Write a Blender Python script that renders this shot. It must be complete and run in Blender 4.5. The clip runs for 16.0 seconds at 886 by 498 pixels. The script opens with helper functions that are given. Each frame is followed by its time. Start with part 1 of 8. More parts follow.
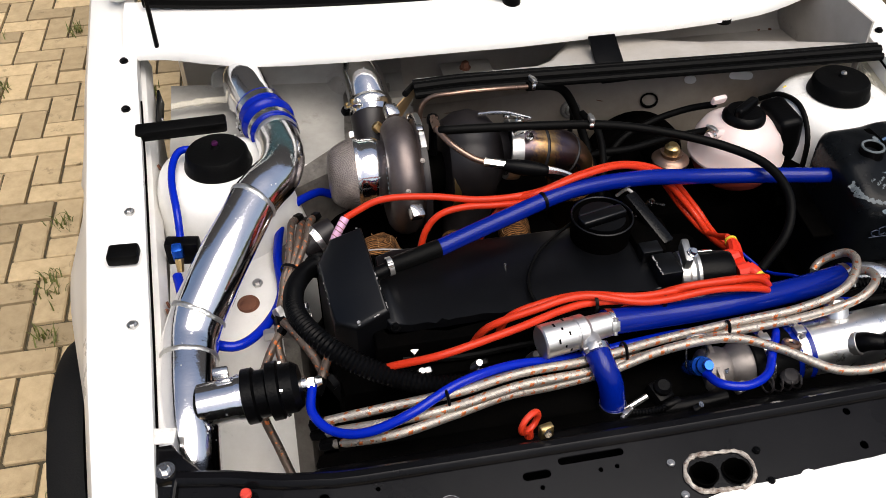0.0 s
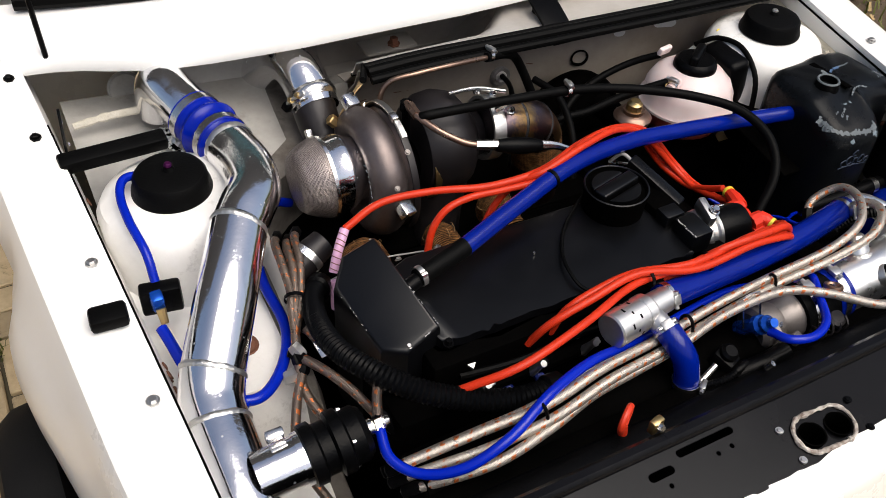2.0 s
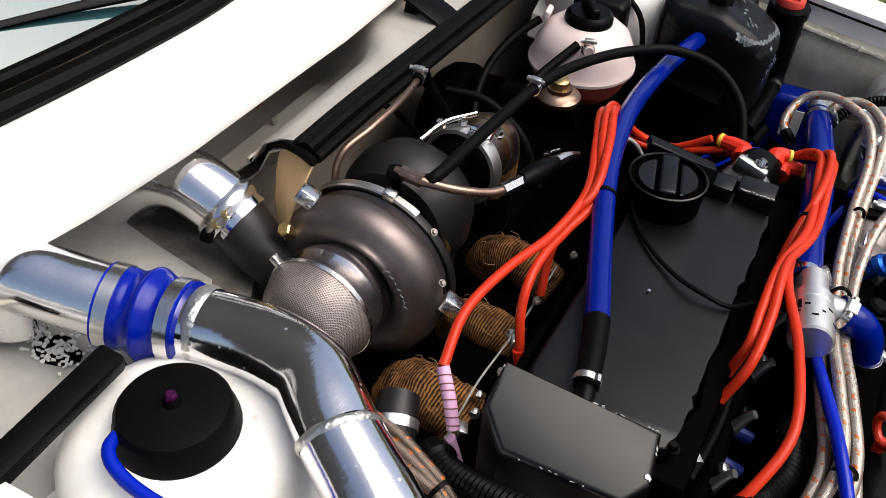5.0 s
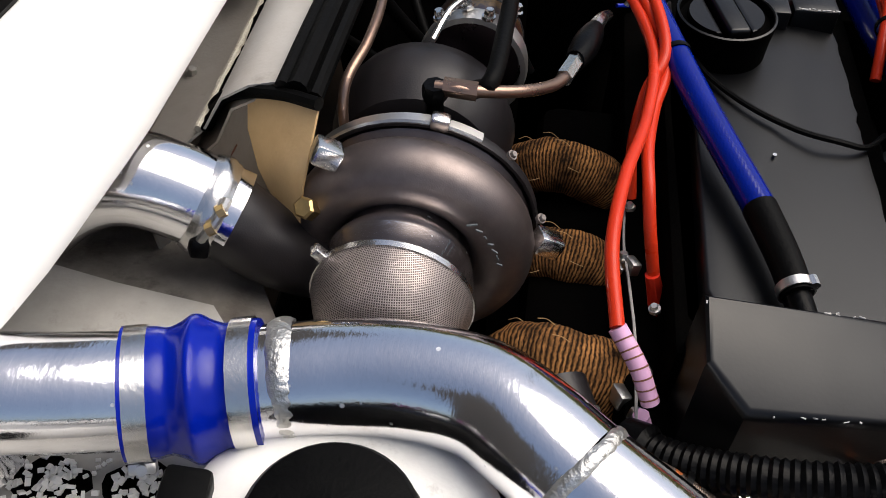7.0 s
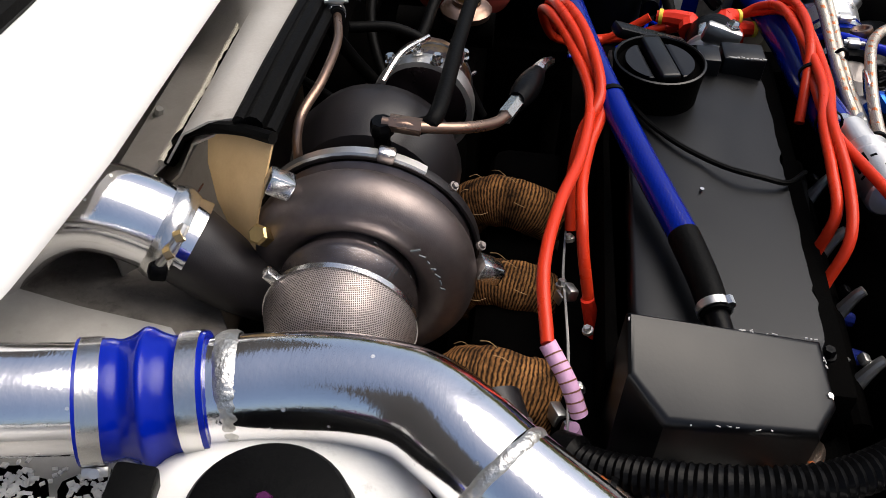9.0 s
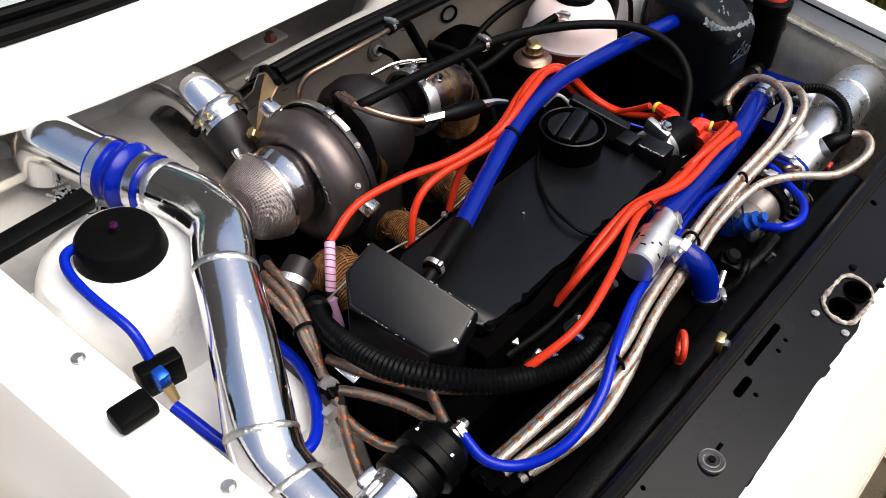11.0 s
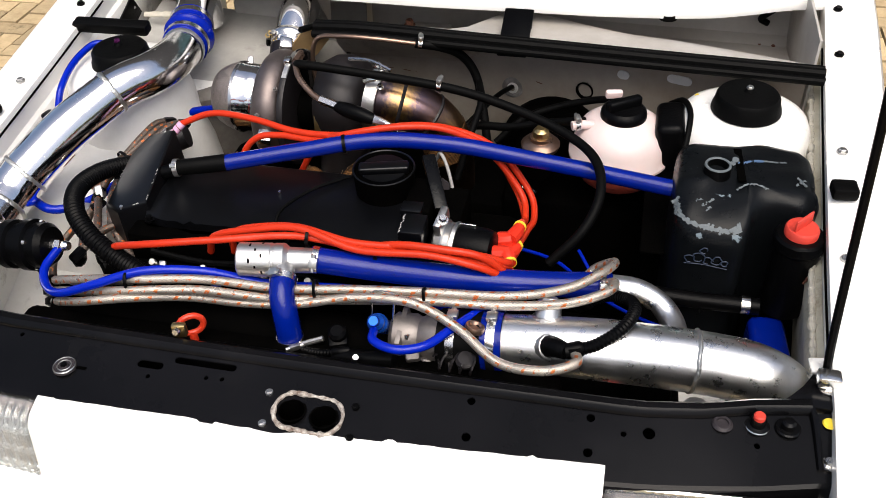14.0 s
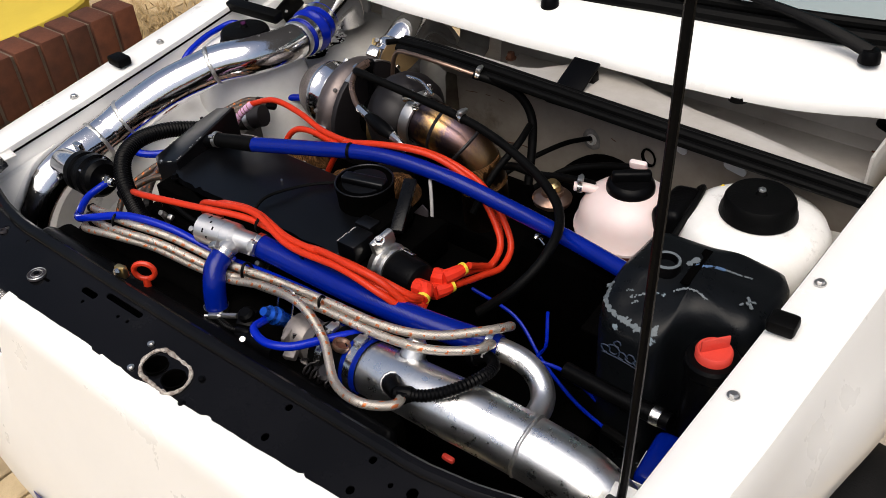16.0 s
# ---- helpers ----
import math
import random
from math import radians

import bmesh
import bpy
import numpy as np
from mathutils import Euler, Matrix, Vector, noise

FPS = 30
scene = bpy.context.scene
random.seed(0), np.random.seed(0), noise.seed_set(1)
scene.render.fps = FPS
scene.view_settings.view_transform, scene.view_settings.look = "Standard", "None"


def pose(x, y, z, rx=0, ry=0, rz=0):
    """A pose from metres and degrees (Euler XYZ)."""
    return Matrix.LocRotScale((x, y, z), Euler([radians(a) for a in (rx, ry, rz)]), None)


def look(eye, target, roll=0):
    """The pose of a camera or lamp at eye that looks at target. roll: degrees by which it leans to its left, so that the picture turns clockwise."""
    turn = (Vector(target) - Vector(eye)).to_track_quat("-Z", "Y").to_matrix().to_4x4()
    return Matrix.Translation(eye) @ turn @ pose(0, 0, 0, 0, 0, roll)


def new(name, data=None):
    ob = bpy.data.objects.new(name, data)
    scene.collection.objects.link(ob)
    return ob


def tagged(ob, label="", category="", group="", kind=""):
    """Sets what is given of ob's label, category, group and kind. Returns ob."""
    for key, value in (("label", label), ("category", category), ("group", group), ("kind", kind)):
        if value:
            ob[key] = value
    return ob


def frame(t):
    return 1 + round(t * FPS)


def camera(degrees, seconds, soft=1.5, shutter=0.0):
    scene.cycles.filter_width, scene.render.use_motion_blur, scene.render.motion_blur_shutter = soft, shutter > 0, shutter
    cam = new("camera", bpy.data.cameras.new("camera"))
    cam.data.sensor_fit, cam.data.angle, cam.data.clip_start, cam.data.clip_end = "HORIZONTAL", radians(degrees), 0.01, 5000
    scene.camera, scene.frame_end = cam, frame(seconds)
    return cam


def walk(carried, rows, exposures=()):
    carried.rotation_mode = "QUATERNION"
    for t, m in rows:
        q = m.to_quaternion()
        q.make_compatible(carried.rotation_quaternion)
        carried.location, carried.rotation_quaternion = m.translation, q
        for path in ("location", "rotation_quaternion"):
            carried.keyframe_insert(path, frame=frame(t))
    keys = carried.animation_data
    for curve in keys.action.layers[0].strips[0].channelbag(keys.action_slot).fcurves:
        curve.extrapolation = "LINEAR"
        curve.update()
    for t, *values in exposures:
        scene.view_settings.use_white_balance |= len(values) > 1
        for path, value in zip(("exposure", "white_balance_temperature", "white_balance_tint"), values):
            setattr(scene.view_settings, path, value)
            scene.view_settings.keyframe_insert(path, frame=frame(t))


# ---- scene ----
cam = camera(52.8, 16.0, soft=0.8)
PATH = [
    (0, (-0.396, -0.713, 1.655), (-0.116, 0.762, 0.334), -0.4),
    (0.5, (-0.46, -0.709, 1.633), (-0.117, 0.753, 0.312), 0.5),
    (1, (-0.542, -0.701, 1.618), (-0.031, 0.713, 0.299), 2.6),
    (1.5, (-0.617, -0.607, 1.594), (-0.005, 0.762, 0.27), 2.6),
    (2, (-0.672, -0.487, 1.6), (0.068, 0.77, 0.232), 3.9),
    (2.5, (-0.743, -0.412, 1.581), (0.148, 0.743, 0.213), 5.3),
    (3, (-0.855, -0.303, 1.552), (0.26, 0.674, 0.209), 7.1),
    (3.5, (-0.899, -0.212, 1.526), (0.318, 0.655, 0.197), 8.6),
    (4, (-0.88, -0.072, 1.487), (0.342, 0.744, 0.13), 4.5),
    (4.2, (-0.875, -0.028, 1.478), (0.37, 0.75, 0.119), 4.8),
    (6.3, (-0.748, 0.292, 1.373), (0.593, 0.584, -0.082), 2.7),
    (6.5, (-0.743, 0.331, 1.352), (0.583, 0.548, -0.13), 3.5),
    (7, (-0.725, 0.395, 1.291), (0.615, 0.554, -0.186), 1.4),
    (7.5, (-0.724, 0.429, 1.26), (0.659, 0.548, -0.18), 1.2),
    (8, (-0.732, 0.443, 1.26), (0.649, 0.505, -0.185), 2.6),
    (8.5, (-0.767, 0.43, 1.279), (0.68, 0.53, -0.097), 0.8),
    (9, (-0.769, 0.36, 1.307), (0.665, 0.493, -0.081), 2.5),
    (9.5, (-0.798, 0.198, 1.371), (0.614, 0.519, -0.009), 4.4),
    (10, (-0.878, 0.079, 1.416), (0.526, 0.55, 0.071), 2.1),
    (10.2, (-0.907, -0.005, 1.452), (0.44, 0.551, 0.082), 1.8),
    (12.3, (-0.435, -0.681, 1.644), (-0.074, 0.651, 0.338), -0.3),
    (12.5, (-0.332, -0.742, 1.657), (-0.101, 0.599, 0.330), -0.9),
    (13, (-0.129, -0.730, 1.639), (0.047, 0.630, 0.324), 1.8),
    (13.5, (0.133, -0.735, 1.616), (-0.055, 0.651, 0.329), -4.1),
    (14, (0.352, -0.781, 1.575), (-0.001, 0.625, 0.347), -2.7),
    (14.5, (0.512, -0.721, 1.564), (0.045, 0.702, 0.394), -2.8),
    (15, (0.685, -0.684, 1.588), (-0.004, 0.669, 0.446), -4.4),
    (15.5, (0.853, -0.703, 1.586), (-0.038, 0.530, 0.448), -4.7),
    (16, (0.843, -0.556, 1.575), (-0.141, 0.577, 0.409), -4.2),
]
walk(cam, [(t, look(*p)) for t, *p in PATH], exposures=((0.0, -0.18, 6500, 10), (2.0, -0.21, 6500, 10), (4.0, -0.02, 6500, 10), (6.5, -0.12, 6500, 10), (8.5, -0.14, 6500, 10), (9.0, -0.04, 6500, 10), (10.0, 0.22, 6500, 10), (12.5, 0.04, 6500, 10), (14.5, -0.02, 6500, 10), (15.2, -0.06, 6500, 10), (16.0, -0.38, 6500, 10)))

# ---- world, sun, exposure ----
SUN_EL, SUN_AZ = 62.0, 158.0
world = bpy.data.worlds.new("sky_world")
scene.world = world
world.use_nodes = True
wn = world.node_tree.nodes
sky = wn.new("ShaderNodeTexSky")
sky.sky_type = "NISHITA"
sky.sun_disc = False
sky.sun_elevation = radians(SUN_EL)
sky.sun_rotation = radians(SUN_AZ)
sky.air_density = 1.0
sky.dust_density = 5.0
sky.ozone_density = 0.4
wn["Background"].inputs["Strength"].default_value = 0.15
world.node_tree.links.new(sky.outputs["Color"], wn["Background"].inputs["Color"])
sun = new("sun", bpy.data.lights.new("sun", "SUN"))
sun.data.energy = 3.6
sun.data.angle = radians(60)
sun.data.color = (1.0, 0.962, 0.91)
_a, _e = radians(SUN_AZ), radians(SUN_EL)
sun_dir = Vector((math.sin(_a) * math.cos(_e), math.cos(_a) * math.cos(_e), math.sin(_e)))
sun.matrix_world = look(sun_dir * 10, (0, 0, 0))


# ---- materials ----
def mat(name, col, col2=None, rough=0.5, metal=0.0, scale=30.0, fine=300.0, bump=0.15, coat=0.0, mix=0.5,
        rvar=0.12, spec=0.5, dirt=None, dirt_amount=0.0, dist=0.002):
    """A surface with blotches at one scale and grain at another, a little relief and an optional layer of dirt."""
    m = bpy.data.materials.new(name)
    m.use_nodes = True
    nt = m.node_tree
    n, l = nt.nodes, nt.links
    b = n["Principled BSDF"]
    tc = n.new("ShaderNodeTexCoord")
    big = n.new("ShaderNodeTexNoise")
    big.inputs["Scale"].default_value = scale
    big.inputs["Detail"].default_value = 6
    big.inputs["Roughness"].default_value = 0.65
    small = n.new("ShaderNodeTexNoise")
    small.inputs["Scale"].default_value = fine
    small.inputs["Detail"].default_value = 3
    for t in (big, small):
        l.new(tc.outputs["Object"], t.inputs["Vector"])
    ramp = n.new("ShaderNodeMapRange")
    ramp.inputs["From Min"].default_value, ramp.inputs["From Max"].default_value = 0.35, 0.7
    l.new(big.outputs["Fac"], ramp.inputs["Value"])
    mul = n.new("ShaderNodeMath")
    mul.operation = "MULTIPLY"
    mul.inputs[1].default_value = mix
    l.new(ramp.outputs["Result"], mul.inputs[0])
    mx = n.new("ShaderNodeMix")
    mx.data_type = "RGBA"
    mx.inputs["A"].default_value = (*col, 1)
    mx.inputs["B"].default_value = (*(col2 or tuple(c * 0.7 for c in col)), 1)
    l.new(mul.outputs[0], mx.inputs["Factor"])
    out = mx.outputs["Result"]
    if dirt:
        d = n.new("ShaderNodeTexNoise")
        d.inputs["Scale"].default_value = scale * 0.45
        d.inputs["Detail"].default_value = 8
        d.inputs["Roughness"].default_value = 0.75
        l.new(tc.outputs["Object"], d.inputs["Vector"])
        dr = n.new("ShaderNodeMapRange")
        dr.inputs["From Min"].default_value, dr.inputs["From Max"].default_value = 0.58, 0.70
        dr.inputs["To Max"].default_value = dirt_amount
        l.new(d.outputs["Fac"], dr.inputs["Value"])
        m2 = n.new("ShaderNodeMix")
        m2.data_type = "RGBA"
        l.new(dr.outputs["Result"], m2.inputs["Factor"])
        l.new(out, m2.inputs["A"])
        m2.inputs["B"].default_value = (*dirt, 1)
        out = m2.outputs["Result"]
    l.new(out, b.inputs["Base Color"])
    rr = n.new("ShaderNodeMapRange")
    rr.inputs["To Min"].default_value, rr.inputs["To Max"].default_value = max(0.02, rough - rvar), min(1, rough + rvar)
    l.new(big.outputs["Fac"], rr.inputs["Value"])
    l.new(rr.outputs["Result"], b.inputs["Roughness"])
    b.inputs["Metallic"].default_value = metal
    b.inputs["Coat Weight"].default_value = coat
    b.inputs["Coat Roughness"].default_value = 0.08
    b.inputs["Specular IOR Level"].default_value = spec
    if bump:
        bp = n.new("ShaderNodeBump")
        bp.inputs["Strength"].default_value = bump
        bp.inputs["Distance"].default_value = dist
        l.new(small.outputs["Fac"], bp.inputs["Height"])
        l.new(bp.outputs["Normal"], b.inputs["Normal"])
    return m


def nodes_of(m):
    return m.node_tree.nodes, m.node_tree.links, m.node_tree.nodes["Principled BSDF"]


white_paint = mat("white_paint", (0.83, 0.82, 0.79), (0.76, 0.75, 0.72), rough=0.3, scale=6, bump=0.03, coat=0.3, mix=0.4,
                  dirt=(0.45, 0.42, 0.36), dirt_amount=0.06)
bay_paint = mat("bay_paint", (0.82, 0.81, 0.78), (0.68, 0.66, 0.62), rough=0.40, scale=14, bump=0.1, mix=0.8,
                dirt=(0.13, 0.10, 0.07), dirt_amount=0.6)
# off-white bay paint darkened for shade under the scuttle, plus dirt specks
shaded_bay_paint = mat("shaded_bay_paint", (0.40, 0.39, 0.365), (0.25, 0.24, 0.22), rough=0.40, scale=9, bump=0.1, mix=0.9,
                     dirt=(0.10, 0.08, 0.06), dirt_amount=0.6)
# grime together with painted shade by the engine; also on the flaked patch
grime_shade_paint = mat("grime_shade_paint", (0.20, 0.185, 0.165), (0.06, 0.05, 0.042), rough=0.5, scale=14, bump=0.2, mix=1.0,
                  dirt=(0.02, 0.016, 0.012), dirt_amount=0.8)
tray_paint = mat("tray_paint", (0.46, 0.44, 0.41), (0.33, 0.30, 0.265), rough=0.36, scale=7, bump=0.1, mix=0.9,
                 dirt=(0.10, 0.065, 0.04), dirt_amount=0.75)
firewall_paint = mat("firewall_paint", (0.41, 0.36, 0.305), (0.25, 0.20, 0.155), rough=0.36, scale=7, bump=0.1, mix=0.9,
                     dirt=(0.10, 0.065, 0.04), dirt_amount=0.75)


def stain_shade(m, centre, reach, colour, amount):
    """Heat stain and the shade behind the turbo, put ragged into the paint."""
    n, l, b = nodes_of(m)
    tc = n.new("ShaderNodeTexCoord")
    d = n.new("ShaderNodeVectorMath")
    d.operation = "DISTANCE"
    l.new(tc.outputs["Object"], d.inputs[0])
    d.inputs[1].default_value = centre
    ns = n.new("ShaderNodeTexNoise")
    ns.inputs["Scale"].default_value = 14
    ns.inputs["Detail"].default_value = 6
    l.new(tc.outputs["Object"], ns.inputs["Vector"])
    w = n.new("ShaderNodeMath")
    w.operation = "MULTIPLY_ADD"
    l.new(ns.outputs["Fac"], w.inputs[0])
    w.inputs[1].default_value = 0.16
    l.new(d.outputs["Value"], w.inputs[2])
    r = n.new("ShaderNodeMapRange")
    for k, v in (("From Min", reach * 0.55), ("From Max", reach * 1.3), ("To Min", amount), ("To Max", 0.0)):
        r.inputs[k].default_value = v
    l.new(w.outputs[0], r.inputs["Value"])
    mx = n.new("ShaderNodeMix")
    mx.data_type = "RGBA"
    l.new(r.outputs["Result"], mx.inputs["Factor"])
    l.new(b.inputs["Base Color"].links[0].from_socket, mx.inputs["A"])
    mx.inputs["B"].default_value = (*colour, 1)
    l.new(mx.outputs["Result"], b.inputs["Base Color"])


# brown stain plus painted shade behind the turbo
stain_shade(firewall_paint, (-0.09, 0.70, 0.79), 0.27, (0.085, 0.052, 0.032), 0.92)
pad_grey = mat("pad_grey", (0.30, 0.285, 0.27), (0.12, 0.11, 0.10), rough=0.75, scale=60, fine=420, bump=0.8, mix=0.9)
seam_sealer = mat("seam_sealer", (0.50, 0.47, 0.40), (0.3, 0.27, 0.2), rough=0.7, scale=60, bump=0.6)
black_panel = mat("black_panel", (0.003, 0.003, 0.0034), (0.0055, 0.0053, 0.0062), rough=0.2, rvar=0.12, scale=5, bump=0.02, mix=0.9, spec=0.135,
                  dirt=(0.02, 0.019, 0.018), dirt_amount=0.3)
black_rubber = mat("black_rubber", (0.0015, 0.0015, 0.0015), (0.003, 0.003, 0.003), rough=0.5, spec=0.06, scale=40, bump=0.2)
tyre_rubber = mat("tyre_rubber", (0.006, 0.006, 0.006), (0.011, 0.0105, 0.01), rough=0.75, spec=0.15, scale=20, bump=0.4)
black_plastic = mat("black_plastic", (0.0015, 0.0015, 0.0017), (0.003, 0.003, 0.0033), rough=0.32, spec=0.07, scale=25, bump=0.18)
moulded_black = mat("moulded_black", (0.0018, 0.0018, 0.002), (0.0035, 0.0035, 0.004), rough=0.28, spec=0.18, scale=25, bump=0.1)
cover_black = mat("cover_black", (0.001, 0.0011, 0.0015), (0.002, 0.0022, 0.003), rough=0.34, rvar=0.12, scale=16, bump=0.03, spec=0.33,
                  dirt=(0.010, 0.010, 0.012), dirt_amount=0.25)
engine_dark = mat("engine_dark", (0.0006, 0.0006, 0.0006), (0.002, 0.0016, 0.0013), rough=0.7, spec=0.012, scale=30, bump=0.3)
hump_blue = mat("hump_blue", (0.0005, 0.011, 0.28), (0.0004, 0.008, 0.20), rough=0.2, rvar=0.06, scale=30, bump=0.05, mix=0.5, spec=0.26)
def make_silicone():
    """Blue silicone hose with the weave of its cloth ply showing through the gloss."""
    m = mat("silicone_blue", (0.0005, 0.010, 0.19), (0.0004, 0.007, 0.13), rough=0.16, rvar=0.06, scale=30, bump=0.05, mix=0.5, spec=0.26)
    n, l, b = nodes_of(m)
    uv = n.new("ShaderNodeUVMap")
    mp = n.new("ShaderNodeMapping")
    mp.inputs["Scale"].default_value = (1.0, 0.11, 0)
    mp.inputs["Rotation"].default_value = (0, 0, 0.9)
    l.new(uv.outputs["UV"], mp.inputs["Vector"])
    wv = n.new("ShaderNodeTexWave")
    wv.inputs["Scale"].default_value = 85
    wv.inputs["Distortion"].default_value = 0.4
    l.new(mp.outputs["Vector"], wv.inputs["Vector"])
    bp = n.new("ShaderNodeBump")
    bp.inputs["Strength"].default_value, bp.inputs["Distance"].default_value = 0.07, 0.0006
    l.new(wv.outputs["Fac"], bp.inputs["Height"])
    l.new(b.inputs["Normal"].links[0].from_socket, bp.inputs["Normal"])
    l.new(bp.outputs["Normal"], b.inputs["Normal"])
    return m


silicone_blue = make_silicone()
vacuum_blue = mat("vacuum_blue", (0.0005, 0.014, 0.36), (0.0005, 0.010, 0.28), rough=0.18, scale=30, bump=0.03, spec=0.28)
lead_red = mat("lead_red", (0.54, 0.032, 0.009), (0.42, 0.022, 0.007), rough=0.3, scale=30, bump=0.04, mix=0.6, spec=0.22)
boot_red = mat("boot_red", (0.66, 0.03, 0.012), (0.5, 0.025, 0.01), spec=0.25, rough=0.45, scale=40, bump=0.1)
pink_wrap = mat("pink_wrap", (0.62, 0.36, 0.55), (0.45, 0.24, 0.36), rough=0.45, scale=80, bump=0.1)
dull_alu = mat("dull_alu", (0.62, 0.61, 0.59), (0.45, 0.44, 0.42), rough=0.38, metal=1, scale=40, bump=0.15)
bright_steel = mat("bright_steel", (0.75, 0.74, 0.72), (0.6, 0.58, 0.55), rough=0.22, metal=1, scale=60, bump=0.08)
brass = mat("brass", (0.62, 0.45, 0.20), (0.45, 0.32, 0.15), rough=0.35, metal=1, scale=60, bump=0.1)
cast_grey = mat("cast_grey", (0.185, 0.155, 0.147), (0.10, 0.08, 0.076), rough=0.44, metal=0.9, scale=45, fine=900, bump=0.14, dist=0.001)
turbine_dark = mat("turbine_dark", (0.010, 0.0085, 0.0095), (0.020, 0.016, 0.016), rough=0.45, metal=0.3, scale=35, fine=700, bump=0.12, dist=0.001)
cast_dull = mat("cast_dull", (0.26, 0.235, 0.22), (0.15, 0.13, 0.12), rough=0.5, metal=0.8, scale=60, fine=900, bump=0.3, dist=0.001)
wear_pale_blue = mat("wear_pale_blue", (0.07, 0.13, 0.24), (0.04, 0.08, 0.15), rough=0.6, scale=60, bump=0.1)
chip_grey = mat("chip_grey", (0.34, 0.33, 0.32), (0.2, 0.2, 0.2), rough=0.5, scale=60, bump=0.1)
wear_grey = mat("wear_grey", (0.115, 0.135, 0.145), (0.07, 0.085, 0.095), rough=0.6, scale=60, bump=0.1)
wear_blue = mat("wear_blue", (0.016, 0.028, 0.055), (0.010, 0.018, 0.036), rough=0.6, scale=60, bump=0.1)
coil_grey = mat("coil_grey", (0.035, 0.029, 0.032), (0.02, 0.017, 0.018), rough=0.5, metal=0.3, scale=40, bump=0.2)
weld_metal = mat("weld_metal", (0.66, 0.65, 0.62), (0.4, 0.39, 0.37), rough=0.4, metal=1, scale=90, fine=260, bump=0.7)
red_coolant = mat("red_coolant", (0.42, 0.075, 0.05), (0.32, 0.06, 0.04), rough=0.35, scale=20, bump=0.02)
cap_red = mat("cap_red", (0.62, 0.05, 0.03), (0.5, 0.04, 0.03), rough=0.45, scale=40, bump=0.08)
orange_plastic = mat("orange_plastic", (0.62, 0.040, 0.012), (0.52, 0.03, 0.010), rough=0.4, scale=40, bump=0.05)
yellow_mark = mat("yellow_mark", (0.75, 0.58, 0.04), rough=0.5, scale=40, bump=0.05)
grey_lead_mat = mat("grey_lead", (0.32, 0.31, 0.30), (0.22, 0.21, 0.2), rough=0.4, scale=50, bump=0.2)
blue_anodised = mat("blue_anodised", (0.01, 0.10, 0.55), (0.01, 0.07, 0.4), rough=0.25, metal=0.7, scale=40, bump=0.03)
sticker_blue = mat("sticker_blue", (0.02, 0.22, 0.45), (0.015, 0.17, 0.38), rough=0.35, scale=60, bump=0.0)
sticker_slate = mat("sticker_slate", (0.05, 0.09, 0.14), rough=0.35, scale=60, bump=0.0)
sticker_navy = mat("sticker_navy", (0.01, 0.02, 0.16), rough=0.35, scale=60, bump=0.0)
bracket_tan = mat("bracket_tan", (0.62, 0.42, 0.20), (0.44, 0.27, 0.12), rough=0.45, scale=25, bump=0.15,
                  dirt=(0.10, 0.06, 0.03), dirt_amount=0.5)
rust = mat("rust", (0.16, 0.06, 0.03), (0.08, 0.03, 0.02), rough=0.8, scale=60, bump=0.5)
glass_clear = bpy.data.materials.new("headlight_glass")
glass_clear.use_nodes = True
_b = glass_clear.node_tree.nodes["Principled BSDF"]
_b.inputs["Transmission Weight"].default_value, _b.inputs["Roughness"].default_value = 0.88, 0.06
_b.inputs["Base Color"].default_value = (0.78, 0.80, 0.80, 1)
windscreen_glass = mat("windscreen_glass", (0.025, 0.075, 0.085), (0.04, 0.10, 0.11), rough=0.04, scale=3, bump=0.0, rvar=0.02, coat=1.0)


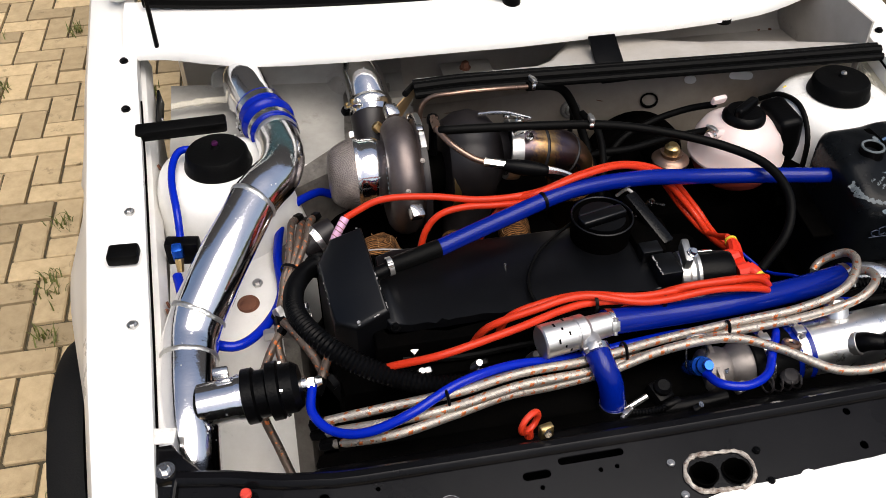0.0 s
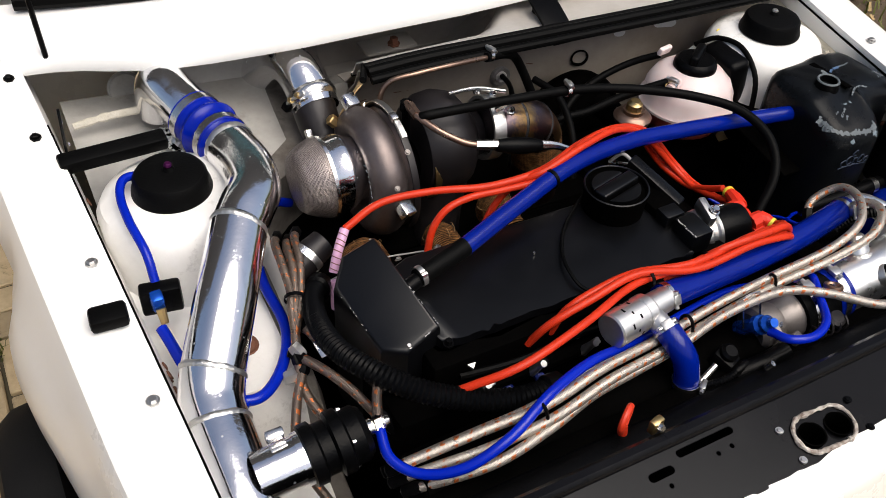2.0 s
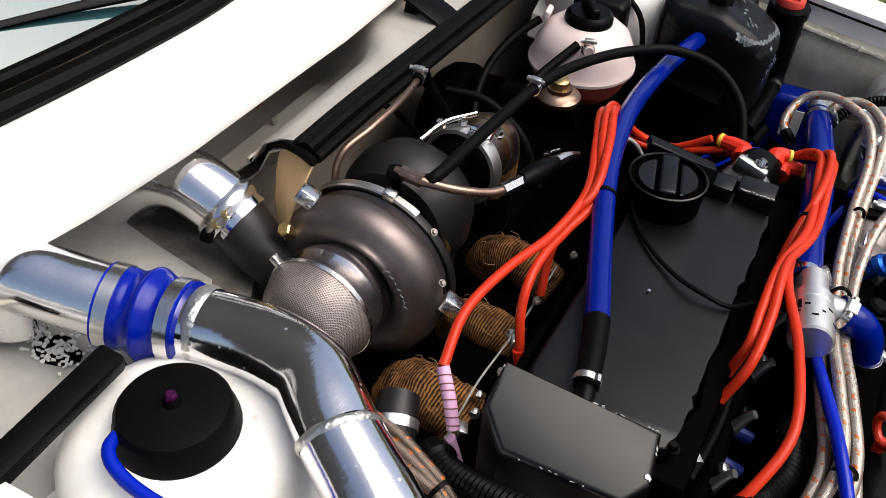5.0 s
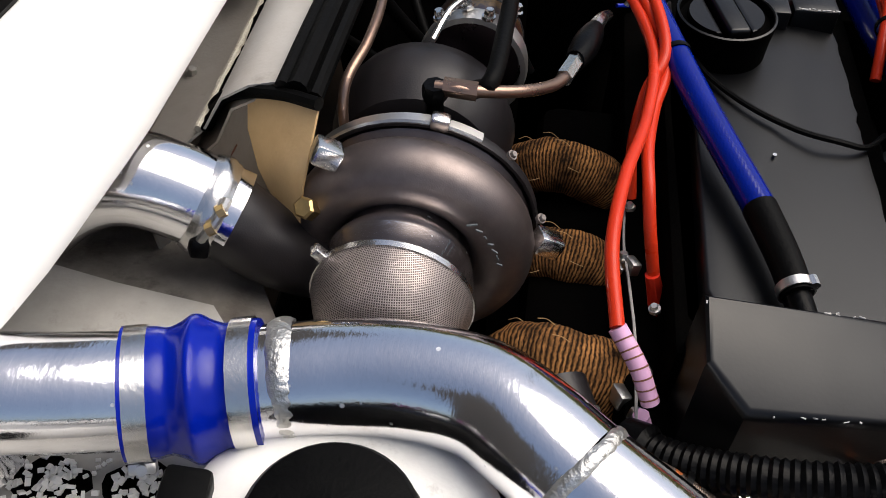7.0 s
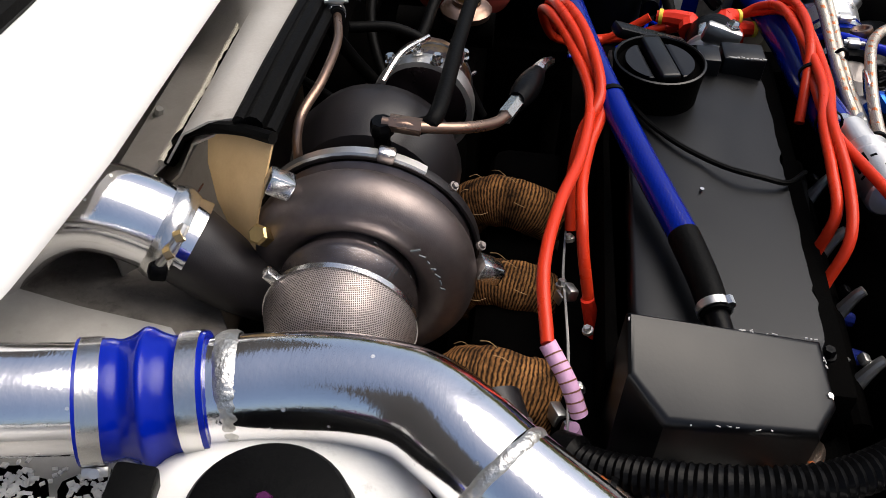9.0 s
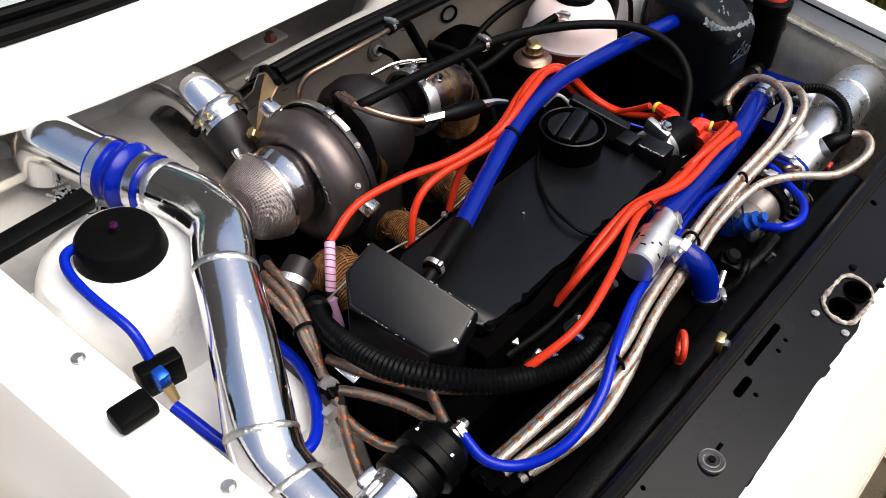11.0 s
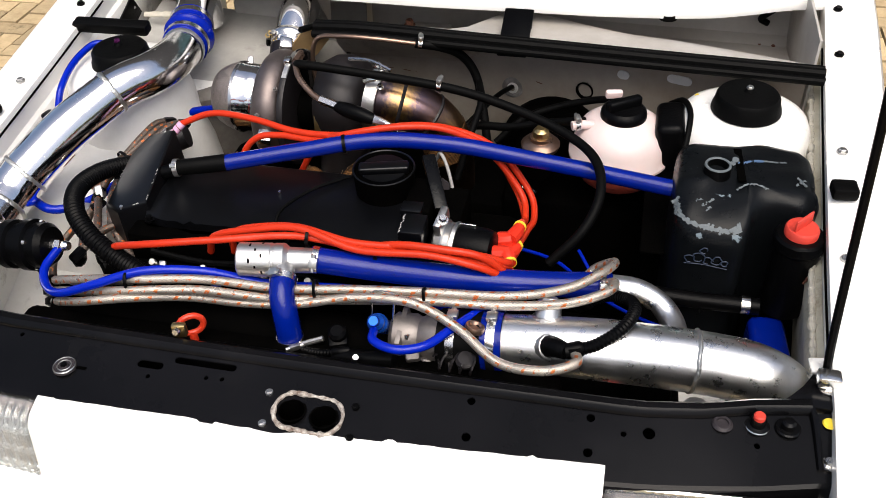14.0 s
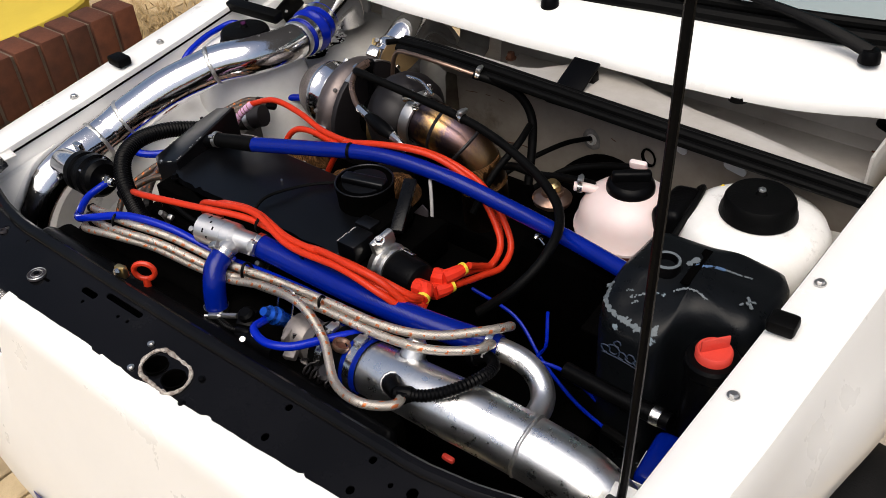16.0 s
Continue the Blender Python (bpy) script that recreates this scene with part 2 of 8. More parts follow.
def make_polished():
    """Hand-polished aluminium: bright, with smears and fine scratches."""
    m = mat("polished_alu", (0.90, 0.895, 0.905), (0.78, 0.775, 0.79), rough=0.11, metal=1, scale=22, fine=180, bump=0.06, rvar=0.07)
    n, l, b = nodes_of(m)
    tc = n.new("ShaderNodeTexCoord")
    mp = n.new("ShaderNodeMapping")
    mp.inputs["Scale"].default_value = (30, 700, 700)
    l.new(tc.outputs["Object"], mp.inputs["Vector"])
    s = n.new("ShaderNodeTexNoise")
    s.inputs["Scale"].default_value = 1.0
    s.inputs["Detail"].default_value = 4
    l.new(mp.outputs["Vector"], s.inputs["Vector"])
    bp = n.new("ShaderNodeBump")
    bp.inputs["Strength"].default_value, bp.inputs["Distance"].default_value = 0.05, 0.001
    l.new(s.outputs["Fac"], bp.inputs["Height"])
    # dull specks and water marks
    sp_n = n.new("ShaderNodeTexVoronoi")
    sp_n.inputs["Scale"].default_value = 90
    l.new(tc.outputs["Object"], sp_n.inputs["Vector"])
    sp_r = n.new("ShaderNodeMapRange")
    for k, v in (("From Min", 0.10), ("From Max", 0.16), ("To Min", 0.45), ("To Max", 0.0)):
        sp_r.inputs[k].default_value = v
    l.new(sp_n.outputs["Distance"], sp_r.inputs["Value"])
    gate = n.new("ShaderNodeTexNoise")
    gate.inputs["Scale"].default_value = 35
    l.new(tc.outputs["Object"], gate.inputs["Vector"])
    gr = n.new("ShaderNodeMapRange")
    gr.inputs["From Min"].default_value, gr.inputs["From Max"].default_value = 0.52, 0.62
    l.new(gate.outputs["Fac"], gr.inputs["Value"])
    gm = n.new("ShaderNodeMath")
    gm.operation = "MULTIPLY"
    l.new(sp_r.outputs["Result"], gm.inputs[0])
    l.new(gr.outputs["Result"], gm.inputs[1])
    ga = n.new("ShaderNodeMath")
    ga.operation = "ADD"
    l.new(gm.outputs[0], ga.inputs[0])
    l.new(b.inputs["Roughness"].links[0].from_socket, ga.inputs[1])
    l.new(ga.outputs[0], b.inputs["Roughness"])
    old = b.inputs["Normal"].links[0].from_node
    l.new(bp.outputs["Normal"], old.inputs["Normal"])
    return m


polished_alu = make_polished()
satin_alu = mat("satin_alu", (0.70, 0.69, 0.68), (0.50, 0.49, 0.48), rough=0.42, metal=1, scale=30, fine=500, bump=0.1, rvar=0.1)
rough_alu = mat("brushed_alu", (0.90, 0.90, 0.89), (0.66, 0.65, 0.64), rough=0.31, metal=1, scale=48, fine=500, bump=0.12, rvar=0.2, dirt=(0.35, 0.34, 0.33), dirt_amount=0.6)


def make_braid(name="braid_steel", pale=(0.57, 0.52, 0.455), dull=(0.36, 0.31, 0.26), gap=0.55):
    """Woven stainless sleeve with flecks of orange tracer, laid out along the hose."""
    m = mat(name, pale, dull, rough=0.3, metal=0.7, scale=60, bump=0.1)
    n, l, b = nodes_of(m)
    uv = n.new("ShaderNodeUVMap")
    sep = n.new("ShaderNodeSeparateXYZ")
    l.new(uv.outputs["UV"], sep.inputs["Vector"])

    def op(kind, a, c):
        q = n.new("ShaderNodeMath")
        q.operation = kind
        for i, v in enumerate((a, c)):
            if isinstance(v, (int, float)):
                q.inputs[i].default_value = v
            else:
                l.new(v, q.inputs[i])
        return q.outputs[0]
    u, v = op("MULTIPLY", sep.outputs["X"], 3900), op("MULTIPLY", sep.outputs["Y"], 6.2832 * 11)
    a, c = op("SINE", op("ADD", u, v), 0), op("SINE", op("SUBTRACT", u, v), 0)
    height = op("MAXIMUM", a, c)
    bp = n.new("ShaderNodeBump")
    bp.inputs["Strength"].default_value, bp.inputs["Distance"].default_value = 0.35, 0.0006
    l.new(height, bp.inputs["Height"])
    l.new(bp.outputs["Normal"], b.inputs["Normal"])
    tracer = op("SINE", op("ADD", op("MULTIPLY", sep.outputs["X"], 380), op("MULTIPLY", sep.outputs["Y"], 6.2832)), 0)
    gate = n.new("ShaderNodeTexNoise")
    gate.inputs["Scale"].default_value = 130
    gtc = n.new("ShaderNodeTexCoord")
    l.new(gtc.outputs["Object"], gate.inputs["Vector"])
    tracer = op("MULTIPLY", tracer, op("GREATER_THAN", gate.outputs["Fac"], 0.51))
    fleck = op("MULTIPLY", op("GREATER_THAN", tracer, 0.45), op("GREATER_THAN", op("SINE", op("MULTIPLY", sep.outputs["Y"], 6.2832 * 4), 0), -0.15))
    wv = op("MULTIPLY", op("LESS_THAN", height, 0.25), gap)
    dark = n.new("ShaderNodeMix")
    dark.data_type = "RGBA"
    l.new(wv, dark.inputs["Factor"])
    l.new(b.inputs["Base Color"].links[0].from_socket, dark.inputs["A"])
    dark.inputs["B"].default_value = (0.16, 0.14, 0.12, 1)
    mx = n.new("ShaderNodeMix")
    mx.data_type = "RGBA"
    l.new(fleck, mx.inputs["Factor"])
    l.new(dark.outputs["Result"], mx.inputs["A"])
    mx.inputs["B"].default_value = (0.58, 0.16, 0.045, 1)
    l.new(mx.outputs["Result"], b.inputs["Base Color"])
    return m


braid = make_braid()
# the same braid in darker tones, for lines that lie in shade
shaded_braid = make_braid("braid_shaded", (0.17, 0.125, 0.10), (0.07, 0.052, 0.042), 0.7)


def make_gauze():
    """Fine woven wire over the inlet: bright wires, dark gaps."""
    m = mat("wire_gauze", (0.40, 0.35, 0.33), (0.27, 0.23, 0.21), rough=0.36, metal=0.8, scale=60, bump=0.0)
    n, l, b = nodes_of(m)
    uv = n.new("ShaderNodeUVMap")
    mp = n.new("ShaderNodeMapping")
    mp.inputs["Scale"].default_value = (1, 1, 1)
    l.new(uv.outputs["UV"], mp.inputs["Vector"])
    br = n.new("ShaderNodeTexBrick")
    br.offset = 0.0
    for k, v in (("Scale", 560.0), ("Mortar Size", 0.28), ("Brick Width", 1.0), ("Row Height", 1.0), ("Mortar Smooth", 0.6)):
        br.inputs[k].default_value = v
    l.new(mp.outputs["Vector"], br.inputs["Vector"])
    mx = n.new("ShaderNodeMix")
    mx.data_type = "RGBA"
    l.new(br.outputs["Fac"], mx.inputs["Factor"])
    mx.inputs["A"].default_value = (0.07, 0.055, 0.05, 1)
    l.new(b.inputs["Base Color"].links[0].from_socket, mx.inputs["B"])
    l.new(mx.outputs["Result"], b.inputs["Base Color"])
    bp = n.new("ShaderNodeBump")
    bp.inputs["Strength"].default_value, bp.inputs["Distance"].default_value = 0.5, 0.001
    l.new(br.outputs["Fac"], bp.inputs["Height"])
    l.new(bp.outputs["Normal"], b.inputs["Normal"])
    return m


gauze = make_gauze()


def make_wrap():
    """Scorched fibre tape wound round the exhaust runners."""
    m = mat("exhaust_wrap", (0.40, 0.185, 0.062), (0.018, 0.009, 0.005), rough=0.95, scale=48, fine=900, bump=0.9, mix=1.0, spec=0.1)
    n, l, b = nodes_of(m)
    uv = n.new("ShaderNodeUVMap")
    mp = n.new("ShaderNodeMapping")
    mp.inputs["Scale"].default_value = (1, 0.06, 0)
    l.new(uv.outputs["UV"], mp.inputs["Vector"])
    wv = n.new("ShaderNodeTexWave")
    wv.bands_direction = "X"
    wv.inputs["Scale"].default_value = 125
    wv.inputs["Distortion"].default_value = 3.2
    wv.inputs["Detail"].default_value = 4
    wv.inputs["Detail Scale"].default_value = 5
    l.new(mp.outputs["Vector"], wv.inputs["Vector"])
    mx = n.new("ShaderNodeMix")
    mx.data_type = "RGBA"
    l.new(wv.outputs["Fac"], mx.inputs["Factor"])
    mx.inputs["A"].default_value = (0.012, 0.007, 0.004, 1)
    l.new(b.inputs["Base Color"].links[0].from_socket, mx.inputs["B"])
    l.new(mx.outputs["Result"], b.inputs["Base Color"])
    bp = n.new("ShaderNodeBump")
    bp.inputs["Strength"].default_value, bp.inputs["Distance"].default_value = 0.5, 0.0008
    l.new(wv.outputs["Fac"], bp.inputs["Height"])
    l.new(bp.outputs["Normal"], b.inputs["Normal"])
    return m


exhaust_wrap = make_wrap()
frayed_fibre = mat("frayed_fibre", (0.42, 0.26, 0.12), (0.25, 0.14, 0.06), rough=0.9, scale=60, bump=0.2)


def make_heat_steel():
    """Stainless downpipe, tinted gold, purple and brown by heat."""
    m = mat("heat_tinted_steel", (0.40, 0.24, 0.12), (0.14, 0.09, 0.09), rough=0.3, metal=1, scale=18, bump=0.1, mix=1.0)
    n, l, b = nodes_of(m)
    uv = n.new("ShaderNodeUVMap")
    sep = n.new("ShaderNodeSeparateXYZ")
    l.new(uv.outputs["UV"], sep.inputs["Vector"])
    ns = n.new("ShaderNodeTexNoise")
    ns.inputs["Scale"].default_value = 30
    ad = n.new("ShaderNodeMath")
    ad.operation = "MULTIPLY_ADD"
    ad.inputs[1].default_value = 0.03
    l.new(ns.outputs["Fac"], ad.inputs[0])
    l.new(sep.outputs["X"], ad.inputs[2])
    mr = n.new("ShaderNodeMapRange")
    mr.inputs["From Max"].default_value = 0.17
    l.new(ad.outputs[0], mr.inputs["Value"])
    cr = n.new("ShaderNodeValToRGB")
    stops = ((0.0, (0.10, 0.08, 0.09)), (0.22, (0.12, 0.09, 0.10)), (0.34, (0.55, 0.33, 0.12)), (0.46, (0.14, 0.10, 0.12)),
             (0.62, (0.22, 0.13, 0.10)), (0.8, (0.42, 0.24, 0.10)), (1.0, (0.16, 0.10, 0.07)))
    while len(cr.color_ramp.elements) < len(stops):
        cr.color_ramp.elements.new(0.5)
    for e, (p, c) in zip(cr.color_ramp.elements, stops):
        e.position, e.color = p, (*c, 1)
    l.new(mr.outputs["Result"], cr.inputs["Fac"])
    l.new(cr.outputs["Color"], b.inputs["Base Color"])
    return m


heat_steel = make_heat_steel()


def make_worn_tank():
    """Black paint on a plastic tank, flaked through to pale grey-blue along the front shoulder."""
    m = mat("worn_tank_paint", (0.003, 0.0036, 0.0044), (0.006, 0.007, 0.008), rough=0.3, scale=18, bump=0.12, spec=0.14)
    n, l, b = nodes_of(m)
    tc = n.new("ShaderNodeTexCoord")
    ns = n.new("ShaderNodeTexNoise")
    ns.inputs["Scale"].default_value = 34
    ns.inputs["Detail"].default_value = 9
    ns.inputs["Roughness"].default_value = 0.62
    l.new(tc.outputs["Object"], ns.inputs["Vector"])
    sep = n.new("ShaderNodeSeparateXYZ")
    l.new(tc.outputs["Object"], sep.inputs["Vector"])
    band_z = n.new("ShaderNodeMapRange")
    for k, v in (("From Min", 0.225), ("From Max", 0.262), ("To Min", -0.04), ("To Max", 0.11)):
        band_z.inputs[k].default_value = v
    l.new(sep.outputs["Z"], band_z.inputs["Value"])
    band_y = n.new("ShaderNodeMapRange")
    for k, v in (("From Min", -0.074), ("From Max", -0.090), ("To Min", -0.16), ("To Max", 0.02)):
        band_y.inputs[k].default_value = v
    l.new(sep.outputs["Y"], band_y.inputs["Value"])
    ad = n.new("ShaderNodeMath")
    l.new(band_z.outputs["Result"], ad.inputs[0])
    l.new(band_y.outputs["Result"], ad.inputs[1])
    ad2 = n.new("ShaderNodeMath")
    l.new(ad.outputs[0], ad2.inputs[0])
    l.new(ns.outputs["Fac"], ad2.inputs[1])
    gt = n.new("ShaderNodeMapRange")
    gt.inputs["From Min"].default_value, gt.inputs["From Max"].default_value = 0.64, 0.66
    l.new(ad2.outputs[0], gt.inputs["Value"])
    mx = n.new("ShaderNodeMix")
    mx.data_type = "RGBA"
    l.new(gt.outputs["Result"], mx.inputs["Factor"])
    l.new(b.inputs["Base Color"].links[0].from_socket, mx.inputs["A"])
    mx.inputs["B"].default_value = (0.16, 0.20, 0.225, 1)
    l.new(mx.outputs["Result"], b.inputs["Base Color"])
    return m


tank_paint = make_worn_tank()


def make_white_plastic():
    m = mat("milky_plastic", (0.70, 0.585, 0.565), (0.62, 0.48, 0.46), rough=0.32, scale=14, bump=0.02)
    b = nodes_of(m)[2]
    b.inputs["Subsurface Weight"].default_value = 0.25
    b.inputs["Subsurface Radius"].default_value = (0.02, 0.012, 0.01)
    return m


milky_plastic = make_white_plastic()


def make_pieces(name, a, c, rough=0.85, scale=25, moss=None):
    """Paving or brick whose tone differs from piece to piece."""
    m = mat(name, a, c, rough=rough, scale=scale, fine=350, bump=0.5, mix=0.7, dirt=moss, dirt_amount=0.8 if moss else 0)
    n, l, b = nodes_of(m)
    oi = n.new("ShaderNodeObjectInfo")
    geo = n.new("ShaderNodeNewGeometry")
    ad = n.new("ShaderNodeMath")
    ad.operation = "ADD"
    l.new(oi.outputs["Random"], ad.inputs[0])
    l.new(geo.outputs["Random Per Island"], ad.inputs[1])
    fr = n.new("ShaderNodeMath")
    fr.operation = "FRACT"
    l.new(ad.outputs[0], fr.inputs[0])
    mr = n.new("ShaderNodeMapRange")
    mr.inputs["To Min"].default_value, mr.inputs["To Max"].default_value = 0.62, 1.2
    l.new(fr.outputs[0], mr.inputs["Value"])
    hs = n.new("ShaderNodeHueSaturation")
    l.new(mr.outputs["Result"], hs.inputs["Value"])
    l.new(b.inputs["Base Color"].links[0].from_socket, hs.inputs["Color"])
    l.new(hs.outputs["Color"], b.inputs["Base Color"])
    return m


paver_mat = make_pieces("sand_paver", (0.56, 0.43, 0.25), (0.38, 0.28, 0.155), moss=(0.07, 0.05, 0.02))
brick_mat = make_pieces("red_brown_brick", (0.105, 0.030, 0.011), (0.036, 0.011, 0.005), scale=16)
joint_mat = mat("joint_sand", (0.07, 0.055, 0.03), (0.03, 0.028, 0.012), rough=0.95, scale=20, fine=150, bump=0.8)
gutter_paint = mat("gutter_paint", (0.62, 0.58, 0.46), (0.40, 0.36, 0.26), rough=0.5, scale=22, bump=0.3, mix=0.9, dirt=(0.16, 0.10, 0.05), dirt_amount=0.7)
gold_weave = mat("gold_weave", (0.62, 0.42, 0.10), (0.40, 0.24, 0.05), rough=0.7, scale=30, bump=0.5)
mortar_mat = mat("mortar", (0.16, 0.125, 0.09), (0.08, 0.06, 0.045), rough=0.95, scale=40, bump=0.8)
sand_mat = mat("sandy_ground", (0.44, 0.35, 0.22), (0.30, 0.23, 0.14), rough=0.95, scale=6, fine=80, bump=0.6)
soil_mat = mat("soil", (0.075, 0.05, 0.03), (0.13, 0.10, 0.06), rough=0.95, scale=25, bump=1.0)
grass_mat = mat("grass", (0.09, 0.11, 0.02), (0.16, 0.14, 0.03), rough=0.7, scale=30, bump=0.0)
petal_mat = mat("yellow_petal", (0.80, 0.58, 0.01), (0.7, 0.45, 0.01), rough=0.6, scale=40, bump=0.0)
yellow_wall_mat = mat("yellow_render", (0.62, 0.46, 0.05), (0.55, 0.40, 0.05), rough=0.8, scale=8, bump=0.3)
straw_mat = mat("dry_straw", (0.46, 0.33, 0.16), (0.28, 0.19, 0.09), rough=0.9, scale=40, bump=0.5)
purple_nut = mat("purple_anodised", (0.07, 0.005, 0.06), (0.05, 0.004, 0.04), rough=0.35, metal=0.6, scale=60, bump=0.05)
# for the unseen walls that darken reflections
blocker_dark = mat("blocker_dark", (0.026, 0.026, 0.028), (0.017, 0.017, 0.019), rough=0.9, scale=4, bump=0.4)
bronze = mat("bronze_line", (0.30, 0.20, 0.15), (0.18, 0.11, 0.08), rough=0.3, metal=0.9, scale=40, bump=0.05)
rough_edge = mat("rough_cut_edge", (0.62, 0.58, 0.52), (0.10, 0.05, 0.03), rough=0.6, metal=0.3, scale=120, fine=500, bump=0.9, mix=1.0)


# ---- mesh helpers ----
ORIGIN = {}


def put(name, bm, material, parent=None, label="", smooth=True, auto=35.0):
    me = bpy.data.meshes.new(name)
    off = ORIGIN.get(parent, Vector((0, 0, 0)))
    if off.length:
        bmesh.ops.translate(bm, verts=bm.verts, vec=-off)
    bmesh.ops.recalc_face_normals(bm, faces=bm.faces)
    lim = radians(auto)
    for f in bm.faces:
        f.smooth = smooth
    for e in bm.edges:
        if len(e.link_faces) == 2 and e.calc_face_angle(0) > lim:
            e.smooth = False
    bm.to_mesh(me)
    bm.free()
    me.materials.append(material)
    ob = new(name, me)
    ob.parent = parent
    ORIGIN[ob] = off.copy()
    if label:
        ob["label"] = label
    return ob


def part(name, bm, material, parent, label="", **kw):
    return put(name, bm, material, parent, label, **kw)


def solo(name, bm, material, label, category, group="", kind="", **kw):
    return tagged(put(name, bm, material, None, **kw), label, category, group, kind)


def thing(name, at, label, category, group="", kind=""):
    ob = new(name)
    ob.empty_display_size = 0.05
    ob.location = at
    ORIGIN[ob] = Vector(at)
    return tagged(ob, label, category, group, kind)


def spline(pts, n=6):
    """Points along a smooth curve through pts."""
    p = [Vector(q) for q in pts]
    q = [2 * p[0] - p[1], *p, 2 * p[-1] - p[-2]]
    out = []
    for i in range(len(p) - 1):
        a, b, c, d = q[i:i + 4]
        for k in range(n):
            s = k / n
            out.append(0.5 * (2 * b + (c - a) * s + (2 * a - 5 * b + 4 * c - d) * s * s + (3 * b - a - 3 * c + d) * s ** 3))
    out.append(p[-1])
    return out


def resample(c, step):
    """The curve c at even steps."""
    out, left = [c[0]], step
    for a, b in zip(c, c[1:]):
        d = (b - a).length
        pos = 0.0
        while d - pos >= left and d > 0:
            pos += left
            out.append(a.lerp(b, pos / d))
            left = step
        left -= d - pos
    if (out[-1] - c[-1]).length > step * 0.3:
        out.append(c[-1])
    return out


def tube(pts, r, seg=12, n=6, bm=None, caps=True, curved=True, rmod=None, step=None, flat=1.0):
    """A tube along pts; r: one radius or one for each of pts; rmod(s): a factor along the length in metres."""
    bm = bm or bmesh.new()
    uv = bm.loops.layers.uv.verify()
    c = spline(pts, n) if curved else [Vector(p) for p in pts]
    if step:
        c = resample(c, step)
    rad = list(r) if isinstance(r, (list, tuple)) else [r, r]
    lens = [0.0]
    for a, b in zip(c, c[1:]):
        lens.append(lens[-1] + (b - a).length)
    t0 = (c[1] - c[0]).normalized()
    nrm = t0.orthogonal().normalized()
    rings = []
    for i, p in enumerate(c):
        t = (c[min(i + 1, len(c) - 1)] - c[max(i - 1, 0)]).normalized()
        nrm = (nrm - t * nrm.dot(t)).normalized()
        b = t.cross(nrm)
        f = lens[i] / lens[-1] * (len(rad) - 1)
        k = min(int(f), len(rad) - 2)
        rr = rad[k] + (rad[k + 1] - rad[k]) * (f - k)
        if rmod:
            rr *= rmod(lens[i])
        rings.append([bm.verts.new(p + (nrm * math.cos(2 * math.pi * j / seg) + b * flat * math.sin(2 * math.pi * j / seg)) * rr) for j in range(seg)])
    for i in range(len(rings) - 1):
        for j in range(seg):
            f = bm.faces.new((rings[i][j], rings[i][(j + 1) % seg], rings[i + 1][(j + 1) % seg], rings[i + 1][j]))
            for lp, (du, dv) in zip(f.loops, ((0, 0), (0, 1), (1, 1), (1, 0))):
                lp[uv].uv = (lens[i + du], (j + dv) / seg)
    if caps:
        bm.faces.new(rings[0][::-1])
        bm.faces.new(rings[-1])
    return bm


def axis_m(at, way):
    """A frame at that place with its z axis along way."""
    return Matrix.Translation(at) @ Vector(way).to_track_quat("Z", "Y").to_matrix().to_4x4()


def lathe(profile, m, seg=24, bm=None, arc=None):
    """A body turned from (radius, height) pairs round the z axis of m; arc: a dome whose last point is its crown, laid out by arc length."""
    bm = bm or bmesh.new()
    uv = bm.loops.layers.uv.verify()
    rings = []
    for r, h in profile:
        if r < 1e-6:
            rings.append([bm.verts.new(m @ Vector((0, 0, h)))])
        else:
            rings.append([bm.verts.new(m @ Vector((r * math.cos(2 * math.pi * j / seg), r * math.sin(2 * math.pi * j / seg), h))) for j in range(seg)])
    arcs = {}
    if arc:
        run, prev = 0.0, profile[-1]
        for ring, pr in zip(reversed(rings), reversed(profile)):
            run += math.hypot(pr[0] - prev[0], pr[1] - prev[1])
            prev = pr
            for v in ring:
                arcs[v] = run
    for a, b in zip(rings, rings[1:]):
        for j in range(seg):
            k = (j + 1) % seg
            if len(a) == 1 and len(b) == 1:
                continue
            if len(a) == 1:
                vs = (a[0], b[k], b[j])
            elif len(b) == 1:
                vs = (a[j], a[k], b[0])
            else:
                vs = (a[j], a[k], b[k], b[j])
            f = bm.faces.new(vs)
            for lp in f.loops:
                q = m.inverted() @ lp.vert.co
                if arc:
                    k = arcs[lp.vert] / max(1e-6, math.hypot(q.x, q.y))
                    lp[uv].uv = (q.x * k, q.y * k) if arcs[lp.vert] > 1e-6 else (0, 0)
                else:
                    lp[uv].uv = (q.x, q.y)
    return bm


def box(size, m, bevel=0.003, bm=None, seg=2):
    bm = bm or bmesh.new()
    made = bmesh.ops.create_cube(bm, size=1.0, matrix=m @ Matrix.Diagonal((*size, 1)))["verts"]
    if bevel:
        edges = list({e for v in made for e in v.link_edges})
        bmesh.ops.bevel(bm, geom=edges, offset=bevel, segments=seg, affect="EDGES", profile=0.5)
    return bm


